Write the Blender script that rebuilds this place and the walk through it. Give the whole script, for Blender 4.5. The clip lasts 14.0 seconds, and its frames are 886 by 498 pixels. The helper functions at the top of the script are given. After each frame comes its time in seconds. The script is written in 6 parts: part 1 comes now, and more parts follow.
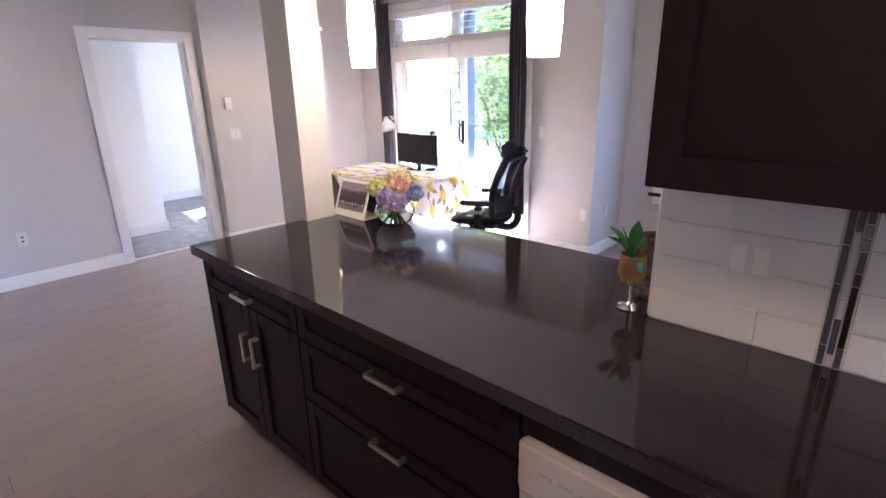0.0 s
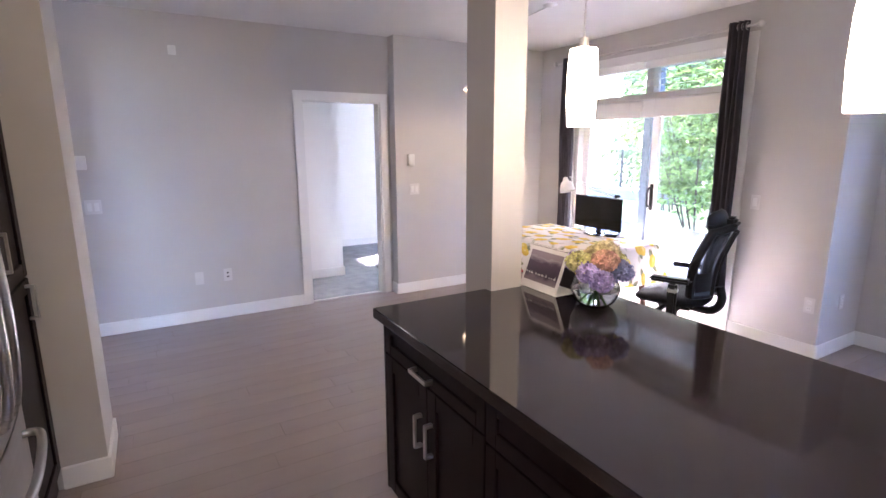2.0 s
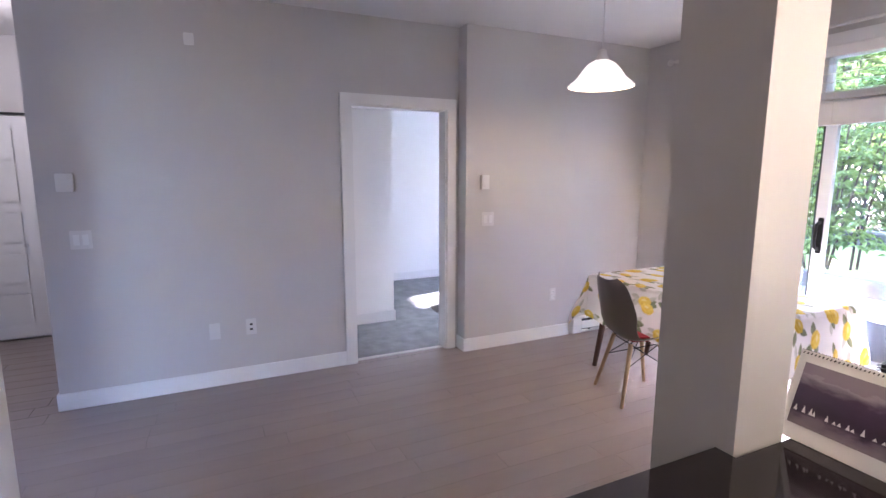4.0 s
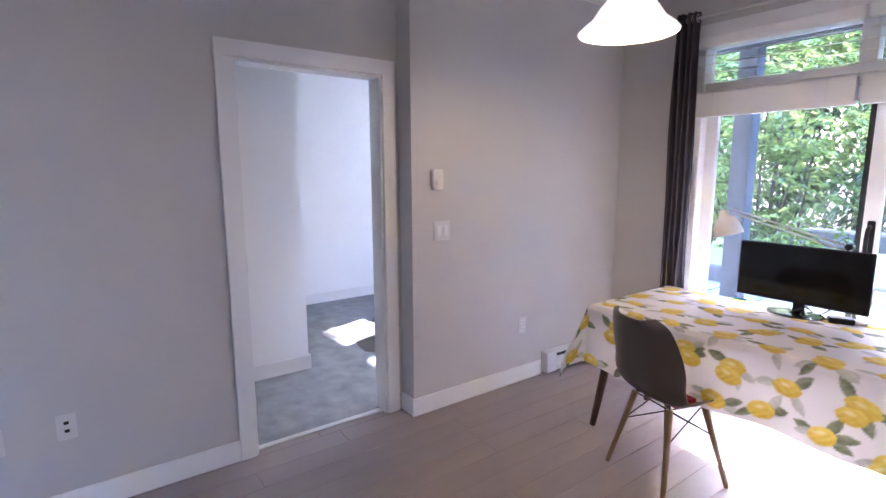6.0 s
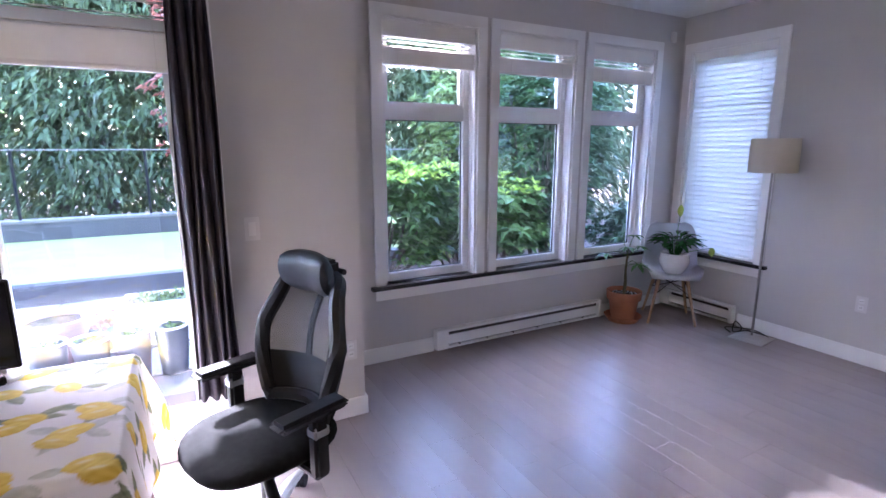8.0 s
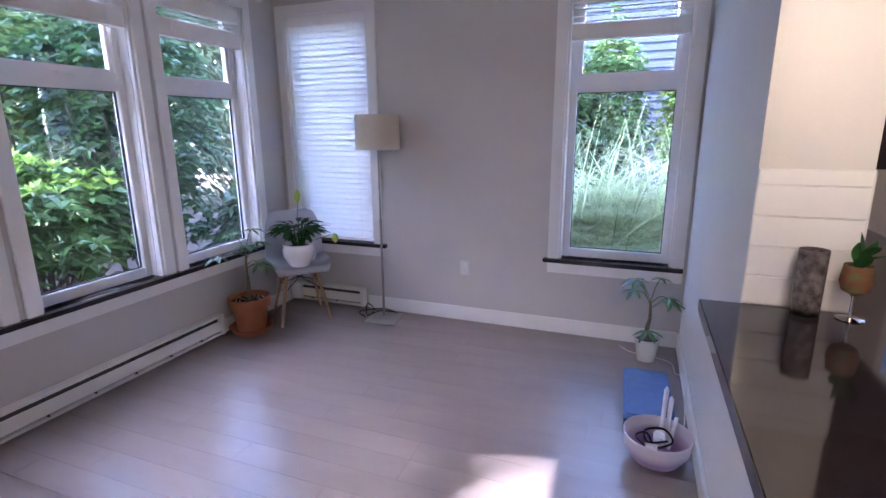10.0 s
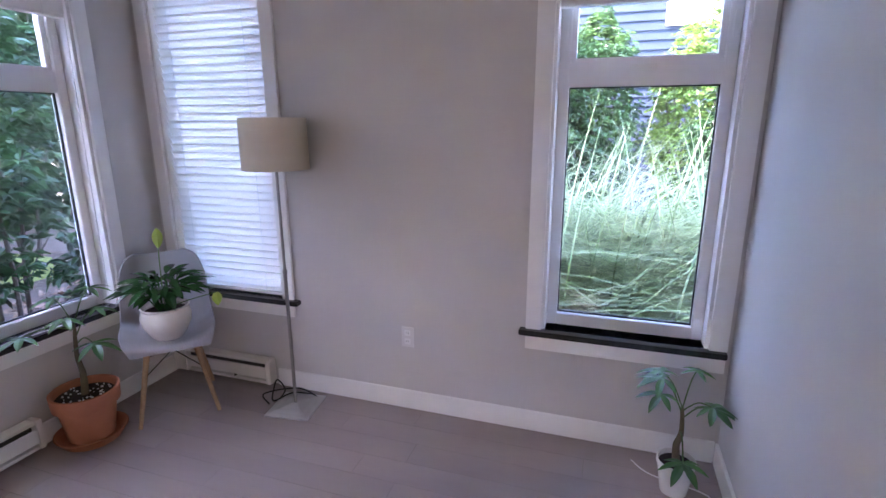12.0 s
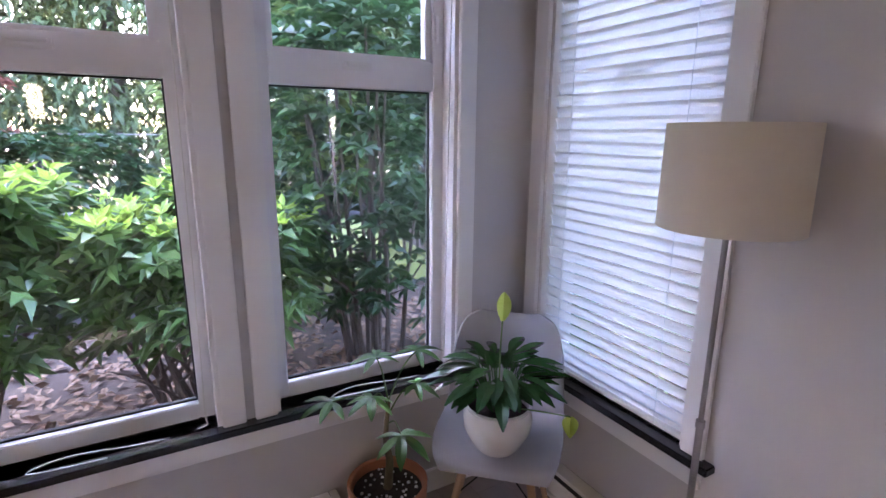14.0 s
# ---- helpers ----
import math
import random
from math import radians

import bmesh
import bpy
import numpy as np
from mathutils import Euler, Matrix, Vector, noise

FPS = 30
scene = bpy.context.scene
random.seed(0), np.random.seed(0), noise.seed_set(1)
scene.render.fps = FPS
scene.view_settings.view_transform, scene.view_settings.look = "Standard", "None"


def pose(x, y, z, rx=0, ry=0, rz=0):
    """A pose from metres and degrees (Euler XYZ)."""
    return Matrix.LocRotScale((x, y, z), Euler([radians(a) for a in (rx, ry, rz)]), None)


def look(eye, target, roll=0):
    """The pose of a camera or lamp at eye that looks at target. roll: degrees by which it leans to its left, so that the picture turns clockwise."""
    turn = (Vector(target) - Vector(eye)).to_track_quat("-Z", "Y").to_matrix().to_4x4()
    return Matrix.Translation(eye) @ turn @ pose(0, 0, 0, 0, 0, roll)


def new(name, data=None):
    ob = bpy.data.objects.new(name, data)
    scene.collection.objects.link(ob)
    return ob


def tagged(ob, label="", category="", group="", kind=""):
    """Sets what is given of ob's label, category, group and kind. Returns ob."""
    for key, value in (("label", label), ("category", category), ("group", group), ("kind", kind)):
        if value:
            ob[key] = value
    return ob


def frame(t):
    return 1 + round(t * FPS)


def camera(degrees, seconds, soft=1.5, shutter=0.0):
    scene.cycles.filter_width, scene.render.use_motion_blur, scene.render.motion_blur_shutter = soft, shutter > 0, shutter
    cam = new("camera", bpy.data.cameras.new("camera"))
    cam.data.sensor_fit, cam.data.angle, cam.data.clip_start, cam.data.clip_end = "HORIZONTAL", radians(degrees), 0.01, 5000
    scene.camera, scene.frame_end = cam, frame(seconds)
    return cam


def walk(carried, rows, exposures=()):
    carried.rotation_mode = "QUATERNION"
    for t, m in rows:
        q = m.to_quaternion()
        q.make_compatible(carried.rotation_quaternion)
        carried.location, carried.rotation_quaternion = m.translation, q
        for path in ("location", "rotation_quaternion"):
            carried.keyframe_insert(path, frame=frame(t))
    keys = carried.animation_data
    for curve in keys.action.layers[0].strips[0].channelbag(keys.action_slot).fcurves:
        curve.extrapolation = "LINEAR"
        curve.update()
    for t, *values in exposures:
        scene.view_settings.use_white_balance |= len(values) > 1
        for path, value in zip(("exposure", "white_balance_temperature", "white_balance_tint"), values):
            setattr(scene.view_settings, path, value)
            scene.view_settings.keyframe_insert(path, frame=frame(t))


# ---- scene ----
cam = camera(82.61, 14.0)
PATH = [
    (0, (0.152, 0.586, 1.546), (-1.141, 1.982, 0.933), -1.10),
    (0.5, (0.131, 0.567, 1.566), (-1.317, 1.823, 0.996), -0.87),
    (1, (0.115, 0.557, 1.576), (-1.449, 1.697, 1.072), -0.70),
    (1.5, (-0.007, 0.604, 1.571), (-1.662, 1.630, 1.116), -0.46),
    (2, (-0.212, 0.638, 1.558), (-1.911, 1.615, 1.160), -0.23),
    (2.5, (-0.452, 0.724, 1.542), (-2.176, 1.671, 1.179), -0.26),
    (3, (-0.737, 0.850, 1.532), (-2.497, 1.739, 1.193), -0.13),
    (3.5, (-1.020, 0.906, 1.521), (-2.803, 1.754, 1.201), 0.10),
    (3.7, (-1.155, 0.918, 1.527), (-2.944, 1.757, 1.215), 0.07),
    (5.8, (-2.516, 1.180, 1.477), (-4.215, 2.190, 1.172), -0.23),
    (6, (-2.571, 1.291, 1.481), (-4.170, 2.452, 1.170), -0.16),
    (6.5, (-2.646, 1.542, 1.486), (-3.820, 3.127, 1.153), -0.17),
    (7, (-2.834, 1.746, 1.562), (-3.220, 3.665, 1.153), 0.03),
    (7.5, (-2.861, 1.984, 1.511), (-2.471, 3.905, 1.114), 0.19),
    (8, (-2.754, 2.173, 1.505), (-1.823, 3.899, 1.112), -0.06),
    (8.5, (-2.649, 2.309, 1.480), (-1.331, 3.759, 1.080), 0.20),
    (9, (-2.519, 2.432, 1.478), (-0.890, 3.514, 1.059), -0.66),
    (9.2, (-2.460, 2.477, 1.472), (-0.728, 3.380, 1.040), -0.56),
    (11.3, (-1.309, 2.670, 1.511), (0.538, 3.273, 1.036), -0.44),
    (11.5, (-1.187, 2.706, 1.526), (0.667, 3.289, 1.053), -0.44),
    (12, (-0.893, 2.791, 1.547), (0.949, 3.400, 1.058), -0.22),
    (12.5, (-0.630, 2.962, 1.555), (1.161, 3.716, 1.082), -0.02),
    (13, (-0.337, 3.157, 1.564), (1.273, 4.244, 1.088), 0.06),
    (13.5, (-0.091, 3.383, 1.572), (1.160, 4.871, 1.104), 0.28),
    (14, (0.050, 3.664, 1.543), (1.015, 5.357, 1.093), 0.49),
]
EXPOSURES = [(0, 6.2, 5700, 24), (1.5, 6.15, 5800, 25), (3, 5.87, 5650, 26), (6.5, 5.42, 5400, 26), (7.5, 5.27, 5280, 25), (8, 5.36, 5400, 27), (9, 5.34, 5600, 29), (12.5, 5.42, 6000, 30), (14, 5.26, 6250, 31)]
walk(cam, [(t, look(eye, target, roll)) for t, eye, target, roll in PATH], EXPOSURES)

# ---- light ----
SUN_ELEV, SUN_FROM = 37.0, (-0.30, 1.0)
world = bpy.data.worlds.new("sky")
scene.world = world
world.use_nodes = True
wn = world.node_tree
sky = wn.nodes.new("ShaderNodeTexSky")
sky.sky_type, sky.sun_disc = "NISHITA", False
sky.sun_elevation = radians(SUN_ELEV)
sky.sun_rotation = math.atan2(SUN_FROM[0], SUN_FROM[1])
bg = wn.nodes["Background"]
bg.inputs["Strength"].default_value = 0.15
wn.links.new(sky.outputs[0], bg.inputs[0])
sun = new("sun", bpy.data.lights.new("sun", "SUN"))
sun.data.energy, sun.data.angle, sun.data.color = 1.65, radians(0.9), (1.0, 0.95, 0.88)
e = radians(SUN_ELEV)
s = Vector((SUN_FROM[0], SUN_FROM[1], 0)).normalized() * math.cos(e) + Vector((0, 0, math.sin(e)))
sun.matrix_world = look(s * 30, (0, 0, 0))


def bulb_or_fill(x, y, z, watts, radius=0.03, colour=(1.0, 0.72, 0.42)):
    lamp = new("bulb_or_fill_light", bpy.data.lights.new("bulb_or_fill_light", "POINT"))
    lamp.data.energy, lamp.data.shadow_soft_size, lamp.data.color = watts, radius, colour
    lamp.location = (x, y, z)
    return lamp


PEND1, PEND2, DOME = (-1.585, 2.0), (-0.728, 2.0), (-3.89, 3.19)
# unseen kitchen ceiling lamp, added for the warm tone on east-facing sides
bulb_or_fill(0.75, 0.45, 2.40, 0.55, 0.22)
# fill light with no fitting, added to brighten the hall and its door
bulb_or_fill(-5.7, -0.55, 2.45, 0.42, 0.1, (1.0, 0.90, 0.78))


# ---- small mesh tools ----
def cube(bm, x0, x1, y0, y1, z0, z1, bev=0.0, m=None):
    """A box between two corners, its edges rounded by bev."""
    r = bmesh.ops.create_cube(bm, size=1.0)["verts"]
    for v in r:
        v.co = Vector(((x0 + x1) / 2 + v.co.x * (x1 - x0), (y0 + y1) / 2 + v.co.y * (y1 - y0), (z0 + z1) / 2 + v.co.z * (z1 - z0)))
    if m is not None:
        bmesh.ops.transform(bm, matrix=m, verts=r)
    if bev:
        edges = list({e for v in r for e in v.link_edges})
        bmesh.ops.bevel(bm, geom=edges, offset=bev, segments=2, affect="EDGES", clamp_overlap=True)
    return bm


def rod(bm, a, b, r0, r1=None, n=16, caps=True):
    """A round bar from a to b, tapered from r0 to r1."""
    a, b = Vector(a), Vector(b)
    d = b - a
    m = Matrix.Translation((a + b) / 2) @ d.to_track_quat("Z", "Y").to_matrix().to_4x4()
    bmesh.ops.create_cone(bm, cap_ends=caps, segments=n, radius1=r0, radius2=r0 if r1 is None else r1, depth=d.length, matrix=m)
    return bm


def lathe(bm, profile, n=32, c=(0, 0), close=False):
    """A turned shape: profile of (radius, z) round a vertical axis at c."""
    rings = []
    for r, z in profile:
        rings.append([bm.verts.new((c[0] + r * math.cos(2 * math.pi * k / n), c[1] + r * math.sin(2 * math.pi * k / n), z)) for k in range(n)])
    for a, b in zip(rings, rings[1:]):
        for k in range(n):
            bm.faces.new((a[k], a[(k + 1) % n], b[(k + 1) % n], b[k]))
    if close:
        bm.faces.new(list(reversed(rings[0])))
        bm.faces.new(rings[-1])
    return bm


def tube(bm, pts, r, n=8):
    """A bar of radius r (or a radius for each point) along points."""
    pts = [Vector(p) for p in pts]
    rings, up = [], Vector((0.13, 0.27, 0.95))
    for i, p in enumerate(pts):
        d = (pts[min(i + 1, len(pts) - 1)] - pts[max(i - 1, 0)]).normalized()
        u = d.cross(up)
        if u.length < 1e-3:
            u = d.cross(Vector((1, 0, 0)))
        u.normalize()
        w = d.cross(u)
        rr = r[i] if isinstance(r, (list, tuple)) else r
        rings.append([bm.verts.new(p + (u * math.cos(2 * math.pi * k / n) + w * math.sin(2 * math.pi * k / n)) * rr) for k in range(n)])
    for a, b in zip(rings, rings[1:]):
        for k in range(n):
            bm.faces.new((a[k], a[(k + 1) % n], b[(k + 1) % n], b[k]))
    bm.faces.new(rings[0]), bm.faces.new(list(reversed(rings[-1])))
    return bm


def sweep(points, steps=6):
    """Points on a smooth curve through the given points."""
    p = [Vector(q) for q in points]
    out = []
    for i in range(len(p) - 1):
        a, b, c, d = p[max(i - 1, 0)], p[i], p[i + 1], p[min(i + 2, len(p) - 1)]
        for k in range(steps):
            t = k / steps
            out.append(0.5 * (2 * b + (c - a) * t + (2 * a - 5 * b + 4 * c - d) * t * t + (3 * b - a - 3 * c + d) * t ** 3))
    return out + [p[-1]]


def part(name, bm, material, parent=None, label="", smooth=False):
    """Links a bmesh as one mesh object, under a thing or part if one is given."""
    me = bpy.data.meshes.new(name)
    bmesh.ops.recalc_face_normals(bm, faces=bm.faces)
    bm.to_mesh(me)
    bm.free()
    me.materials.append(material)
    if smooth:
        me.polygons.foreach_set("use_smooth", [True] * len(me.polygons))
        me.set_sharp_from_angle(angle=radians(38))
    ob = new(name, me)
    ob.parent = parent
    if label:
        ob["label"] = label
    return ob


def raw(name, verts, faces, material, parent=None, smooth=False):
    me = bpy.data.meshes.new(name)
    me.from_pydata(verts, [], faces)
    me.materials.append(material)
    if smooth:
        me.polygons.foreach_set("use_smooth", [True] * len(me.polygons))
    ob = new(name, me)
    ob.parent = parent
    return ob


def thing(name, m, label, category, group="", kind=""):
    """An empty at the base of a thing, which carries its parts."""
    ob = new(name)
    ob.empty_display_size = 0.1
    ob.matrix_basis = m if isinstance(m, Matrix) else pose(*m)
    return tagged(ob, label, category, group, kind)


def B():
    return bmesh.new()


# ---- materials ----
def mat(name, c1, c2=None, rough=0.5, metal=0.0, scale=6.0, fine=0.0, bump=0.0, bump_scale=120.0, stretch=(1, 1, 1), vary=0.0, coat=0.0, rough_var=0.0, trans=0.0, sss=0.0):
    """A painted, wooden, woven or metal surface: two tones mixed by broad and fine noise, with relief."""
    m = bpy.data.materials.new(name)
    m.use_nodes = True
    t = m.node_tree
    b = t.nodes["Principled BSDF"]
    N, L = t.nodes.new, t.links.new
    co = N("ShaderNodeTexCoord")
    mp = N("ShaderNodeMapping")
    mp.inputs["Scale"].default_value = stretch
    L(co.outputs["Object"], mp.inputs[0])
    n1 = N("ShaderNodeTexNoise")
    n1.inputs["Scale"].default_value, n1.inputs["Detail"].default_value = scale, 5
    L(mp.outputs[0], n1.inputs["Vector"])
    ramp = N("ShaderNodeMapRange")
    ramp.inputs["From Min"].default_value, ramp.inputs["From Max"].default_value = 0.3, 0.7
    L(n1.outputs["Fac"], ramp.inputs["Value"])
    mix = N("ShaderNodeMix")
    mix.data_type = "RGBA"
    mix.inputs["A"].default_value = (*c1, 1)
    mix.inputs["B"].default_value = (*(c2 or [v * 0.93 for v in c1]), 1)
    L(ramp.outputs[0], mix.inputs["Factor"])
    out = mix.outputs["Result"]
    if vary:
        info = N("ShaderNodeObjectInfo")
        hv = N("ShaderNodeHueSaturation")
        mr = N("ShaderNodeMapRange")
        mr.inputs["To Min"].default_value, mr.inputs["To Max"].default_value = 1 - vary, 1 + vary
        L(info.outputs["Random"], mr.inputs["Value"])
        L(mr.outputs[0], hv.inputs["Value"])
        L(out, hv.inputs["Color"])
        out = hv.outputs[0]
    L(out, b.inputs["Base Color"])
    b.inputs["Roughness"].default_value, b.inputs["Metallic"].default_value = rough, metal
    b.inputs["Coat Weight"].default_value = coat
    b.inputs["Coat Roughness"].default_value = 0.08
    b.inputs["Transmission Weight"].default_value = trans
    if rough_var:
        rr = N("ShaderNodeMapRange")
        rr.inputs["To Min"].default_value, rr.inputs["To Max"].default_value = rough - rough_var, rough + rough_var
        L(n1.outputs["Fac"], rr.inputs["Value"])
        L(rr.outputs[0], b.inputs["Roughness"])
    if bump:
        n2 = N("ShaderNodeTexNoise")
        n2.inputs["Scale"].default_value, n2.inputs["Detail"].default_value = bump_scale, 3
        L(mp.outputs[0], n2.inputs["Vector"])
        bp = N("ShaderNodeBump")
        bp.inputs["Strength"].default_value, bp.inputs["Distance"].default_value = bump, 0.004
        L(n2.outputs["Fac"], bp.inputs["Height"])
        L(bp.outputs[0], b.inputs["Normal"])
    return m


def glow(name, colour, strength, base=(0.9, 0.9, 0.88)):
    m = mat(name, base, rough=0.35)
    b = m.node_tree.nodes["Principled BSDF"]
    b.inputs["Emission Color"].default_value = (*colour, 1)
    b.inputs["Emission Strength"].default_value = strength
    return m


def clear(name, tint=(1, 1, 1), ior=1.45, rough=0.0):
    m = bpy.data.materials.new(name)
    m.use_nodes = True
    b = m.node_tree.nodes["Principled BSDF"]
    b.inputs["Base Color"].default_value = (*tint, 1)
    b.inputs["Roughness"].default_value, b.inputs["IOR"].default_value = rough, ior
    b.inputs["Transmission Weight"].default_value = 1.0
    return m


def leafmat(name, c1, c2, rough=0.4, scale=3.0):
    """Leaves: colour by island and noise, some light passes through."""
    m = mat(name, c1, c2, rough=rough, scale=scale)
    t = m.node_tree
    b = t.nodes["Principled BSDF"]
    g = t.nodes.new("ShaderNodeNewGeometry")
    hv = t.nodes.new("ShaderNodeHueSaturation")
    mr = t.nodes.new("ShaderNodeMapRange")
    mr.inputs["To Min"].default_value, mr.inputs["To Max"].default_value = 0.6, 1.5
    t.links.new(g.outputs["Random Per Island"], mr.inputs["Value"])
    t.links.new(mr.outputs[0], hv.inputs["Value"])
    src = b.inputs["Base Color"].links[0].from_socket
    t.links.new(src, hv.inputs["Color"])
    t.links.new(hv.outputs[0], b.inputs["Base Color"])
    tr = t.nodes.new("ShaderNodeBsdfTranslucent")
    t.links.new(hv.outputs[0], tr.inputs["Color"])
    mx = t.nodes.new("ShaderNodeMixShader")
    mx.inputs[0].default_value = 0.35
    t.links.new(b.outputs[0], mx.inputs[1])
    t.links.new(tr.outputs[0], mx.inputs[2])
    t.links.new(mx.outputs[0], t.nodes["Material Output"].inputs[0])
    return m


WALL = mat("wall_paint", (0.54, 0.525, 0.515), (0.515, 0.50, 0.49), rough=0.55, scale=1.5, bump=0.12, bump_scale=260)
# wall paint whitened for the bedroom, making up for daylight it lacks
BEDWALL = mat("lightened_wall_paint", (0.87, 0.865, 0.855), (0.85, 0.845, 0.835), rough=0.6, scale=1.5, bump=0.12, bump_scale=260)
CEIL = mat("ceiling_paint", (0.74, 0.73, 0.72), (0.71, 0.70, 0.69), rough=0.7, scale=2, bump=0.2, bump_scale=180)
TRIM = mat("white_trim_paint", (0.80, 0.80, 0.79), (0.77, 0.77, 0.76), rough=0.35, scale=3, bump=0.05, bump_scale=60)
VINYL = mat("white_vinyl", (0.78, 0.78, 0.79), (0.74, 0.74, 0.75), rough=0.3, scale=4)
SILL = mat("black_sill_stone", (0.018, 0.018, 0.020), (0.03, 0.03, 0.033), rough=0.15, scale=120)
STONE = mat("black_quartz", (0.013, 0.0095, 0.0115), (0.023, 0.018, 0.021), rough=0.07, scale=160, rough_var=0.02)
CABWOOD = mat("espresso_wood", (0.0075, 0.0036, 0.0050), (0.011, 0.0052, 0.0068), rough=0.45, scale=4, stretch=(10, 10, 1), bump=0.06, bump_scale=40)
CABWOOD.node_tree.nodes["Principled BSDF"].inputs["Specular IOR Level"].default_value = 0.18
STEEL = mat("brushed_steel", (0.58, 0.57, 0.56), (0.50, 0.49, 0.48), rough=0.28, metal=1.0, scale=3, stretch=(1, 1, 60), bump=0.02, bump_scale=30)
CHROME = mat("satin_nickel", (0.70, 0.69, 0.67), rough=0.34, metal=1.0)
BLACK = mat("black_plastic", (0.008, 0.008, 0.009), (0.013, 0.013, 0.014), rough=0.5, scale=30, bump=0.06, bump_scale=400)
BLACK.node_tree.nodes["Principled BSDF"].inputs["Specular IOR Level"].default_value = 0.3
WHITEPL = mat("white_plastic", (0.76, 0.76, 0.75), rough=0.35)
GLASS = clear("window_glass")
FLOORM = mat("grey_brown_planks", (0.300, 0.252, 0.242), (0.262, 0.219, 0.210), rough=0.34, scale=2.2, stretch=(4, 0.7, 1), bump=0.02, bump_scale=14, vary=0.035, rough_var=0.08)
GAP = mat("dark_floor_joint", (0.13, 0.105, 0.098), rough=0.95)
GAP.node_tree.nodes["Principled BSDF"].inputs["Specular IOR Level"].default_value = 0.0
CARPET = mat("grey_carpet", (0.31, 0.325, 0.335), (0.20, 0.21, 0.22), rough=0.95, scale=7, bump=0.9, bump_scale=420)


# ---- the shell ----
CEILZ = 2.635
XW, XJ, XE = -5.136, -5.001, 1.44       # west wall, west wall past the jog, east wall
YS, YN = 4.750, 5.37                   # wall of the sliding door, wall of the three windows
TH = 0.17


def wall_x(name, x0, x1, y0, y1, holes=(), z1=CEILZ, material=None, label=""):
    """A wall that runs along y between x0 and x1; holes are (y0, y1, z0, z1)."""
    bm = B()
    ys = sorted({y0, y1, *[h[0] for h in holes], *[h[1] for h in holes]})
    for a, b in zip(ys, ys[1:]):
        hs = [h for h in holes if h[0] <= a and h[1] >= b]
        if not hs:
            cube(bm, x0, x1, a, b, 0, z1)
        for h in hs:
            if h[2] > 0:
                cube(bm, x0, x1, a, b, 0, h[2])
            if h[3] < z1:
                cube(bm, x0, x1, a, b, h[3], z1)
    return tagged(part(name, bm, material or WALL), label or "plain painted light grey wall", "wall", kind="structure")


def wall_y(name, y0, y1, x0, x1, holes=(), z1=CEILZ, material=None, label=""):
    bm = B()
    xs = sorted({x0, x1, *[h[0] for h in holes], *[h[1] for h in holes]})
    for a, b in zip(xs, xs[1:]):
        hs = [h for h in holes if h[0] <= a and h[1] >= b]
        if not hs:
            cube(bm, a, b, y0, y1, 0, z1)
        for h in hs:
            if h[2] > 0:
                cube(bm, a, b, y0, y1, 0, h[2])
            if h[3] < z1:
                cube(bm, a, b, y0, y1, h[3], z1)
    return tagged(part(name, bm, material or WALL), label or "plain painted light grey wall", "wall", kind="structure")


# openings: door to the bedroom, sliding door, three windows north, two windows east
DOOR = (1.938, 2.728, 0.0, 2.0)
XS = -1.875                            # corner of the wall step
YJ = 2.837                             # jog of the west wall
SLIDE = (-4.42, -2.61, 0.0, 2.33)
W0, WP, WW = -1.562, 0.916, 0.885       # first casing's outer edge, pitch, outer width
CAS = 0.075
NWIN = [(W0 + WP * i + CAS, W0 + WP * i + WW - CAS, 0.562, 2.328) for i in range(3)]
BLINDW = (4.530, 5.265, 0.562, 2.328)
GRASSW = (2.322, 3.057, 0.562, 2.328)

wall_x("wall_west", XW - 0.12, XW, 0.012, YJ, [DOOR])
wall_x("wall_west_thick", XW - 0.12, XJ, YJ, YS)
wall_y("wall_north_slider", YS, YS + TH, XW - 0.12, XS, [SLIDE])
wall_x("wall_step", XS - TH, XS, YS + TH, YN + TH)
wall_y("wall_north_windows", YN, YN + TH, XS, XE + TH, NWIN)
# the third opening is unseen, added to let daylight onto the kitchen tiles
wall_x("wall_east", XE, XE + TH, -0.62, YN, [BLINDW, GRASSW, (0.35, 1.15, 1.15, 1.90)])
wall_y("wall_kitchen", 1.938, 2.228, -0.306, XE)
wall_y("wall_half", 2.06, 2.228, -2.02, -0.306, z1=0.875)
wall_y("wall_south", -0.62 - TH, -0.62, -3.3, XE + TH)
wall_y("wall_pier", -0.62, 0.325, -3.30, -2.900, label="short painted wall end beside the fridge")
wall_y("wall_hall_south", -1.1 - TH, -1.1, -7.1, -3.2)
wall_x("wall_hall_end", -7.1, -6.96, -1.1, 0.6, )
wall_y("wall_hall_north", 0.45, 0.60, -6.96, XW - 0.12)
wall_x("wall_bedroom_jut", -6.24, -6.10, 0.60, 2.60, material=BEDWALL, label="plain painted bedroom wall, whitened to stand in for daylight")
wall_x("wall_bedroom_far", -8.0, -7.86, 0.60, YS + TH, material=BEDWALL, label="plain painted bedroom wall, whitened to stand in for daylight")
# the second, unglazed opening is unseen and added to brighten the bedroom
wall_y("wall_bedroom_north", YS, YS + TH, -7.86, XW - 0.12, [(-7.45, -6.85, 0.95, 2.45), (-6.55, -5.32, 0.3, 2.45)], material=BEDWALL, label="plain painted bedroom wall, whitened to stand in for daylight")
wall_y("wall_bedroom_south", 0.60, 0.72, -7.86, -6.24, material=BEDWALL, label="plain painted bedroom wall, whitened to stand in for daylight")
wall_x("wall_hall_return", XW - 0.24, XW - 0.12, 0.45, 1.0)
bm = B()
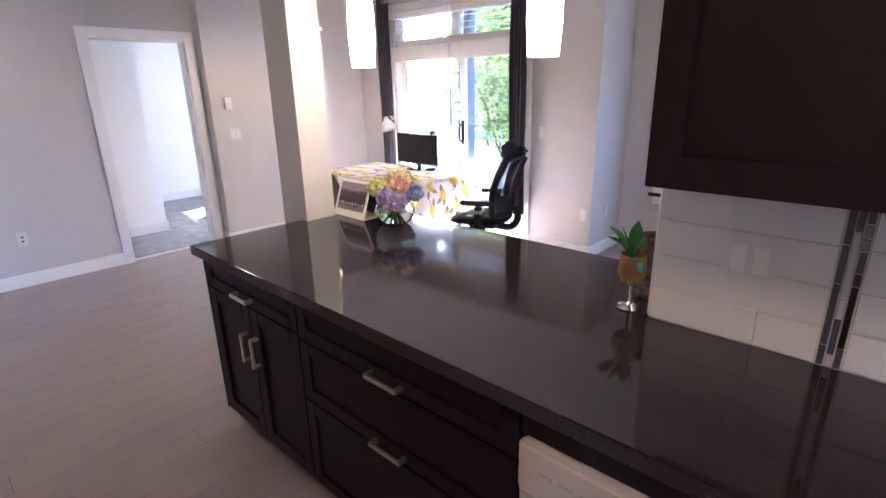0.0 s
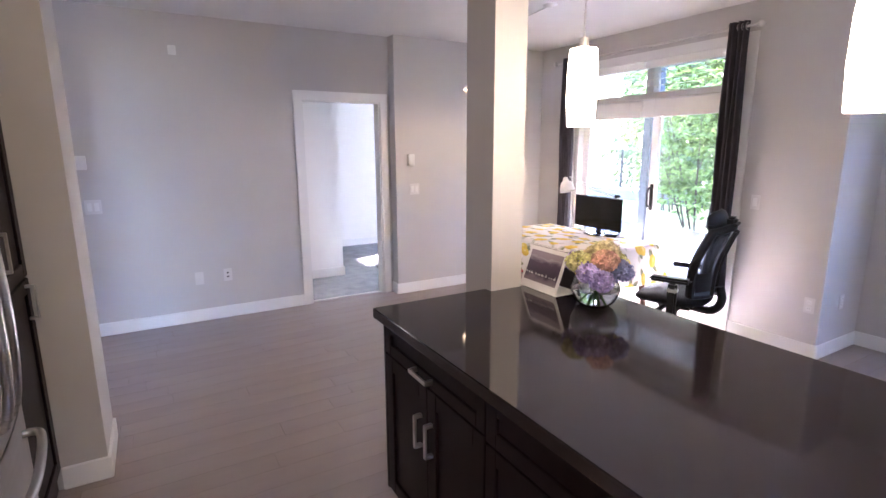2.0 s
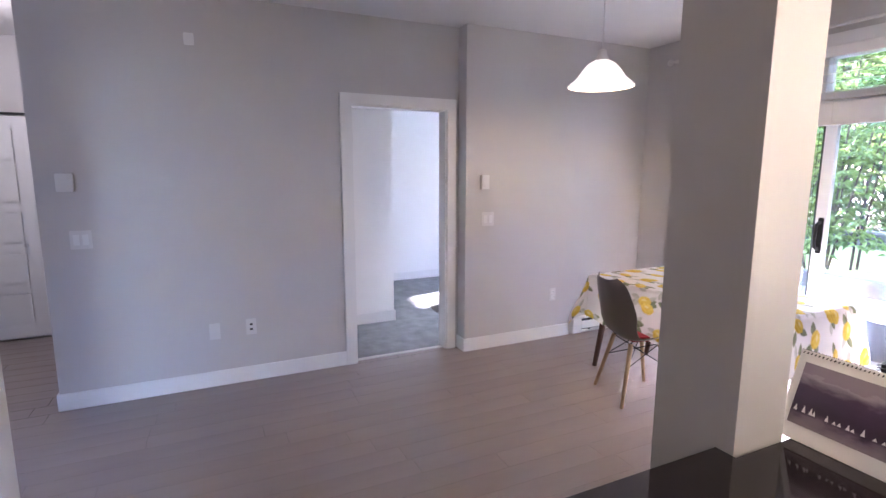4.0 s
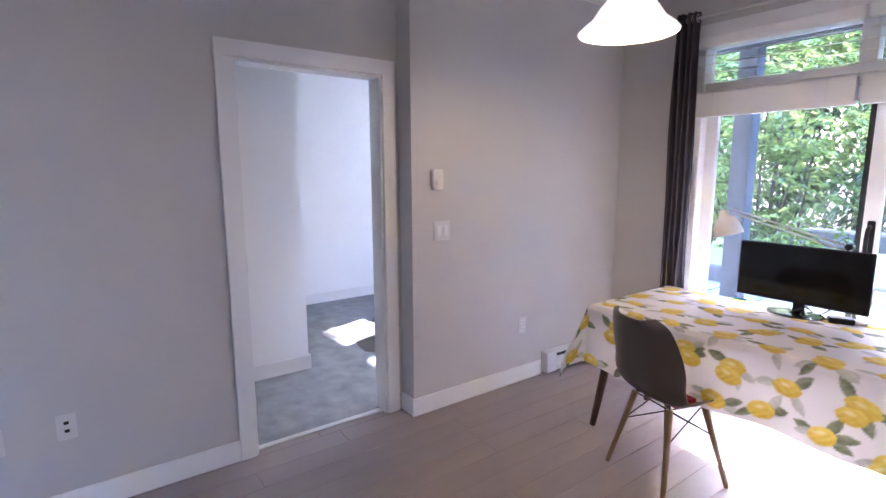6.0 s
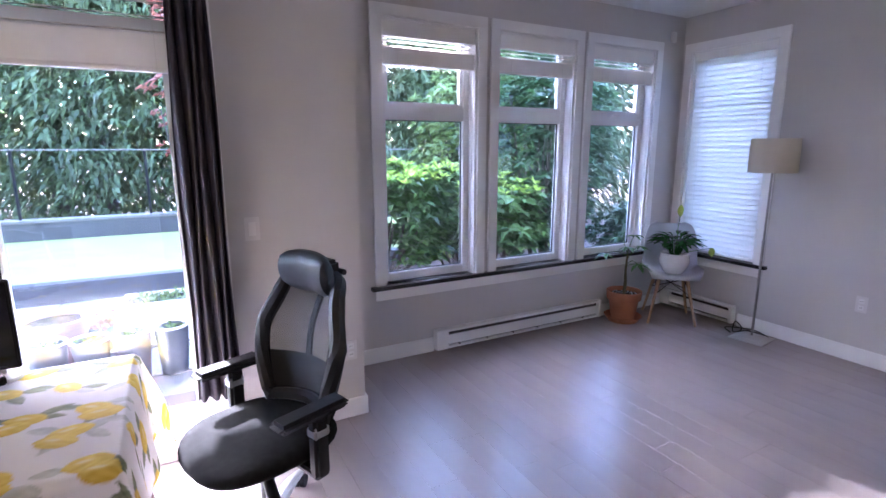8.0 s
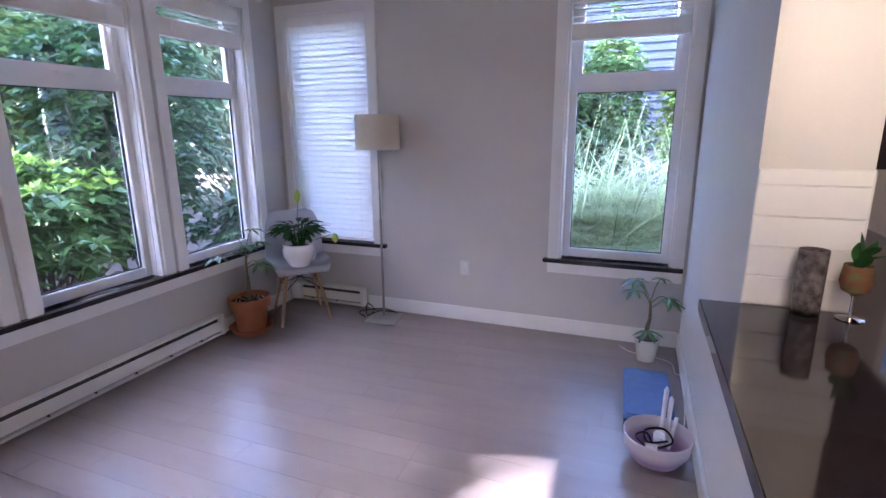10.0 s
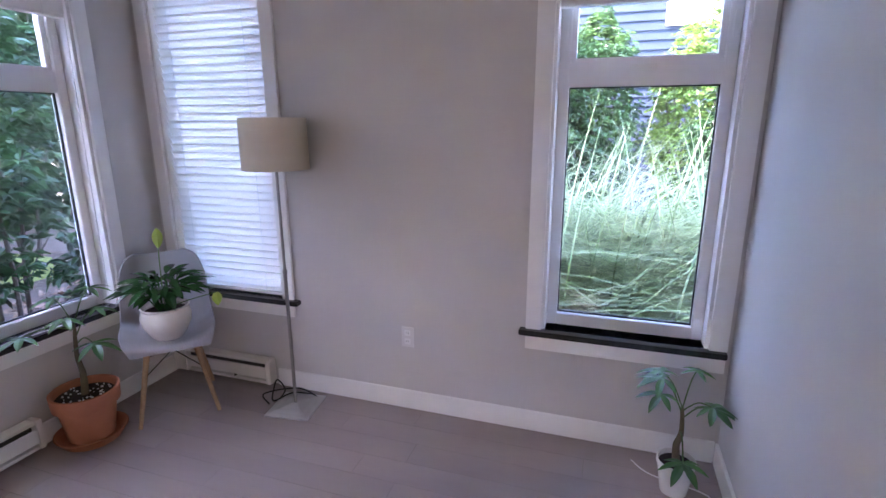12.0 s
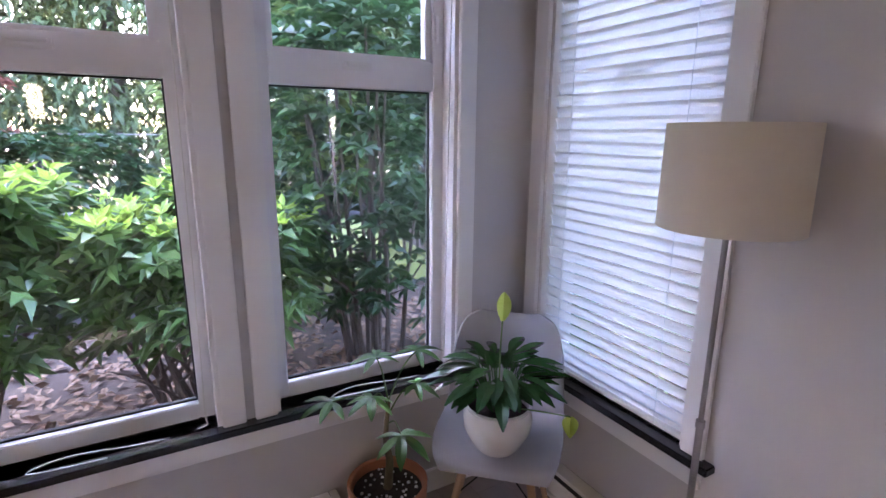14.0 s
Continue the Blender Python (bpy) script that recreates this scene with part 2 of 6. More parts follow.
cube(bm, -2.235, -2.02, 1.93, 2.10, 0, CEILZ)
tagged(part("wall_column", bm, WALL), "square painted column at the end of the counter", "column", kind="structure")

bm = B()
cube(bm, -8.0, XE + TH, -1.74, YN + TH, CEILZ, CEILZ + 0.16)
tagged(part("ceiling", bm, CEIL), "flat white painted ceiling", "ceiling", kind="structure")
bm = B()
cube(bm, -7.1, XE + TH, -1.74, YN + TH, -0.12, -0.006)
floor = tagged(part("floor", bm, GAP), "grey-brown wood plank floor with fine dark joints", "floor", kind="structure")
bm = B()
cube(bm, -7.86, XW - 0.04, 0.6, YS, -0.006, 0.004)
tagged(part("floor_carpet", bm, CARPET), "mottled grey carpet in the bedroom", "carpet", kind="structure")


def skirt(x0, x1, y0, y1):
    """A baseboard: flat board with an eased top."""
    bm = cube(B(), x0, x1, y0, y1, 0.0, 0.112, 0.004)
    return tagged(part("baseboard", bm, TRIM), "white painted flat baseboard", "baseboard", kind="structure")


SK = 0.014
skirt(XW, XW + SK, 0.0, DOOR[0] - 0.08), skirt(XJ, XJ + SK, YJ, 3.93), skirt(XJ, XJ + SK, 4.66, YS - SK)
skirt(XW, XJ + SK, YJ - SK, YJ - 0.0005)
skirt(XJ, -4.50, YS - SK, YS), skirt(-2.53, XS + SK, YS - SK, YS), skirt(XS, XS + SK, YS, YN - SK)
skirt(XS, -1.115, YN - SK, YN), skirt(0.56, XE, YN - SK, YN)
skirt(XE - SK, XE, 2.242, 4.61), skirt(-2.03, XE - SK, 2.228, 2.242)
skirt(-2.900, -2.886, 0.144, 0.339), skirt(-3.30, -2.900, 0.325, 0.339)
skirt(-6.10, -6.086, 0.72, 2.60), skirt(-6.24, -6.086, 2.60, 2.614), skirt(-7.86, -7.846, 0.72, YS)
skirt(XW - 0.12, XW + SK, 0.012 - SK, 0.012)


def casing(name, plane, at, a0, a1, z0, z1, w=CAS, d=0.02, sign=-1, sill=False):
    """Flat trim round an opening a0..a1, z0..z1, on the wall face 'at' of a wall along plane 'x' or 'y'."""
    bm = B()
    lo, hi = sorted((at, at + sign * d))

    def bar(u0, u1, v0, v1):
        if plane == "y":
            cube(bm, u0, u1, lo, hi, v0, v1, 0.003)
        else:
            cube(bm, lo, hi, u0, u1, v0, v1, 0.003)
    bar(a0 - w, a0, z0, z1), bar(a1, a1 + w, z0, z1), bar(a0 - w, a1 + w, z1, z1 + w)
    return tagged(part(name, bm, TRIM), "white painted flat casing round the opening", "trim", kind="structure")


casing("door_trim", "x", XW, DOOR[0], DOOR[1], 0, DOOR[3], w=0.08, sign=1)
casing("slider_trim", "y", YS, SLIDE[0], SLIDE[1], 0, SLIDE[3], w=0.08)
# lining of the bedroom doorway
bm = B()
cube(bm, XW - 0.12, XW, DOOR[0], DOOR[0] + 0.012, 0, 1.988), cube(bm, XW - 0.12, XW, DOOR[1] - 0.012, DOOR[1], 0, 1.988), cube(bm, XW - 0.12, XW, DOOR[0], DOOR[1], 1.988, 2.0)
lining = tagged(part("door_1", bm, TRIM), "white painted doorway lining with hinges", "doorway", kind="structure")
for z in (0.28, 1.02, 1.76):
    part("hinge", cube(B(), XW - 0.08, XW - 0.006, DOOR[0] + 0.012, DOOR[0] + 0.016, z - 0.045, z + 0.045, 0.002), CHROME, lining)
part("threshold", cube(B(), XW - 0.075, XW - 0.035, DOOR[0], DOOR[1], -0.004, 0.007, 0.002), CHROME, lining, "thin metal threshold strip")


# ---- windows ----
def window(name, plane, at, a0, a1, label, blind):
    """A tall window: lined reveal, vinyl frame with transom, two panes, handle, black sill and white apron.
    Local x runs along the wall, local -y into the room, origin at the middle of the opening on the inner wall face."""
    z0, z1 = 0.562, 2.328
    w = (a1 - a0) / 2
    if plane == "y":
        m = pose((a0 + a1) / 2, at, 0)
    else:
        m = pose(at, (a0 + a1) / 2, 0, 0, 0, -90)
    win = thing(name, m, label, "window", "windows of the living room", "structure")
    D = 0.16
    bm = B()
    cube(bm, -w, -w + 0.014, 0, D, z0, z1), cube(bm, w - 0.014, w, 0, D, z0, z1), cube(bm, -w, w, 0, D, z1 - 0.014, z1)
    part("reveal", bm, TRIM, win)
    bm = B()
    cube(bm, -w - CAS, -w, -0.02, 0, z0, z1, 0.003), cube(bm, w, w + CAS, -0.02, 0, z0, z1, 0.003), cube(bm, -w - CAS, w + CAS, -0.02, 0, z1, z1 + CAS, 0.003)
    part("casing", bm, TRIM, win)
    if plane == "x":
        e1 = 0.073 if a0 < 3 else CAS + 0.035
        part("window_sill", cube(B(), -w - CAS - 0.03, w + e1, -0.045, D, z0 - 0.028, z0, 0.004), SILL, win, "black stone sill")
        part("apron", cube(B(), -w - CAS, w + min(e1, CAS), -0.018, 0, z0 - 0.105, z0 - 0.028, 0.003), TRIM, win)
    g0, y0, y1 = w - 0.012, 0.085, 0.145
    bm = B()
    f = 0.05
    cube(bm, -g0, -g0 + f, y0, y1, z0, z1 - 0.014, 0.004), cube(bm, g0 - f, g0, y0, y1, z0, z1 - 0.014, 0.004)
    cube(bm, -g0 + f, g0 - f, y0, y1, z0, z0 + 0.06, 0.004), cube(bm, -g0 + f, g0 - f, y0, y1, z1 - 0.064, z1 - 0.014, 0.004)
    if blind != 2:
        cube(bm, -g0 + f, g0 - f, y0, y1, 1.695, 1.800, 0.004)
    part("window_frame", bm, VINYL, win, "white vinyl frame")
    s = g0 - f
    if blind != 2:
        bm = B()
        for a, b in ((-s, -s + 0.024), (s - 0.024, s)):
            cube(bm, a, b, y0 + 0.012, y1 - 0.006, 1.800, z1 - 0.064, 0.003)
        cube(bm, -s + 0.024, s - 0.024, y0 + 0.012, y1 - 0.006, 1.800, 1.816, 0.003)
        part("vent_sash", bm, VINYL, win, "white opening sash over the transom")
        bm = B()
        for a, b in ((-s, -s + 0.005), (s - 0.005, s)):
            cube(bm, a, b, 0.112, 0.130, z0 + 0.066, 1.695)
        cube(bm, -s, s, 0.112, 0.130, 1.689, 1.695), cube(bm, -s, s, 0.112, 0.130, z0 + 0.06, z0 + 0.066)
        part("gasket", bm, BLACK, win, "thin black gasket round the pane")
    for za, zb in (((z0 + 0.06, z1 - 0.064),) if blind == 2 else ((z0 + 0.06, 1.695), (1.808, z1 - 0.064))):
        pane = part("pane", cube(B(), -s, s, 0.118, 0.123, za, zb), GLASS, win, "clear glass pane")
        pane.visible_shadow = False
    bm = B()
    cube(bm, -0.055, 0.055, y0 - 0.014, y0, 1.753, 1.783, 0.005), cube(bm, -0.045, 0.045, y0 - 0.03, y0 - 0.012, 1.768, 1.780, 0.004)
    part("window_latch", bm, WHITEPL, win, "white folding sash latch")
    for sx in (-1, 1):
        part("sash_lock", cube(B(), sx * (g0 - 0.028) - 0.008, sx * (g0 - 0.028) + 0.008, y0 - 0.012, y0, 1.87, 1.97, 0.004), VINYL, win)
    return win


wins = [window("window_%d" % (i + 1), "y", YN, h[0], h[1], "tall white vinyl window with black sill and raised blind", 1) for i, h in enumerate(NWIN)]
wins.append(window("window_4", "x", XE, BLINDW[0], BLINDW[1], "tall white window with its blind closed", 2))
wins.append(window("window_5", "x", XE, GRASSW[0], GRASSW[1], "tall white window with black sill, facing grasses", 1))


# one black sill and one apron run under all three north windows
bm = cube(B(), W0 - 0.035, W0 + 2 * WP + WW + 0.035, YN - 0.045, YN + 0.16, 0.534, 0.562, 0.004)
tagged(part("sill_north", bm, SILL), "long black stone sill under the three windows", "sill", kind="structure")
bm = cube(B(), W0, W0 + 2 * WP + WW, YN - 0.018, YN, 0.457, 0.534, 0.003)
tagged(part("apron_north", bm, TRIM), "white painted apron board under the black sill", "trim", kind="structure")


# ---- sliding door ----
STILE = mat("dark_green_stile", (0.02, 0.028, 0.026), rough=0.45)


def slider():
    d = thing("door_2", pose((SLIDE[0] + SLIDE[1]) / 2, YS, 0), "white framed sliding glass patio door under a transom", "sliding door", kind="structure")
    w = (SLIDE[1] - SLIDE[0]) / 2
    bm = B()
    cube(bm, -w, -w + 0.05, 0.0, 0.14, 0, 2.33, 0.003), cube(bm, w - 0.05, w, 0.0, 0.14, 0, 2.33, 0.003)
    cube(bm, -w + 0.05, w - 0.05, 0.0, 0.14, 2.27, 2.33, 0.003), cube(bm, -w + 0.05, w - 0.05, 0.02, 0.14, 1.93, 2.04, 0.003), cube(bm, -w + 0.05, w - 0.05, 0.0, 0.14, 0.0, 0.045, 0.003)
    cube(bm, -0.04, 0.04, 0.03, 0.13, 2.04, 2.27, 0.003)
    part("door_frame", bm, VINYL, d)
    for i, (a, b, y) in enumerate(((-w + 0.05, 0.07, 0.095), (0.066, w - 0.05, 0.05))):
        bm = B()
        s = 0.075
        cube(bm, a, a + s, y - 0.02, y + 0.02, 0.045, 1.93, 0.003)
        if i:
            cube(bm, b - s, b, y - 0.02, y + 0.02, 0.045, 1.93, 0.003)
        cube(bm, a + s, b - s, y - 0.02, y + 0.02, 0.045, 0.15, 0.003), cube(bm, a + s, b - s, y - 0.02, y + 0.02, 1.86, 1.93, 0.003)
        sash = part("sash", bm, VINYL, d)
        pane = part("pane", cube(B(), a + s, b - s, y - 0.003, y + 0.003, 0.15, 1.86), GLASS, sash, "clear glass pane")
        pane.visible_shadow = False
    for a, b in ((-w + 0.05, -0.04), (0.04, w - 0.05)):
        pane = part("pane", cube(B(), a, b, 0.085, 0.091, 2.04, 2.27), GLASS, d)
        pane.visible_shadow = False
    part("screen_stile", cube(B(), 0.028, 0.068, 0.076, 0.125, 0.045, 1.93, 0.003), STILE, d, "dark green-black screen door stile")
    hb = tube(B(), sweep([(0.105, 0.03, 0.98), (0.105, -0.02, 1.0), (0.105, -0.03, 1.07), (0.105, -0.02, 1.15), (0.105, 0.03, 1.17)]), 0.011)
    cube(hb, 0.088, 0.125, 0.022, 0.032, 0.95, 1.2, 0.004)
    part("door_handle", hb, BLACK, d, "black pull handle")
    return d


slider()
# glazing of the bedroom window, unseen round the corner
bm = B()
cube(bm, -7.45, -7.40, YS + 0.03, YS + 0.11, 0.95, 2.45), cube(bm, -6.90, -6.85, YS + 0.03, YS + 0.11, 0.95, 2.45), cube(bm, -7.40, -6.90, YS + 0.03, YS + 0.11, 0.95, 1.0), cube(bm, -7.40, -6.90, YS + 0.03, YS + 0.11, 2.40, 2.45)
tagged(part("window_6", bm, VINYL), "white vinyl bedroom window frame", "window", kind="structure")
# frame of the unseen opening added for kitchen daylight
bm = B()
cube(bm, XE + 0.03, XE + 0.10, 0.35, 0.40, 1.15, 1.90), cube(bm, XE + 0.03, XE + 0.10, 1.10, 1.15, 1.15, 1.90), cube(bm, XE + 0.03, XE + 0.10, 0.40, 1.10, 1.15, 1.20), cube(bm, XE + 0.03, XE + 0.10, 0.40, 1.10, 1.85, 1.90)
tagged(part("window_7", bm, VINYL), "white vinyl frame of an unseen kitchen window added for daylight", "window", kind="structure")


# ---- kitchen ----
def handle_bar(parent, x, z, vertical=False, y=0.0, l=0.13):
    """A square bow handle on the front face, standing 3 cm off it."""
    bm, t, o = B(), 0.008, 0.032
    if vertical:
        cube(bm, x - t, x + t, y - o, y - o + 0.009, z - l / 2, z + l / 2, 0.0015)
        for e in (-1, 1):
            cube(bm, x - t, x + t, y - o + 0.009, y, z + e * (l / 2 - 0.006) - 0.006, z + e * (l / 2 - 0.006) + 0.006)
    else:
        cube(bm, x - l / 2, x + l / 2, y - o, y - o + 0.009, z - t, z + t, 0.0015)
        for e in (-1, 1):
            cube(bm, x + e * (l / 2 - 0.006) - 0.006, x + e * (l / 2 - 0.006) + 0.006, y - o + 0.009, y, z - t, z + t)
    return part("handle", bm, CHROME, parent, "satin nickel bow handle")


def shaker(name, parent, x0, x1, z0, z1, y=0.0, th=0.02, rail=0.06):
    """A door or drawer front with a raised frame round a sunk panel; its face looks to -y."""
    bm = B()
    cube(bm, x0, x0 + rail, y, y + th, z0, z1, 0.002), cube(bm, x1 - rail, x1, y, y + th, z0, z1, 0.002)
    cube(bm, x0 + rail, x1 - rail, y, y + th, z0, z0 + rail, 0.002), cube(bm, x0 + rail, x1 - rail, y, y + th, z1 - rail, z1, 0.002)
    cube(bm, x0 + rail - 0.004, x1 - rail + 0.004, y + 0.011, y + th - 0.001, z0 + rail - 0.004, z1 - rail + 0.004)
    return part(name, bm, CABWOOD, parent)


YC = 1.402


def base_unit(x0, x1, kind, label):
    c = thing("base_cabinet", pose(x0, YC, 0), label, "cabinet", "kitchen base cabinets")
    w = x1 - x0
    bm = cube(B(), 0.001, w - 0.001, 0.021, 0.64, 0.105, 0.875)
    cube(bm, 0.02, w - 0.02, 0.075, 0.60, 0.0, 0.105)
    part("body", bm, CABWOOD, c)
    g = 0.002
    if kind == "doors":
        d = shaker("drawer", c, g, w - g, 0.735, 0.868, rail=0.045)
        handle_bar(d, w / 2 - 0.02, 0.768)
        m = w / 2
        d = shaker("door", c, g, m - g, 0.112, 0.728)
        handle_bar(d, m - 0.045, 0.545, True)
        d = shaker("door", c, m + g, w - g, 0.112, 0.728)
        handle_bar(d, m + 0.035, 0.545, True)
    else:
        for z0, z1 in ((0.720, 0.868), (0.480, 0.713), (0.112, 0.473)):
            d = shaker("drawer", c, g, w - g, z0, z1, rail=0.05)
            handle_bar(d, w / 2 + 0.005, z0 + 0.024, l=0.14)
    return c


base_unit(-2.015, -1.302, "doors", "dark espresso shaker cabinet, drawer over two doors")
base_unit(-1.300, -0.380, "drawers", "dark espresso shaker cabinet with three drawers")
base_unit(0.26, 1.0, "doors", "dark espresso shaker cabinet under the black counter")
part_bm = cube(B(), 0.0, 0.016, 0.0, 0.645, 0.105, 0.875)
tagged(part("end_panel", part_bm, CABWOOD), "dark espresso wood end panel of the peninsula", "panel").location = (-2.032, YC, 0)

DWPANEL = mat("off_white_enamel", (0.46, 0.43, 0.39), (0.43, 0.40, 0.36), rough=0.35)
dw = thing("dishwasher", pose(-0.372, YC - 0.012, 0), "off-white dishwasher built in beside dark drawers", "dishwasher")
part("body", cube(B(), 0.004, 0.626, 0.03, 0.6, 0.10, 0.80), WHITEPL, dw)
part("filler_strip", cube(B(), 0.002, 0.628, 0.012, 0.6, 0.802, 0.8745), CABWOOD, dw, "dark wood strip above the panel")
dwd = part("door", cube(B(), 0.003, 0.627, 0.0, 0.03, 0.11, 0.655, 0.006), DWPANEL, dw)
dwp = part("control_panel", cube(B(), 0.003, 0.627, -0.012, 0.03, 0.659, 0.797, 0.01), DWPANEL, dw, "white plastic control panel")
GREYMARK = mat("grey_print", (0.35, 0.34, 0.34), rough=0.5)
for i in range(3):
    part("marking", cube(B(), 0.06 + 0.05 * i, 0.095 + 0.05 * i, -0.0125, -0.0115, 0.735, 0.743), GREYMARK, dwp)

# the counter, notched round the column
bm = B()
outline = [(-2.060, 1.370), (XE - 0.003, 1.370), (XE - 0.003, 1.929), (-0.316, 1.929), (-0.316, 2.35), (-2.012, 2.35), (-2.012, 1.926), (-2.060, 1.926)]
face = bm.faces.new([bm.verts.new((x, y, 0.875)) for x, y in outline])
up = bmesh.ops.extrude_face_region(bm, geom=[face])["geom"]
bmesh.ops.translate(bm, vec=(0, 0, 0.04), verts=[v for v in up if isinstance(v, bmesh.types.BMVert)])
bmesh.ops.bevel(bm, geom=[e for e in bm.edges if all(v.co.z > 0.9 for v in e.verts)], offset=0.003, segments=2, affect="EDGES")
tagged(part("countertop", bm, STONE), "polished black quartz countertop on the peninsula", "countertop")


def upper_unit(x0, x1):
    c = thing("wall_cabinet", pose(x0, 1.605, 1.343), "dark espresso shaker wall cabinet above the backsplash", "cabinet", "kitchen wall cabinets")
    w = x1 - x0
    part("body", cube(B(), 0.001, w - 0.001, 0.021, 0.332, 0.0, 0.98), CABWOOD, c)
    d = shaker("door", c, 0.002, w - 0.002, 0.003, 0.977, rail=0.065)
    handle_bar(d, w - 0.04, 0.12, True)
    return c


upper_unit(-0.235, 0.315), upper_unit(0.317, 0.867)

# white tiles with a mosaic band
TILE = mat("white_glazed_tile", (0.70, 0.70, 0.70), (0.66, 0.66, 0.67), rough=0.14, scale=3, vary=0.02)
GROUT = mat("grout", (0.64, 0.64, 0.64), rough=0.9)
bs = thing("backsplash", pose(0, 1.938, 0.915), "white tile backsplash with a dark glass mosaic band", "tile backsplash", kind="structure")
part("grout", cube(B(), -0.306, 1.43, -0.004, 0.0, 0.0, 0.43), GROUT, bs)


def tile_piece(name, parent, x0, x1, z0, z1, m, y=0.0, axis="y", d=0.008):
    g, e = 0.0012, 0.0015
    if axis == "y":
        v = [(x0 + g, y - 0.004, z0 + g), (x1 - g, y - 0.004, z0 + g), (x1 - g, y - 0.004, z1 - g), (x0 + g, y - 0.004, z1 - g)]
        f = [(x0 + g + e, y - d, z0 + g + e), (x1 - g - e, y - d, z0 + g + e), (x1 - g - e, y - d, z1 - g - e), (x0 + g + e, y - d, z1 - g - e)]
    else:
        v = [(y - 0.004, x1 - g, z0 + g), (y - 0.004, x0 + g, z0 + g), (y - 0.004, x0 + g, z1 - g), (y - 0.004, x1 - g, z1 - g)]
        f = [(y - d, x1 - g - e, z0 + g + e), (y - d, x0 + g + e, z0 + g + e), (y - d, x0 + g + e, z1 - g - e), (y - d, x1 - g - e, z1 - g - e)]
    return raw(name, v + f, [(4, 5, 6, 7), (0, 1, 5, 4), (1, 2, 6, 5), (2, 3, 7, 6), (3, 0, 4, 7)], m, parent)


RH = 0.0955
for r in range(5):
    z0, z1 = r * RH, min((r + 1) * RH, 0.43)
    tile_piece("tile", bs, -0.306, 0.080, z0, z1, TILE) if r % 2 else (tile_piece("tile", bs, -0.306, -0.05, z0, z1, TILE), tile_piece("tile", bs, -0.05, 0.080, z0, z1, TILE))
    for a, b in ((0.130, 0.56), (0.56, 1.0), (1.0, 1.43)) if r % 2 else ((0.130, 0.41), (0.41, 0.83), (0.83, 1.25), (1.25, 1.43)):
        tile_piece("tile", bs, a, b, z0, z1, TILE)
MOS = [mat("mosaic_" + n, c, rough=0.1) for n, c in (("black", (0.012, 0.012, 0.014)), ("slate", (0.06, 0.07, 0.09)), ("grey", (0.20, 0.21, 0.24)), ("pale", (0.5, 0.5, 0.5)))]
rm = random.Random(3)
for col in range(3):
    x0, z = 0.081 + col * 0.016, 0.0
    while z < 0.42:
        l = rm.choice((0.03, 0.05, 0.09, 0.12, 0.15))
        z1 = min(z + l, 0.43)
        tile_piece("mosaic_tile", bs, x0, x0 + 0.016, z, z1, rm.choice(MOS[:3] + MOS[:2] if col != 1 else MOS), d=0.009)
        z = z1
# tiles round the end of the wall
be = thing("backsplash_end", pose(-0.306, 1.938, 0.915), "white tiles round the end of the kitchen wall", "tile backsplash", kind="structure")
part("grout", cube(B(), -0.004, 0.0, 0.0, 0.29, 0.0, 0.43), GROUT, be)
for r in range(5):
    tile_piece("tile", be, 0.0, 0.29, r * RH, min((r + 1) * RH, 0.43), TILE, axis="x")

# fridge, pantry
GLOSSGREY = mat("grey_plastic", (0.16, 0.16, 0.165), rough=0.4)
fr = thing("fridge", pose(-1.955, 0.165, 0), "stainless steel french door fridge with bottom freezer", "fridge")
part("body", cube(B(), -0.45, 0.45, -0.72, -0.05, 0.03, 1.75, 0.006), GLOSSGREY, fr)


def bowed(x0, x1, z0, z1):
    """A door leaf with a slightly bowed steel face."""
    bm = B()
    n = 8
    a, b = [], []
    for k in range(n + 1):
        x = x0 + (x1 - x0) * k / n
        y = 0.02 - 0.03 * (2 * (x / 0.9)) ** 2
        a.append((x, y)), b.append((x, -0.05))
    ring = a + b[::-1]
    lo, hi = [bm.verts.new((p[0], p[1], z0)) for p in ring], [bm.verts.new((p[0], p[1], z1)) for p in ring]
    m = len(ring)
    for k in range(m):
        bm.faces.new((lo[k], lo[(k + 1) % m], hi[(k + 1) % m], hi[k]))
    bm.faces.new(lo[::-1]), bm.faces.new(hi)
    return bm


for x0, x1, s in ((-0.45, -0.003, -1), (0.003, 0.45, 1)):
    d = part("door", bowed(x0, x1, 0.69, 1.75), STEEL, fr)
    x = s * 0.05
    part("handle", tube(B(), sweep([(x, 0.02, 0.80), (x, 0.065, 0.83), (x, 0.085, 1.1), (x, 0.065, 1.50), (x, 0.02, 1.53)]), 0.014, 10), STEEL, d, "curved steel bar handle", True)
d = part("freezer_drawer", bowed(-0.45, 0.45, 0.06, 0.68), STEEL, fr)
part("handle", tube(B(), sweep([(-0.33, 0.0, 0.60), (-0.30, 0.06, 0.60), (0, 0.085, 0.58), (0.30, 0.06, 0.60), (0.33, 0.0, 0.60)]), 0.014, 10), STEEL, d, "curved steel bar handle", True)
for x in (-0.38, 0.38):
    part("foot", rod(B(), (x, -0.1, 0), (x, -0.1, 0.035), 0.02), BLACK, fr)
pn = thing("pantry_cabinet", pose(-2.900, 0.143, 0), "tall dark espresso pantry cabinet beside the fridge", "cabinet")
part("body", cube(B(), 0.002, 0.485, -0.76, -0.022, 0.0, 2.2), CABWOOD, pn)
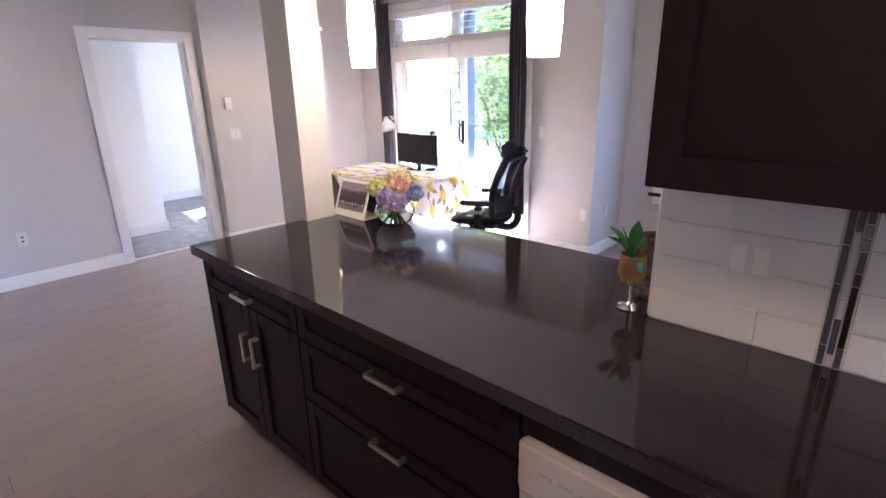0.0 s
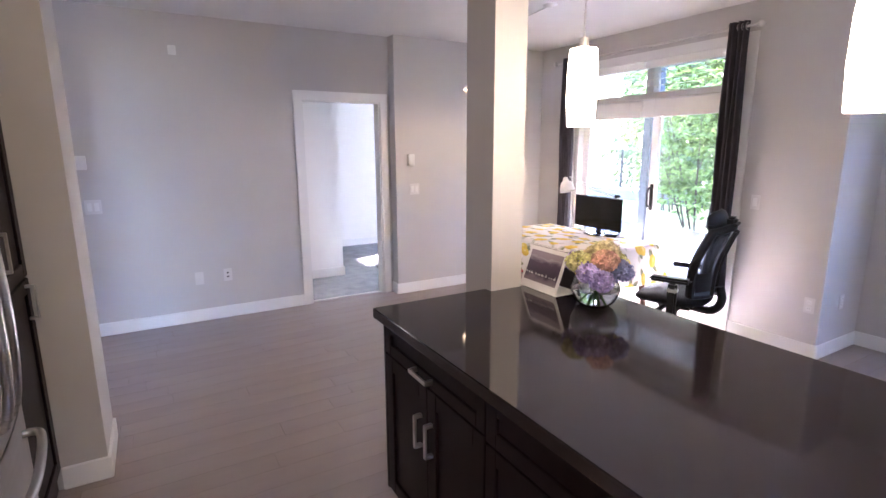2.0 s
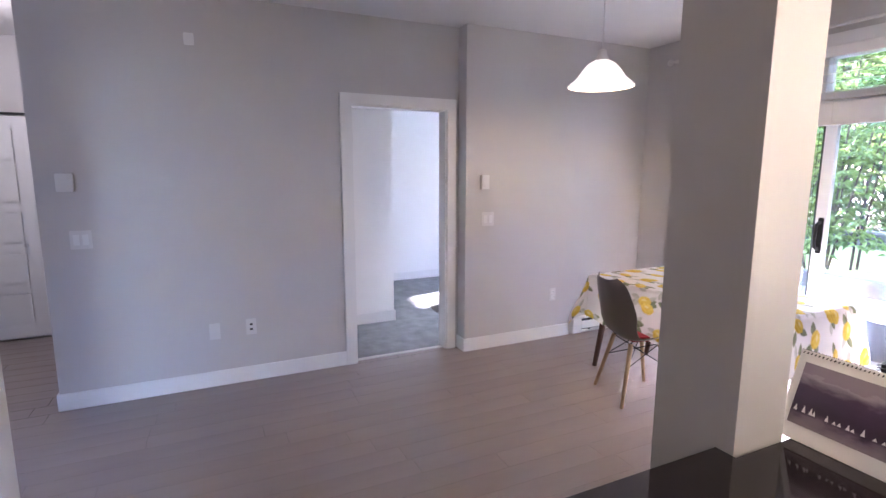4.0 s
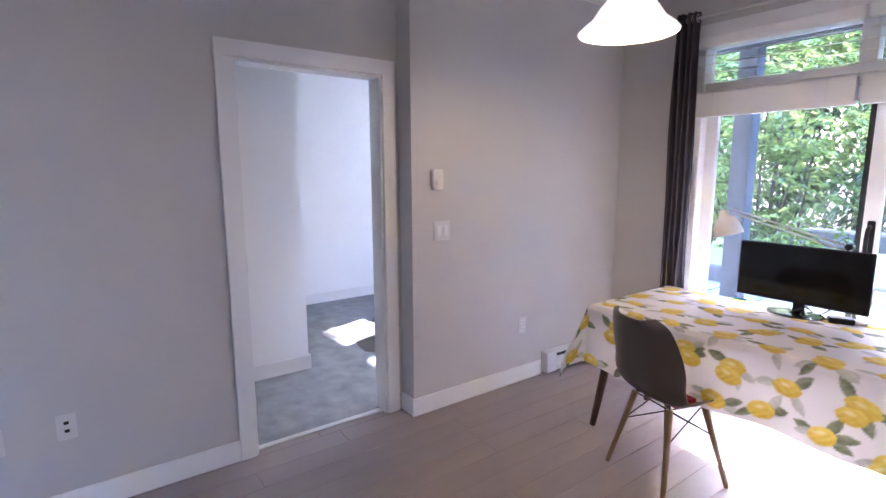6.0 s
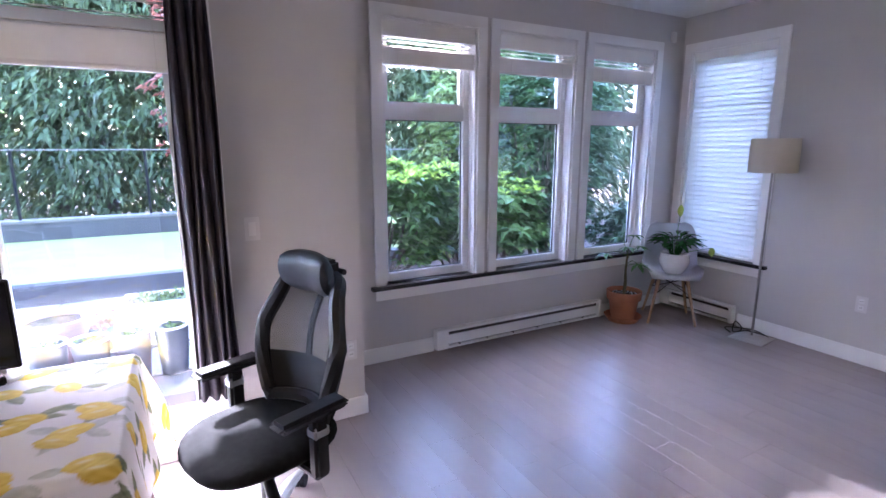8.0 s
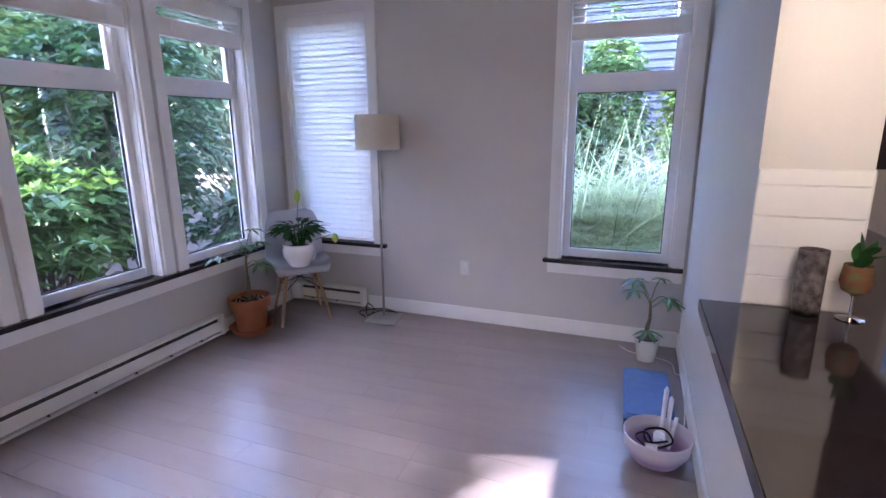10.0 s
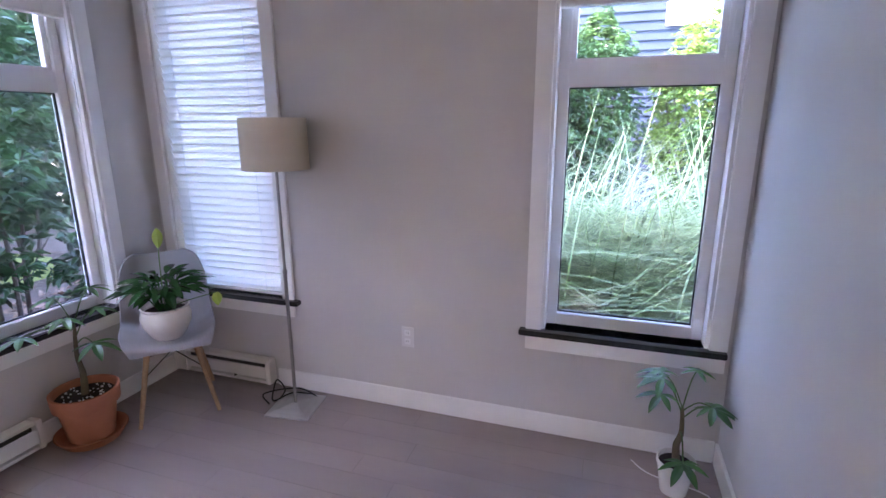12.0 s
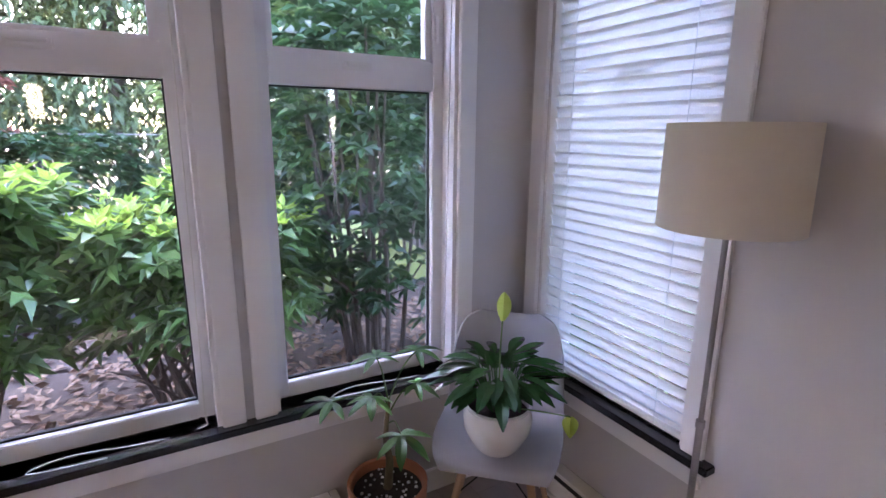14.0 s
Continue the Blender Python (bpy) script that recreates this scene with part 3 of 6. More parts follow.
for z0, z1, zp in ((0.11, 1.02, 0.93), (1.03, 2.19, 1.19)):
    bm = shaker("door", pn, 0.004, 0.481, z0, z1)
    bm.matrix_basis = Matrix.Rotation(math.pi, 4, "Z") @ Matrix.Translation((-0.485, 0.0, 0))
    handle_bar(bm, 0.10 if zp > 1 else 0.4, zp, True, l=0.15)


# things on the counter
VGLASS = clear("clear_vase_glass", (0.97, 0.99, 0.98))
WATER = clear("water", (0.93, 0.96, 0.95), 1.33)
CLEARTHIN = clear("thin_glass", (0.98, 0.98, 0.98), 1.2)
STEMG = leafmat("green_stems", (0.10, 0.20, 0.05), (0.06, 0.13, 0.03))


def petals(name, centre, r, material, parent, seed, n=210, size=0.014, flat=0.8):
    """A flower head: small four-petal florets over a ball."""
    rp = random.Random(seed)
    v, f = [], []
    for i in range(n):
        u, a = rp.uniform(-0.75, 1), rp.uniform(0, 2 * math.pi)
        s = math.sqrt(1 - u * u)
        d = Vector((s * math.cos(a), s * math.sin(a), u * flat))
        p = Vector(centre) + d * r * rp.uniform(0.82, 1.06)
        q = d.to_track_quat("Z", "Y").to_matrix() @ Euler((rp.uniform(-0.5, 0.5), rp.uniform(-0.5, 0.5), rp.uniform(0, 3))).to_matrix()
        for k in range(4):
            c, e = math.cos(k * math.pi / 2), math.sin(k * math.pi / 2)
            b = len(v)
            for lx, ly, lz in ((0, 0, 0), (0.75, -0.45, 0.18), (1.15, 0, 0.1), (0.75, 0.45, 0.18)):
                v.append(p + q @ (Vector((lx * c - ly * e, lx * e + ly * c, lz)) * size))
            f.append((b, b + 1, b + 2, b + 3))
    return raw(name, v, f, material, parent)


def petalmat(name, c1, c2):
    return leafmat(name, c1, c2, 0.6, 25)


PURPLE = petalmat("purple_petals", (0.26, 0.22, 0.44), (0.40, 0.34, 0.56))
LIME = petalmat("lime_petals", (0.48, 0.48, 0.16), (0.60, 0.58, 0.30))
PINK = petalmat("pink_petals", (0.58, 0.33, 0.30), (0.62, 0.42, 0.30))
CREAM = petalmat("cream_petals", (0.66, 0.58, 0.36), (0.55, 0.52, 0.28))
BLUE = petalmat("blue_petals", (0.18, 0.22, 0.40), (0.26, 0.26, 0.46))
va = thing("flower_vase", pose(-1.632, 2.175, 0.916), "round clear glass vase of mixed purple, yellow and pink hydrangeas", "vase")
part("bowl", lathe(B(), [(0.0, 0.0), (0.052, 0.0), (0.078, 0.017), (0.096, 0.055), (0.098, 0.077), (0.084, 0.117), (0.069, 0.142), (0.071, 0.153), (0.068, 0.152), (0.066, 0.14), (0.080, 0.115), (0.093, 0.076), (0.091, 0.056), (0.074, 0.021), (0.05, 0.005), (0.0, 0.005)], 40), VGLASS, va, "clear glass bowl", True)
part("water", lathe(B(), [(0.0, 0.006), (0.049, 0.006), (0.073, 0.022), (0.0895, 0.056), (0.0905, 0.068), (0.0, 0.068)], 32), WATER, va, "", True)
HEADS = [((-0.10, -0.03, 0.185), PURPLE), ((-0.035, -0.085, 0.20), LIME), ((0.03, 0.03, 0.245), CREAM), ((0.085, -0.03, 0.22), PINK), ((0.13, 0.03, 0.175), BLUE), ((0.05, -0.10, 0.165), PURPLE), ((-0.05, 0.06, 0.22), CREAM), ((-0.10, 0.07, 0.18), BLUE), ((0.12, -0.09, 0.145), PURPLE), ((0.04, 0.10, 0.19), LIME)]
for i, (c, m) in enumerate(HEADS):
    petals("flower_head", (c[0] * 0.78, c[1] * 0.78, c[2] * 0.92 - 0.002), 0.050 if i < 5 else 0.045, m, va, 20 + i)
for c, m in HEADS[:8]:
    part("stem", tube(B(), sweep([(c[0] * -0.45, c[1] * -0.45, 0.012), (c[0] * 0.1, c[1] * 0.1, 0.09), (c[0] * 0.55, c[1] * 0.55, 0.145), c], 4), 0.0035, 6), STEMG, va)

# desk calendar
CARD = mat("white_card", (0.74, 0.73, 0.72), rough=0.6)
cal = thing("desk_calendar", pose(-1.918, 2.146, 0.916, 0, 0, -1), "white spiral tent calendar with a photo of misty water", "calendar")
tilt = radians(20)
bm = cube(B(), -0.125, 0.125, -0.0015, 0.0015, 0, 0.205, m=Matrix.Translation((0, -0.035, 0)) @ Matrix.Rotation(-tilt, 4, "X"))
part("front_card", bm, CARD, cal)
bm = cube(B(), -0.125, 0.125, -0.0015, 0.0015, 0, 0.205, m=Matrix.Translation((0, 0.105, 0)) @ Matrix.Rotation(tilt, 4, "X"))
DARKCARD = mat("dark_card", (0.05, 0.04, 0.05), rough=0.6)
part("back_card", bm, DARKCARD, cal)
part("base_card", cube(B(), -0.125, 0.125, -0.035, 0.105, -0.001, 0.001), CARD, cal)


def photo(name):
    m = bpy.data.materials.new(name)
    m.use_nodes = True
    t = m.node_tree
    N, L = t.nodes.new, t.links.new
    b = t.nodes["Principled BSDF"]
    b.inputs["Roughness"].default_value = 0.35
    co, sp, ns, ad, rp = N("ShaderNodeTexCoord"), N("ShaderNodeSeparateXYZ"), N("ShaderNodeTexNoise"), N("ShaderNodeMath"), N("ShaderNodeValToRGB")
    L(co.outputs["Generated"], sp.inputs[0])
    L(co.outputs["Generated"], ns.inputs["Vector"])
    ns.inputs["Scale"].default_value, ns.inputs["Detail"].default_value = 5, 5
    ad.operation = "MULTIPLY_ADD"
    L(ns.outputs["Fac"], ad.inputs[0])
    ad.inputs[1].default_value = 0.35
    L(sp.outputs["Z"], ad.inputs[2])
    L(ad.outputs[0], rp.inputs[0])
    el = rp.color_ramp.elements
    el[0].position, el[0].color = 0.18, (0.22, 0.18, 0.20, 1)
    el[1].position, el[1].color = 1.2, (0.24, 0.20, 0.24, 1)
    for p, c in ((0.32, (0.16, 0.12, 0.16, 1)), (0.42, (0.035, 0.02, 0.045, 1)), (0.8, (0.06, 0.035, 0.075, 1)), (0.98, (0.30, 0.26, 0.30, 1))):
        k = el.new(p)
        k.color = c
    L(rp.outputs[0], b.inputs["Base Color"])
    return m


fm = Matrix.Translation((0, -0.035, 0)) @ Matrix.Rotation(-tilt, 4, "X")
pic = part("photo", cube(B(), -0.108, 0.108, -0.0032, -0.0016, 0.035, 0.178, m=fm), photo("misty_lake_photo"), cal, "photo of pale sails on misty purple water")
rs = random.Random(5)
bm = B()
for i in range(14):
    x, hgt = -0.1 + 0.2 * i / 13 + rs.uniform(-0.006, 0.006), rs.uniform(0.006, 0.018)
    vs = [bm.verts.new(fm @ Vector(q)) for q in ((x - 0.004, -0.0036, 0.066), (x + 0.004, -0.0036, 0.066), (x, -0.0036, 0.066 + hgt))]
    bm.faces.new(vs)
part("sails", bm, CARD, cal)
bm = B()
for i in range(30):
    x = -0.118 + 0.236 * i / 29
    rod(bm, fm @ Vector((x, -0.005, 0.197)), fm @ Vector((x, 0.006, 0.206)), 0.0014, n=6)
part("spiral_binding", bm, BLACK, cal, "black spiral wire binding")

# wine glass with a leafy sprig, patterned tumbler behind
GL = mat("painted_fruit", (0.16, 0.17, 0.06), (0.24, 0.07, 0.045), rough=0.15, scale=28)
wg = thing("wine_glass", pose(-0.374, 1.957, 0.916), "painted wine glass of coloured pebbles with a leafy sprig", "wine glass")
part("foot", lathe(B(), [(0.0, 0.0), (0.036, 0.0), (0.036, 0.002), (0.006, 0.006), (0.0045, 0.012), (0.0045, 0.065), (0.008, 0.073)], 28), VGLASS, wg, "clear glass foot and stem", True)
part("cup", lathe(B(), [(0.006, 0.072), (0.033, 0.088), (0.042, 0.115), (0.036, 0.165), (0.034, 0.165), (0.040, 0.115), (0.031, 0.09), (0.0, 0.076)], 28), GL, wg, "cup painted in green, red and amber", True)
TEAL = mat("teal_paint", (0.05, 0.42, 0.42), rough=0.3)
part("teal_patch", cube(B(), 0.016, 0.034, -0.030, -0.012, 0.12, 0.155, 0.005), TEAL, wg)


def leaf_blade(bm, base, tip, width, droop=0.0, up=(0, 0, 1), n=5, fold=0.25):
    """One leaf: a pointed, slightly folded blade."""
    a, b = Vector(base), Vector(tip)
    d = b - a
    side = d.cross(Vector(up))
    side = side.normalized() if side.length > 1e-6 else Vector((1, 0, 0))
    nrm = side.cross(d).normalized()
    rows = []
    for i in range(n + 1):
        t = i / n
        w = width * 0.5 * math.sin(math.pi * min(1, t * 0.93 + 0.05)) ** 0.8
        c = a + d * t - Vector((0, 0, droop * t * t))
        rows.append([bm.verts.new(c - side * w + nrm * w * fold), bm.verts.new(c), bm.verts.new(c + side * w + nrm * w * fold)])
    for p, q in zip(rows, rows[1:]):
        bm.faces.new((p[0], p[1], q[1], q[0])), bm.faces.new((p[1], p[2], q[2], q[1]))


LEAF = leafmat("house_plant_leaf", (0.045, 0.13, 0.03), (0.08, 0.20, 0.045), 0.35, 12)
DLEAF = leafmat("dark_glossy_leaf", (0.018, 0.065, 0.018), (0.03, 0.10, 0.028), 0.25, 12)
for p, q in (((0, 0, 0.15), (-0.035, -0.02, 0.245)), ((0, 0, 0.15), (-0.05, 0.0, 0.205)), ((0, 0, 0.16), (0.0, 0.01, 0.26)), ((0, 0, 0.16), (0.03, 0.0, 0.225)), ((-0.02, 0, 0.19), (-0.075, -0.01, 0.235)), ((-0.02, 0, 0.18), (-0.07, -0.03, 0.21))):
    bm = tube(B(), [(0, 0, 0.12), p], 0.0012, 5)
    leaf_blade(bm, p, q, 0.044)
    part("leaf", bm, DLEAF, wg, "dark green leaf of the sprig")
TUMB = mat("dark_patterned_glass", (0.025, 0.02, 0.022), (0.20, 0.17, 0.16), rough=0.12, scale=34)
tb = thing("tumbler", pose(-0.362, 2.066, 0.916), "tall dark patterned glass tumbler beside the wall end", "tumbler")
part("glass_wall", lathe(B(), [(0.0, 0.002), (0.036, 0.002), (0.038, 0.02), (0.039, 0.20), (0.036, 0.20), (0.035, 0.022), (0.0, 0.02)], 32), TUMB, tb, "", True)
part("glass_base", lathe(B(), [(0.0, 0.0), (0.037, 0.0), (0.0385, 0.006), (0.0385, 0.018), (0.0, 0.0185)], 32), VGLASS, tb, "", True)


# ---- pendants ----
PGLOW = glow("lit_white_glass", (1.0, 0.80, 0.50), 0.80)


def pendant(x, y):
    p = thing("pendant_lamp", pose(x, y, 1.628), "lit white glass cylinder pendant on a thin rod", "pendant lamp", "pendants over the counter")
    part("shade", lathe(B(), [(0.047, 0.0), (0.053, 0.10), (0.052, 0.20), (0.047, 0.262), (0.020, 0.268), (0.0, 0.268), (0.0, 0.262), (0.018, 0.262), (0.043, 0.256), (0.048, 0.20), (0.049, 0.10), (0.043, 0.0)], 36), PGLOW, p, "glowing opal glass cylinder", True)
    bm = rod(B(), (0, 0, 0.266), (0, 0, 0.30), 0.016)
    rod(bm, (0, 0, 0.30), (0, 0, 0.99), 0.004, n=8)
    part("stem", bm, CHROME, p, "thin nickel rod", True)
    part("canopy", lathe(B(), [(0.0, 0.975), (0.03, 0.978), (0.06, 0.992), (0.06, 0.9995), (0.0, 0.9995)], 28), CHROME, p, "", True)


for q in (PEND1, PEND2):
    pendant(*q)


# ---- small fixtures on the walls ----
PLATE = mat("off_white_plate", (0.66, 0.65, 0.64), rough=0.4)


def plate(name, m, label, category, w=0.07, h=0.115, kind="outlet"):
    """A wall plate; local -y looks into the room."""
    p = thing(name, m, label, category)
    part("plate", cube(B(), -w / 2, w / 2, -0.006, 0.0, -h / 2, h / 2, 0.002), PLATE, p)
    if kind == "outlet":
        for s in (-1, 1):
            r = part("receptacle", cube(B(), -0.017, 0.017, -0.0085, -0.005, s * 0.024 - 0.017, s * 0.024 + 0.017, 0.004), WHITEPL, p)
            for e in (-1, 1):
                part("slot", cube(B(), e * 0.006 - 0.001, e * 0.006 + 0.001, -0.009, -0.0084, s * 0.024 - 0.004, s * 0.024 + 0.006), BLACK, r)
    elif kind == "switch":
        part("rocker", cube(B(), -0.017, 0.017, -0.011, -0.005, -0.033, 0.033, 0.002), WHITEPL, p)
    elif kind == "double":
        for s in (-1, 1):
            part("rocker", cube(B(), s * 0.024 - 0.016, s * 0.024 + 0.016, -0.011, -0.005, -0.033, 0.033, 0.002), WHITEPL, p)
    elif kind == "jack":
        for s in (-1, 1):
            part("jack", cube(B(), -0.009, 0.009, -0.0085, -0.005, s * 0.018 - 0.007, s * 0.018 + 0.007, 0.001), BLACK, p)
    return p


WEST = 90     # faces +x
plate("wall_jack", pose(XW, 1.17, 0.405, 0, 0, WEST), "white phone jack plate with two black sockets", "wall jack", kind="jack")
plate("blank_plate", pose(XW, 0.93, 0.40, 0, 0, WEST), "plain white blank wall plate low on the wall", "wall plate", kind="")
plate("light_switch", pose(XW, 0.215, 1.09, 0, 0, WEST), "white two gang light switch on grey wall", "light switch", w=0.115, kind="double")
plate("light_switch", pose(XJ, 3.045, 1.12, 0, 0, WEST), "white two gang light switch below the thermostat", "light switch", w=0.115, kind="double")
plate("outlet", pose(XJ, 3.735, 0.405, 0, 0, WEST), "white wall outlet above the baseboard heater", "outlet")
plate("light_switch", pose(-2.42, YS, 1.12), "white light switch beside the dark curtain", "light switch", kind="switch")
plate("outlet", pose(XE, 3.763, 0.425, 0, 0, -90), "white wall outlet between the two windows", "outlet")
plate("outlet", pose(XS, 5.05, 0.40, 0, 0, 90), "white wall outlet beside the corner", "outlet")
plate("outlet", pose(-1.95, YS, 0.40, 0, 0, 0), "white wall outlet near the wall corner", "outlet")
plate("light_switch", pose(-0.083, 1.9295, 1.137), "white two gang light switch on white tiles", "light switch", w=0.115, kind="double")

th = thing("thermostat", pose(XJ, 3.005, 1.425, 0, 0, 90), "white wall thermostat with a round dial", "thermostat")
part("case", cube(B(), -0.036, 0.036, -0.03, 0, -0.058, 0.058, 0.004), WHITEPL, th)
part("dial", rod(B(), (0.0, -0.03, -0.02), (0.0, -0.036, -0.02), 0.02, n=28), WHITEPL, th, "", True)
th = thing("thermostat", pose(XW, 0.165, 1.443, 0, 0, 90), "square white wall thermostat with round dial", "thermostat")
part("case", cube(B(), -0.045, 0.045, -0.025, 0, -0.055, 0.055, 0.004), WHITEPL, th)
part("dial", rod(B(), (0.0, -0.025, 0.015), (0.0, -0.031, 0.015), 0.028, n=28), WHITEPL, th, "", True)
sp = thing("sprinkler_head", pose(XW, 0.898, 2.354, 0, 0, 90), "small white sidewall sprinkler on the grey wall", "sprinkler")
part("cover", cube(B(), -0.03, 0.03, -0.012, 0, -0.045, 0.03, 0.004), WHITEPL, sp)
part("head", rod(B(), (0, -0.012, 0.0), (0, -0.045, 0.0), 0.014, 0.02), WHITEPL, sp, "", True)
sn = thing("motion_sensor", pose(1.27, YN, 2.455), "small white sensor high on the wall", "sensor")
part("case", cube(B(), -0.026, 0.026, -0.035, 0, -0.045, 0.045, 0.008), WHITEPL, sn)

SLOT = mat("heater_slot", (0.05, 0.05, 0.052), rough=0.6)


def heater(m, l, label):
    """A baseboard heater; local -y looks into the room, x runs along it."""
    h = thing("baseboard_heater", m, label, "heater", "baseboard heaters")
    part("end_box", cube(B(), 0, 0.10, -0.068, -0.001, 0.02, 0.172, 0.004), TRIM, h)
    part("end_cap", cube(B(), l - 0.03, l, -0.068, -0.001, 0.02, 0.172, 0.004), TRIM, h)
    part("back", cube(B(), 0.10, l - 0.03, -0.030, -0.001, 0.024, 0.168), SLOT, h)
    part("front_panel", cube(B(), 0.10, l - 0.03, -0.066, -0.058, 0.055, 0.130, 0.003), TRIM, h, "white enamelled front panel")
    bm = cube(B(), 0.10, l - 0.03, -0.064, -0.001, 0.152, 0.170, 0.003)
    cube(bm, 0.10, l - 0.03, -0.060, -0.001, 0.02, 0.036, 0.003)
    part("top_cap", bm, TRIM, h)
    for i in range(int(l / 0.25)):
        part("bracket", cube(B(), 0.2 + i * 0.25, 0.206 + i * 0.25, -0.058, -0.03, 0.036, 0.152), SLOT, h)
    return h


heater(pose(-1.115, YN, 0), 1.66, "long white baseboard heater under the windows")
heater(pose(XE, 5.35, 0, 0, 0, -90), 0.72, "short white baseboard heater under the closed blind")
heater(pose(XJ, 3.935, 0, 0, 0, 90), 0.72, "short white baseboard heater behind the table")

# hall door
hd = thing("door_3", pose(-6.96, -0.40, 0, 0, 0, 90), "white panelled closet door under a dark track", "door", kind="structure")
W = 0.80
part("leaf", cube(B(), -W, 0, -0.03, -0.004, 0.02, 1.97, 0.002), TRIM, hd)
for k in range(5):
    z0 = 0.16 + k * 0.36
    for a, b in ((-W + 0.10, -W / 2 - 0.04), (-W / 2 + 0.04, -0.13)):
        part("panel", cube(B(), a, b, -0.040, -0.029, z0, z0 + 0.27, 0.008), TRIM, hd)
part("knob", rod(B(), (-0.12, -0.03, 0.86), (-0.12, -0.07, 0.86), 0.012, 0.02, 16), CHROME, hd, "small nickel knob", True)
part("track", cube(B(), -W, 0.05, -0.04, 0, 1.985, 2.0), BLACK, hd, "dark closet door track")
skirt(-6.96, -6.946, -0.35, 0.45)


# ---- blinds ----
SLATM = mat("white_blind_slat", (0.80, 0.80, 0.80), rough=0.4)
def translucent(m, k):
    t = m.node_tree
    tr = t.nodes.new("ShaderNodeBsdfTranslucent")
    tr.inputs["Color"].default_value = (0.92, 0.86, 0.78, 1)
    mx = t.nodes.new("ShaderNodeMixShader")
    mx.inputs[0].default_value = k
    t.links.new(t.nodes["Principled BSDF"].outputs[0], mx.inputs[1])
    t.links.new(tr.outputs[0], mx.inputs[2])
    t.links.new(mx.outputs[0], t.nodes["Material Output"].inputs[0])
translucent(SLATM, 0.55)
RAILM = mat("white_blind_rail", (0.86, 0.85, 0.83), rough=0.45)
CORD = mat("white_cord", (0.72, 0.72, 0.70), rough=0.8)


def slat_mesh(w, depth, angle, thick=0.0022):
    bm = B()
    n = 4
    rows = []
    for k in range(n + 1):
        t = k / n - 0.5
        y, z = t * depth, -0.004 * (4 * t * t)
        c, s = math.cos(angle), math.sin(angle)
        rows.append([bm.verts.new((-w, y * c - z * s, y * s + z * c)), bm.verts.new((w, y * c - z * s, y * s + z * c))])
    for a, b in zip(rows, rows[1:]):
        bm.faces.new((a[0], a[1], b[1], b[0]))
    bmesh.ops.solidify(bm, geom=bm.faces[:], thickness=thick)
    me = bpy.data.meshes.new("slat")
    bm.to_mesh(me)
    bm.free()
    me.materials.append(SLATM)
    return me


def blind(m, w, top, stack_top, stack_bottom, open_slats, label, y=0.035, angle=0.0, closed_to=None, rail=0.065):
    b = thing("venetian_blind", m, label, "blind", "white venetian blinds")
    part("headrail", cube(B(), -w, w, y - 0.028, y + 0.028, top - rail, top, 0.003), RAILM, b)
    if closed_to is not None:
        me = slat_mesh(w, 0.05, radians(-69))
        z = top - 0.09
        while z > closed_to + 0.02:
            s = new("slat", me)
            s.parent, s.location = b, (0, y, z)
            z -= 0.043
        part("bottom_rail", cube(B(), -w, w, y - 0.022, y + 0.022, closed_to, closed_to + 0.016, 0.003), RAILM, b)
    else:
        me = slat_mesh(w, 0.05, radians(angle))
        for i in range(open_slats):
            s = new("slat", me)
            s.parent, s.location = b, (0, y, top - rail - (i + 0.75) * (top - rail - stack_top) / open_slats)
        n = int((stack_top - stack_bottom - 0.02) / 0.0065)
        flat = slat_mesh(w, 0.05, 0, 0.0062)
        flat.materials[0] = RAILM
        for i in range(n):
            s = new("slat", flat)
            s.parent, s.location = b, (0, y + 0.0003 * ((i * 7) % 5 - 2), stack_bottom + 0.02 + i * 0.0065)
        # added white block that closes the shaded gaps between the stacked slats
        part("stack_filler", cube(B(), -w + 0.001, w - 0.001, y - 0.0245, y + 0.0245, stack_bottom + 0.017, stack_top - 0.006), RAILM, b)
        part("bottom_rail", cube(B(), -w, w, y - 0.026, y + 0.026, stack_bottom, stack_bottom + 0.016, 0.003), RAILM, b)
    for x in (-w * 0.7, w * 0.7):
        part("cord", rod(B(), (x, y - 0.027, closed_to if closed_to is not None else stack_bottom), (x, y - 0.027, top - 0.06), 0.001, n=6), CORD, b)
    return b


for i, h in enumerate(NWIN):
    blind(pose((h[0] + h[1]) / 2, YN, 0), (h[1] - h[0]) / 2 - 0.018, 2.315, 2.155, 2.045, 2, "white venetian blind raised to a thick stack", rail=0.10)
blind(pose(XE, (GRASSW[0] + GRASSW[1]) / 2, 0, 0, 0, -90), (GRASSW[1] - GRASSW[0]) / 2 - 0.018, 2.315, 2.115, 2.015, 3, "white venetian blind raised to a thick stack", rail=0.08)
blind(pose(XE, (BLINDW[0] + BLINDW[1]) / 2, 0, 0, 0, -90), (BLINDW[1] - BLINDW[0]) / 2 - 0.018, 2.315, 0, 0, 0, "white venetian blind lowered and closed", closed_to=0.569)
SM, SWD = (SLIDE[0] + SLIDE[1]) / 2, (SLIDE[1] - SLIDE[0]) / 2
for s in (-1, 1):
    blind(pose(SM + s * SWD / 2, YS - 0.03, 0), SWD / 2 - 0.012, 2.32, 1.97, 1.818, 5, "white venetian blind over the patio door, half raised", y=-0.005, angle=6)
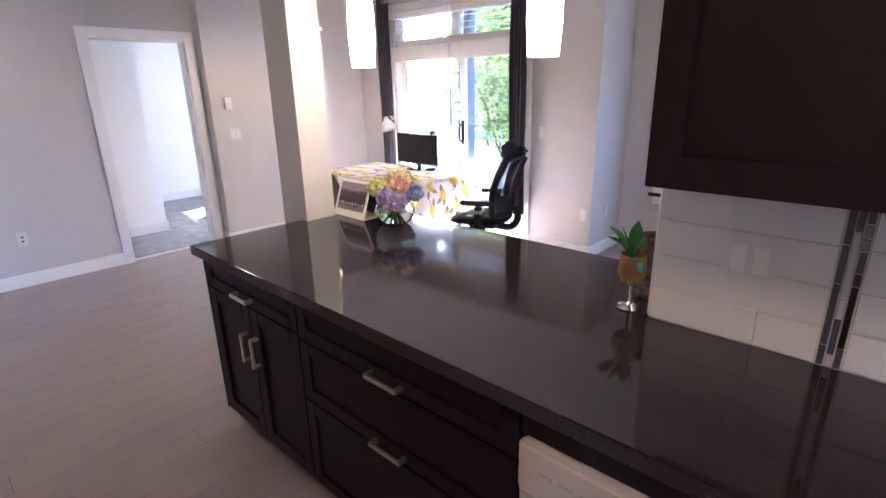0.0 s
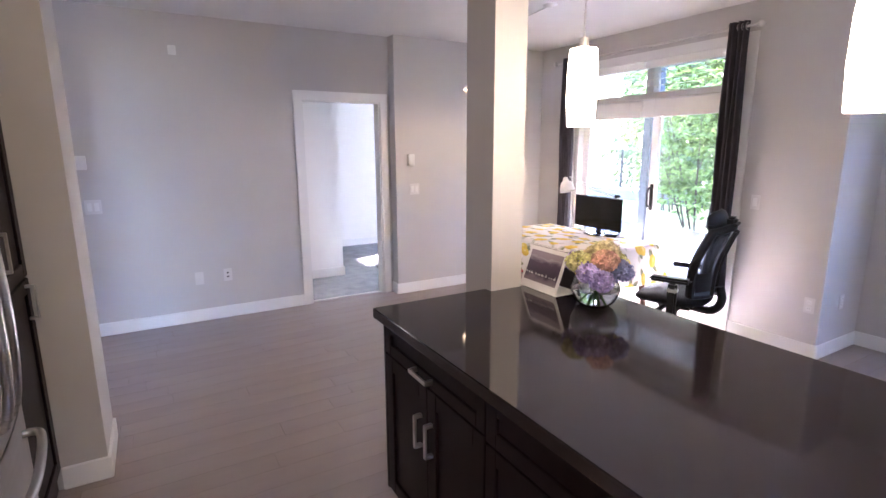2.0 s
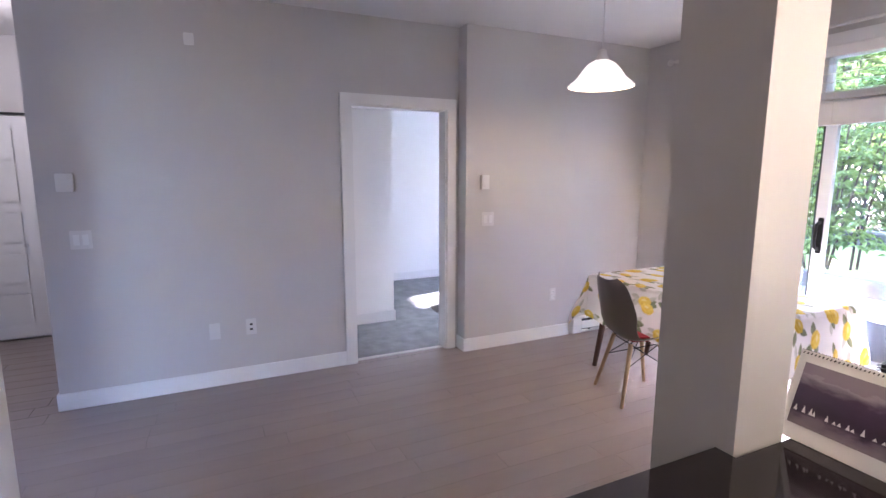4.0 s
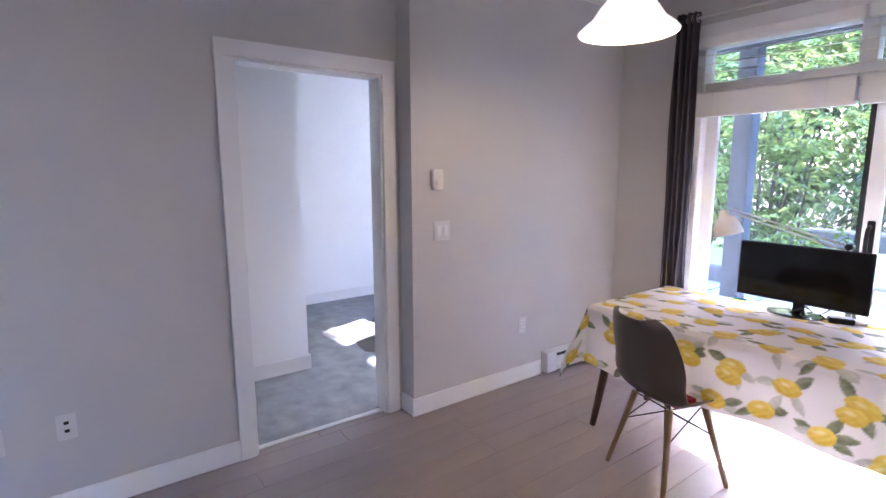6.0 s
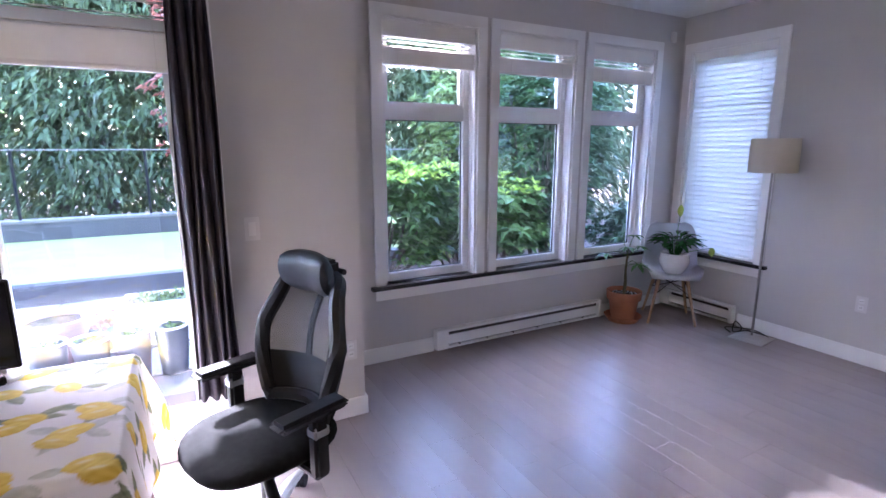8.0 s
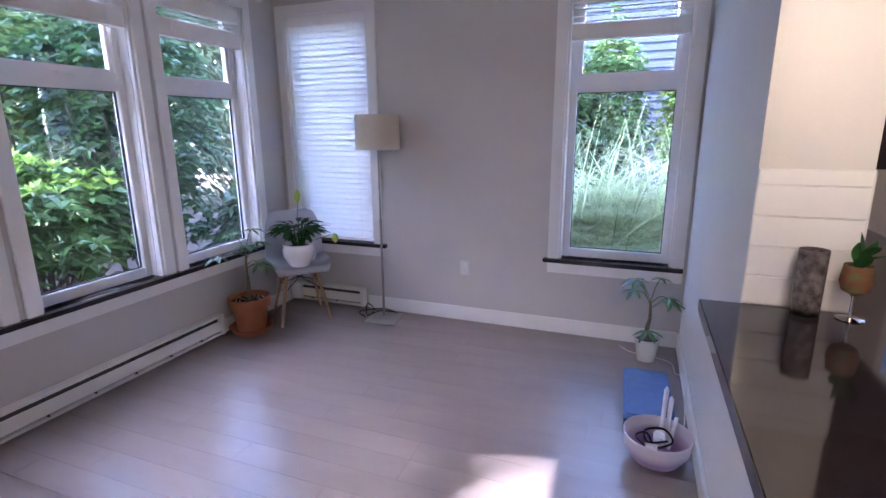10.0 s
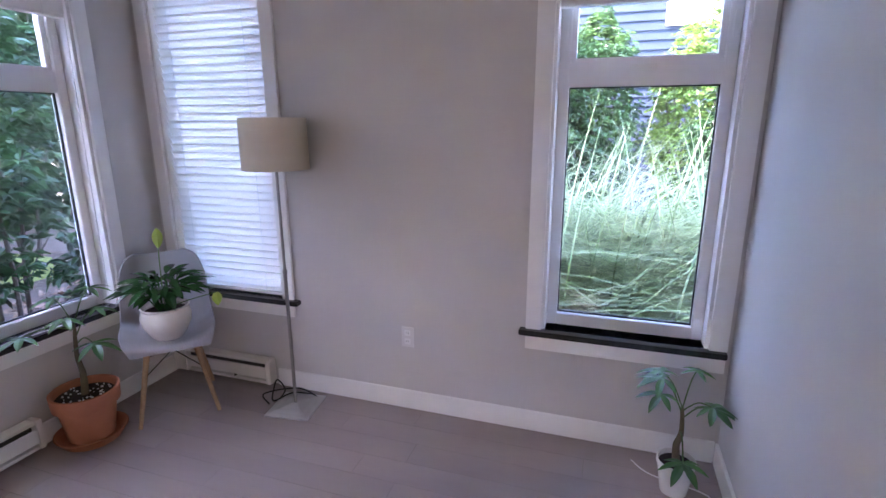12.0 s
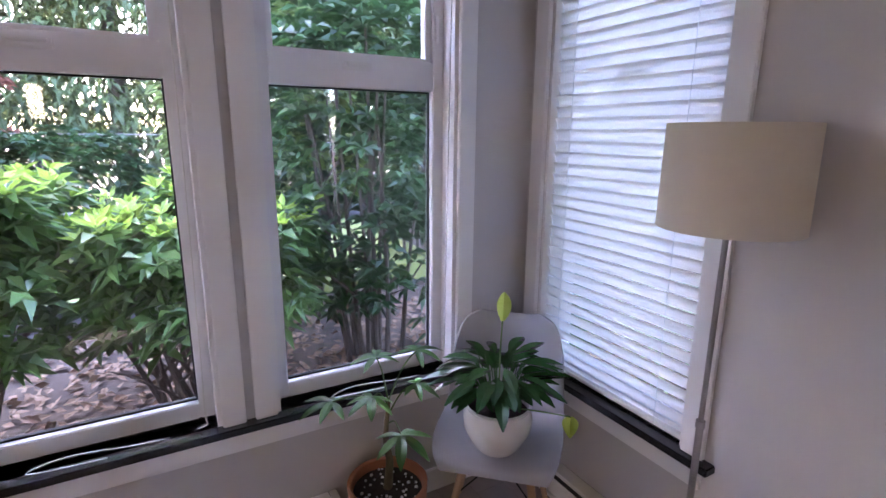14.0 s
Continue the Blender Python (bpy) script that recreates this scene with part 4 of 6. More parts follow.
# slack pull cords lying on the sills
for i, h in enumerate(NWIN):
    x1 = h[1] - 0.03
    bm = tube(B(), sweep([(x1, YN + 0.0, 2.05), (x1 - 0.01, YN + 0.005, 1.2), (x1 - 0.02, YN, 0.66), (x1 - 0.03, YN + 0.02, 0.565), (x1 - 0.2, YN + 0.01, 0.564), (x1 - 0.4, YN + 0.045, 0.564), (x1 - 0.5, YN + 0.0, 0.564), (x1 - 0.3, YN - 0.02, 0.564)], 5), 0.0022, 6)
    c = tagged(part("blind_cord", bm, CORD), "slack white blind cord trailing over the black sill", "cord", "blind cords")

# ---- curtains ----
CLOTHD = mat("charcoal_curtain", (0.040, 0.034, 0.046), (0.055, 0.047, 0.060), rough=0.75, scale=8, bump=0.25, bump_scale=500)


def curtain(x0, x1, flare, label):
    c = thing("curtain", pose((x0 + x1) / 2, YS - 0.115, 0), label, "curtain", "curtains of the patio door")
    w = x1 - x0
    v, f = [], []
    nx, nz = 64, 26
    for j in range(nz + 1):
        t = j / nz
        z = 2.475 - t * 2.135
        for i in range(nx + 1):
            u = i / nx
            x = (u - 0.5) * (w + flare * t * t)
            y = 0.042 * math.sin(u * 2 * math.pi * 4.5 + 0.5 * math.sin(3 * t)) * (0.8 + 0.2 * math.sin(5 * t + u * 4))
            v.append((x + 0.006 * math.sin(9 * t + 11 * u), y, z))
    for j in range(nz):
        for i in range(nx):
            a = j * (nx + 1) + i
            f.append((a, a + 1, a + nx + 2, a + nx + 1))
    cl = raw("cloth", v, f, CLOTHD, c, True)
    cl.modifiers.new("thick", "SOLIDIFY").thickness = 0.003
    bm = B()
    for k in range(5):
        x = (-0.4 + k * 0.2) * w
        lathe(bm, [(0.024, -0.003), (0.028, 0.0), (0.024, 0.003), (0.020, 0.0), (0.024, -0.003)], 18)
        r = bm.verts[-90:]
        bmesh.ops.transform(bm, matrix=Matrix.Translation((x, 0, 2.435)) @ Matrix.Rotation(math.pi / 2, 4, "Y"), verts=r)
    part("grommets", bm, CHROME, c, "metal eyelets", True)


curtain(-4.525, -4.36, 0.02, "dark charcoal eyelet curtain drawn to the side")
curtain(-2.715, -2.55, 0.03, "dark charcoal eyelet curtain drawn to the side")
cr = thing("curtain_rod", pose(0, YS - 0.115, 2.435), "long grey metal curtain rod with ball ends", "curtain rod")
part("rod", rod(B(), (-4.63, 0, 0), (-2.49, 0, 0), 0.0105), CHROME, cr, "", True)
for x in (-4.65, -2.465):
    bm = B()
    bmesh.ops.create_uvsphere(bm, u_segments=20, v_segments=12, radius=0.026, matrix=Matrix.Translation((x, 0, 0)))
    part("finial", bm, CHROME, cr, "", True)
for x in (-4.62, -3.5, -2.52):
    part("bracket", rod(B(), (x, 0, 0), (x, 0.115, 0), 0.007), CHROME, cr, "", True)


# ---- dining corner ----
def lemon_print(u, w):
    """The print's colours on the flat cloth: lemons in pairs among grey-green leaves, scattered on white."""
    r = np.random.RandomState(12)
    col = np.empty((len(u), 3))
    col[:] = (0.80, 0.79, 0.80)
    fine = 0.5 + 0.25 * np.sin(u * 173 + 5 * np.sin(w * 61)) + 0.25 * np.sin(w * 191 + 4 * np.sin(u * 47))

    def stamp(cx, cy, a, lx, ly, power, c1, c2, soft=0.16):
        dx, dy = u - cx, w - cy
        p, q = (dx * math.cos(a) + dy * math.sin(a)) / lx, (-dx * math.sin(a) + dy * math.cos(a)) / ly
        near = (np.abs(p) < 1.2) & (np.abs(q) < 1.2)
        p, q = p[near], q[near]
        d = np.abs(q) + np.abs(p) ** power
        k = np.clip((1.0 - d) / soft, 0, 1)[:, None]
        t = np.clip(0.5 + 0.45 * q + 0.5 * (fine[near] - 0.5), 0, 1)[:, None]
        col[near] = col[near] * (1 - k) + k * (np.array(c1) * (1 - t) + np.array(c2) * t)

    pitch = 0.205
    for j in range(-5, 6):
        for i in range(-7, 8):
            cx, cy = (i + 0.5 * (j % 2)) * pitch + r.uniform(-0.035, 0.035), j * pitch * 0.82 + r.uniform(-0.03, 0.03)
            a0 = r.uniform(-0.5, 0.6)
            for k in range(r.randint(3, 6)):
                a = a0 + r.uniform(-0.5, 0.5) + (math.pi if k % 2 else 0) + r.uniform(-0.6, 0.6)
                d = r.uniform(0.055, 0.080)
                pale = r.uniform() < 0.45
                c1, c2 = ((0.44, 0.46, 0.42), (0.64, 0.65, 0.62)) if pale else ((0.13, 0.16, 0.09), (0.30, 0.33, 0.22))
                stamp(cx + d * math.cos(a), cy + d * math.sin(a), a + r.uniform(-0.3, 0.3), r.uniform(0.040, 0.056), r.uniform(0.016, 0.024), 1.8, c1, c2)
            for k in range(r.randint(1, 3)):
                a = a0 + r.uniform(-0.5, 0.5)
                ox, oy = (0.0, 0.0) if k == 0 else (r.uniform(-0.04, 0.04), r.choice((-1, 1)) * 0.042)
                stamp(cx + ox, cy + oy, a, r.uniform(0.050, 0.062), r.uniform(0.034, 0.041), 3.2, (0.60, 0.40, 0.035), (0.80, 0.64, 0.13), 0.12)
                stamp(cx + ox - 0.008, cy + oy + 0.011, a, 0.027, 0.011, 2.0, (0.80, 0.70, 0.28), (0.82, 0.75, 0.42), 0.8)
    return np.clip(col, 0, 1)


def lemon_cloth():
    """White cotton whose printed colours come from the cloth's own colour layer."""
    m = bpy.data.materials.new("lemon_print_cloth")
    m.use_nodes = True
    t = m.node_tree
    N, L = t.nodes.new, t.links.new
    b = t.nodes["Principled BSDF"]
    b.inputs["Roughness"].default_value = 0.75
    ink = N("ShaderNodeVertexColor")
    ink.layer_name = "print"
    L(ink.outputs["Color"], b.inputs["Base Color"])
    co, wb, bp = N("ShaderNodeTexCoord"), N("ShaderNodeTexNoise"), N("ShaderNodeBump")
    wb.inputs["Scale"].default_value = 500
    L(co.outputs["Object"], wb.inputs["Vector"])
    bp.inputs["Strength"].default_value, bp.inputs["Distance"].default_value = 0.2, 0.002
    L(wb.outputs["Fac"], bp.inputs["Height"])
    L(bp.outputs[0], b.inputs["Normal"])
    tr, sh = N("ShaderNodeBsdfTranslucent"), N("ShaderNodeMixShader")
    L(ink.outputs["Color"], tr.inputs["Color"])
    sh.inputs[0].default_value = 0.3
    L(b.outputs[0], sh.inputs[1])
    L(tr.outputs[0], sh.inputs[2])
    L(sh.outputs[0], t.nodes["Material Output"].inputs[0])
    return m


WALNUT = mat("dark_walnut", (0.07, 0.032, 0.022), (0.11, 0.05, 0.032), rough=0.4, scale=5, stretch=(8, 8, 1))
TX, TY, HX, HY = -3.595, 3.90, 0.665, 0.385
tbl = thing("dining_table", pose(TX, TY, 0), "dark wooden table under a lemon print tablecloth", "table")
part("tabletop", cube(B(), -HX, HX, -HY, HY, 0.718, 0.746, 0.004), WALNUT, tbl)
part("apron", cube(B(), -HX + 0.08, HX - 0.08, -HY + 0.08, HY - 0.08, 0.65, 0.718), WALNUT, tbl)
for sx in (-1, 1):
    for sy in (-1, 1):
        part("leg", rod(B(), (sx * (HX + 0.035), sy * (HY - 0.11), 0), (sx * (HX - 0.09), sy * (HY - 0.12), 0.70), 0.018, 0.03, 14), WALNUT, tbl, "", True)


def cloth():
    D = 0.335
    nu, nv = 330, 238
    v, f, uvs = [], [], []
    for j in range(nv + 1):
        for i in range(nu + 1):
            u = (i / nu * 2 - 1) * (HX + D)
            w = (j / nv * 2 - 1) * (HY + D)
            ex, ey = max(abs(u) - HX, 0), max(abs(w) - HY, 0)
            sx, sy = (1 if u > 0 else -1), (1 if w > 0 else -1)
            x, y, z = max(-HX, min(HX, u)), max(-HY, min(HY, w)), 0.752
            if ex or ey:
                drop = math.hypot(ex, ey)
                k = min(drop, 0.03) / 0.03
                wave = 0.013 * math.sin(u * 15 + 1.3) * (ey > 0) + 0.013 * math.sin(w * 17) * (ex > 0)
                fx, fy = (ex / drop, ey / drop)
                spread = 0.012 * k + 0.10 * drop + wave * drop / D
                if ex and ey:
                    pinch = 4 * (fx * fy) ** 2
                    spread += pinch * 0.22 * drop
                x += sx * fx * spread
                y += sy * fy * spread
                z -= max(0, drop - 0.008 * k) * 0.985 + 0.012 * math.sin(u * 6.0 + w * 4) * drop / D
            z += 0.0012 * math.sin(u * 9) * math.sin(w * 11)
            v.append((x, y, z))
            uvs.append((u, w))
    for j in range(nv):
        for i in range(nu):
            a = j * (nu + 1) + i
            f.append((a, a + 1, a + nu + 2, a + nu + 1))
    ob = raw("tablecloth", v, f, lemon_cloth(), None, True)
    flat = np.array(uvs)
    ink = np.ones((len(uvs), 4), dtype=np.float32)
    ink[:, :3] = lemon_print(flat[:, 0], flat[:, 1])
    ob.data.color_attributes.new("print", "FLOAT_COLOR", "POINT").data.foreach_set("color", ink.ravel())
    ob.location = (TX, TY, 0)
    return tagged(ob, "white tablecloth printed with yellow lemons and grey leaves", "tablecloth")


cloth()

SCREEN = mat("dark_screen", (0.006, 0.006, 0.007), rough=0.12)
mon = thing("monitor", pose(-3.525, 4.185, 0.7525, 0, 0, -3), "black widescreen monitor on a stand, switched off", "monitor")
bm = cube(B(), -0.293, 0.293, 0.0, 0.02, 0.055, 0.348, 0.004)
cube(bm, -0.15, 0.15, 0.02, 0.045, 0.10, 0.30, 0.015)
part("case", bm, BLACK, mon)
part("screen", cube(B(), -0.285, 0.285, -0.0015, 0.0, 0.066, 0.340), SCREEN, mon, "dark switched-off screen")
bm = cube(B(), -0.025, 0.025, 0.025, 0.05, 0.01, 0.20, 0.004)
part("stand_neck", bm, BLACK, mon)
bm = lathe(B(), [(0.0, 0.0), (0.12, 0.0), (0.12, 0.006), (0.05, 0.014), (0.0, 0.014)], 36)
bmesh.ops.scale(bm, vec=(1.05, 0.78, 1), verts=bm.verts)
part("stand_base", bm, SCREEN, mon, "glossy black oval base", True)
bx = thing("adapter_box", pose(-3.335, 4.19, 0.7525, 0, 0, 22), "small black plastic box with a cable", "adapter")
part("case", cube(B(), -0.05, 0.05, -0.03, 0.03, 0, 0.028, 0.004), BLACK, bx)
part("cable", tube(B(), sweep([(-0.05, 0, 0.01), (-0.10, 0.02, 0.006), (-0.16, -0.02, 0.02), (-0.13, 0.05, 0.05), (-0.19, 0.04, 0.02), (-0.22, 0.08, 0.006)]), 0.003, 6), BLACK, bx)
tagged(part("cable_bundle", tube(B(), sweep([(-3.44, 4.25, 0.757), (-3.40, 4.28, 0.80), (-3.46, 4.30, 0.84), (-3.52, 4.27, 0.80), (-3.47, 4.25, 0.76), (-3.55, 4.24, 0.757)]), 0.0035, 6), BLACK), "looped black monitor cable on the tablecloth", "cable")

LAMPG = mat("silver_lamp_paint", (0.70, 0.71, 0.72), (0.66, 0.67, 0.68), rough=0.3, metal=0.1)
dl = thing("desk_lamp", pose(-3.30, 4.24, 0.7525), "silver swing arm desk lamp reaching over the monitor", "desk lamp")
part("base", lathe(B(), [(0.0, 0.0), (0.055, 0.0), (0.055, 0.012), (0.012, 0.02), (0.010, 0.05), (0.0, 0.05)], 28), LAMPG, dl, "", True)
bm = tube(B(), [(0, 0, 0.04), (-0.05, 0.0, 0.36)], 0.006)
part("lower_arm", bm, LAMPG, dl, "", True)
bm = tube(B(), [(-0.05, 0.005, 0.36), (-0.555, -0.09, 0.515)], 0.005)
tube(bm, [(-0.06, 0.02, 0.335), (-0.555, -0.075, 0.492)], 0.005)
part("upper_arm", bm, LAMPG, dl, "", True)
part("joint", rod(B(), (-0.05, -0.015, 0.36), (-0.05, 0.03, 0.36), 0.016), BLACK, dl, "", True)
bm = lathe(B(), [(0.0, 0.085), (0.024, 0.084), (0.03, 0.06), (0.034, 0.045), (0.056, 0.028), (0.072, -0.005), (0.080, -0.045), (0.082, -0.072), (0.078, -0.070), (0.076, -0.045), (0.068, -0.005), (0.052, 0.024), (0.03, 0.038), (0.0, 0.04)], 32)
bmesh.ops.transform(bm, matrix=Matrix.Translation((-0.565, -0.12, 0.437)) @ Matrix.Rotation(radians(-18), 4, "Y") @ Matrix.Scale(0.88, 4), verts=bm.verts)
part("shade", bm, LAMPG, dl, "silver cone shade", True)
tagged(part("pen", rod(B(), (-3.86, 4.26, 0.758), (-3.79, 4.27, 0.758), 0.005), TEAL), "short teal pen lying on the tablecloth", "pen")

# dome pendant over the table
DOMEG = glow("lit_alabaster_glass", (1.0, 0.86, 0.62), 0.022, (0.85, 0.80, 0.68))
dp = thing("pendant_lamp", pose(DOME[0], DOME[1], 2.03), "lit alabaster glass dome pendant hung on a chain", "pendant lamp")
part("shade", lathe(B(), [(0.195, 0.0), (0.20, 0.006), (0.185, 0.022), (0.145, 0.055), (0.115, 0.10), (0.085, 0.135), (0.05, 0.155), (0.035, 0.158), (0.035, 0.152), (0.05, 0.148), (0.08, 0.13), (0.11, 0.096), (0.14, 0.05), (0.18, 0.017), (0.195, 0.0)], 44), DOMEG, dp, "glowing alabaster glass dome", True)
part("socket_cap", lathe(B(), [(0.04, 0.15), (0.04, 0.165), (0.028, 0.19), (0.024, 0.215), (0.008, 0.225), (0.0, 0.225)], 24), CHROME, dp, "brushed nickel cap", True)
bm = tube(B(), sweep([(0, 0, 0.22), (0.0, 0.0, 0.46), (0.004, 0.0, 0.615)]), 0.0035, 6)
tube(bm, sweep([(0, 0, 0.6), (0.12, 0.08, 0.555), (0.28, 0.18, 0.545), (0.44, 0.28, 0.60)]), 0.0035, 6)
part("chain", bm, CHROME, dp, "swagged nickel chain and cord", True)
part("hook", tube(B(), sweep([(0.004, 0, 0.615), (0.016, 0, 0.60), (0.012, 0, 0.585), (-0.006, 0, 0.59)]), 0.0035, 6), CHROME, dp)
part("canopy", lathe(B(), [(0.0, 0.585), (0.03, 0.588), (0.06, 0.606), (0.062, 0.6145), (0.0, 0.6145)], 28, (0.44, 0.28)), CHROME, dp, "round nickel ceiling canopy", True)
bulb_or_fill(DOME[0], DOME[1], 2.06, 0.35, 0.06)


def shell_chair(m, shell_mat, label, cushion=None):
    """A moulded shell chair on splayed wooden dowel legs; faces local +y."""
    c = thing("shell_chair", m, label, "chair", "moulded shell chairs")
    prof = sweep([(0.215, 0.405, 0.185), (0.20, 0.435, 0.215), (0.10, 0.435, 0.228), (-0.04, 0.420, 0.232), (-0.14, 0.435, 0.232), (-0.195, 0.50, 0.228), (-0.225, 0.60, 0.222), (-0.245, 0.70, 0.212), (-0.262, 0.79, 0.180), (-0.27, 0.825, 0.12)], 4)
    bm, rows, n = B(), [], 14
    for i, p in enumerate(prof):
        s = i / (len(prof) - 1)
        back = min(1, max(0, (s - 0.35) / 0.3))
        row = []
        for k in range(n + 1):
            t = k / n * 2 - 1
            e = abs(t) ** 3
            row.append(bm.verts.new((t * p[2], p[0] + e * 0.085 * back * (1 - 0.5 * max(0, s - 0.7) / 0.3), p[1] + e * 0.055 * (1 - back) * min(1, s * 6) + e * 0.02 * back)))
        rows.append(row)
    for a, b in zip(rows, rows[1:]):
        for k in range(n):
            bm.faces.new((a[k], a[k + 1], b[k + 1], b[k]))
    bmesh.ops.recalc_face_normals(bm, faces=bm.faces)
    bmesh.ops.solidify(bm, geom=bm.faces[:], thickness=0.007)
    part("seat_shell", bm, shell_mat, c, "moulded plastic seat shell", True)
    if cushion:
        bm = cube(B(), -0.17, 0.17, -0.13, 0.18, 0.433, 0.462, 0.013)
        part("cushion", bm, cushion, c, "thin red seat cushion", True)
    tops, feet = [], []
    for sx in (-1, 1):
        for top, foot in (((sx * 0.11, 0.10, 0.405), (sx * 0.19, 0.195, 0)), ((sx * 0.11, -0.10, 0.405), (sx * 0.19, -0.185, 0))):
            part("leg", rod(B(), foot, top, 0.0105, 0.016, 14), OAK, c, "natural wood dowel leg", True)
            tops.append(Vector(top)), feet.append(Vector(foot))
    bm = B()
    mid = [f.lerp(t, 0.62) for f, t in zip(feet, tops)]
    for a, b in ((0, 3), (1, 2), (0, 1), (2, 3)):
        rod(bm, mid[a], tops[b] - Vector((0, 0, 0.01)), 0.003, n=8)
        rod(bm, mid[b], tops[a] - Vector((0, 0, 0.01)), 0.003, n=8)
    rod(bm, tops[0], tops[3], 0.005, n=8), rod(bm, tops[1], tops[2], 0.005, n=8)
    part("wire_brace", bm, BLACK, c, "black crossed wire bracing")
    return c


OAK = mat("natural_oak", (0.38, 0.25, 0.13), (0.30, 0.19, 0.10), rough=0.45, scale=6, stretch=(10, 10, 1))
TAUPE = mat("taupe_plastic", (0.12, 0.10, 0.088), rough=0.35)
PALEGREY = mat("pale_grey_plastic", (0.36, 0.36, 0.385), rough=0.36)
RED = mat("red_fabric", (0.28, 0.015, 0.03), (0.22, 0.01, 0.02), rough=0.9, scale=30, bump=0.4, bump_scale=500)
shell_chair(pose(-3.78, 3.505, 0, 0, 0, -16), TAUPE, "taupe moulded shell chair with red cushion on wooden legs", RED)
shell_chair(pose(1.085, 5.03, 0, 0, 0, 137), PALEGREY, "pale grey moulded shell chair on wooden legs, holding a plant")

# ---- office chair ----
MESHF = bpy.data.materials.new("black_mesh_fabric")
MESHF.use_nodes = True
_t = MESHF.node_tree
_b = _t.nodes["Principled BSDF"]
_b.inputs["Base Color"].default_value, _b.inputs["Roughness"].default_value = (0.02, 0.02, 0.024, 1), 0.7
_tr, _mx = _t.nodes.new("ShaderNodeBsdfTransparent"), _t.nodes.new("ShaderNodeMixShader")
_mx.inputs[0].default_value = 0.22
_t.links.new(_b.outputs[0], _mx.inputs[1]), _t.links.new(_tr.outputs[0], _mx.inputs[2]), _t.links.new(_mx.outputs[0], _t.nodes["Material Output"].inputs[0])
SEATF = mat("black_seat_fabric", (0.008, 0.008, 0.009), (0.013, 0.013, 0.014), rough=0.85, scale=40, bump=0.5, bump_scale=600)
LEATHER = mat("black_leatherette", (0.010, 0.010, 0.012), (0.016, 0.016, 0.019), rough=0.45, scale=30, bump=0.2, bump_scale=220)
SEATF.node_tree.nodes["Principled BSDF"].inputs["Specular IOR Level"].default_value = 0.08
LEATHER.node_tree.nodes["Principled BSDF"].inputs["Specular IOR Level"].default_value = 0.3
SILVER = mat("silver_cast_metal", (0.55, 0.55, 0.56), (0.48, 0.48, 0.49), rough=0.35, metal=0.6)


def office_chair(m):
    c = thing("office_chair", m, "black mesh office chair with headrest and silver star base", "office chair")
    hub = part("star_hub", lathe(B(), [(0.0, 0.075), (0.05, 0.075), (0.055, 0.09), (0.05, 0.13), (0.03, 0.14), (0.0, 0.14)], 24), SILVER, c, "", True)
    for k in range(5):
        a = 2 * math.pi * k / 5 + 0.3
        ca, sa = math.cos(a), math.sin(a)
        r = lambda d, z, o=0.0: (ca * d - sa * o, sa * d + ca * o, z)
        bm = B()
        rings = []
        for d, z, w, h in ((0.03, 0.105, 0.032, 0.025), (0.12, 0.105, 0.028, 0.022), (0.22, 0.095, 0.022, 0.016), (0.30, 0.075, 0.017, 0.012), (0.325, 0.068, 0.012, 0.008)):
            rings.append([bm.verts.new(r(d, z + h * q, w * p)) for p, q in ((-1, -1), (-1, 0.4), (-0.5, 1), (0.5, 1), (1, 0.4), (1, -1))])
        for p, q in zip(rings, rings[1:]):
            for i in range(6):
                bm.faces.new((p[i], p[(i + 1) % 6], q[(i + 1) % 6], q[i]))
        bm.faces.new(rings[0]), bm.faces.new(rings[-1][::-1])
        part("star_leg", bm, SILVER, c, "silver cast base leg", True)
        bm = B()
        for o in (-0.016, 0.016):
            rod(bm, r(0.31, 0.028, o - 0.009), r(0.31, 0.028, o + 0.009), 0.028, n=20)
        rod(bm, r(0.31, 0.03), r(0.31, 0.075), 0.008, n=10)
        part("caster", bm, BLACK, c, "black twin wheel caster", True)
    bm = rod(B(), (0, 0, 0.12), (0, 0, 0.28), 0.028)
    rod(bm, (0, 0, 0.26), (0, 0, 0.40), 0.018)
    part("gas_lift", bm, BLACK, c, "", True)
    bm = cube(B(), -0.10, 0.10, -0.14, 0.12, 0.36, 0.41, 0.02)
    part("tilt_mechanism", bm, BLACK, c)
    for s in (-1, 1):
        part("lever", rod(B(), (s * 0.08, 0.05, 0.375), (s * 0.23, 0.10, 0.33), 0.018, 0.022, 12), BLACK, c, "", True)
    # seat
    bm, rows = B(), []
    n, k2 = 16, 30
    for j in range(n + 1):
        f = j / n
        rr = math.sin(f * math.pi)
        row = []
        for i in range(k2):
            a = 2 * math.pi * i / k2
            sx, sy = math.cos(a), math.sin(a)
            ex = lambda q: math.copysign(abs(q) ** 0.75, q)
            row.append(bm.verts.new((ex(sx) * 0.262 * rr ** 0.45, ex(sy) * 0.262 * rr ** 0.45 + 0.015, 0.452 - 0.042 * math.cos(f * math.pi) * -1 - (0.03 * max(0, sy) ** 3 if rr > 0.2 else 0))))
        rows.append(row)
    for a, b in zip(rows, rows[1:]):
        for i in range(k2):
            bm.faces.new((a[i], a[(i + 1) % k2], b[(i + 1) % k2], b[i]))
    bmesh.ops.remove_doubles(bm, verts=bm.verts, dist=0.0005)
    part("seat", bm, SEATF, c, "thick black mesh fabric seat", True)
    # back: outer frame, mesh, spine
    def bp(u, v):
        """A point of the back: u across, v up."""
        wid = 0.175 + 0.075 * math.sin(min(1, v * 1.25) * math.pi * 0.62) - 0.075 * max(0, v - 0.62) / 0.38
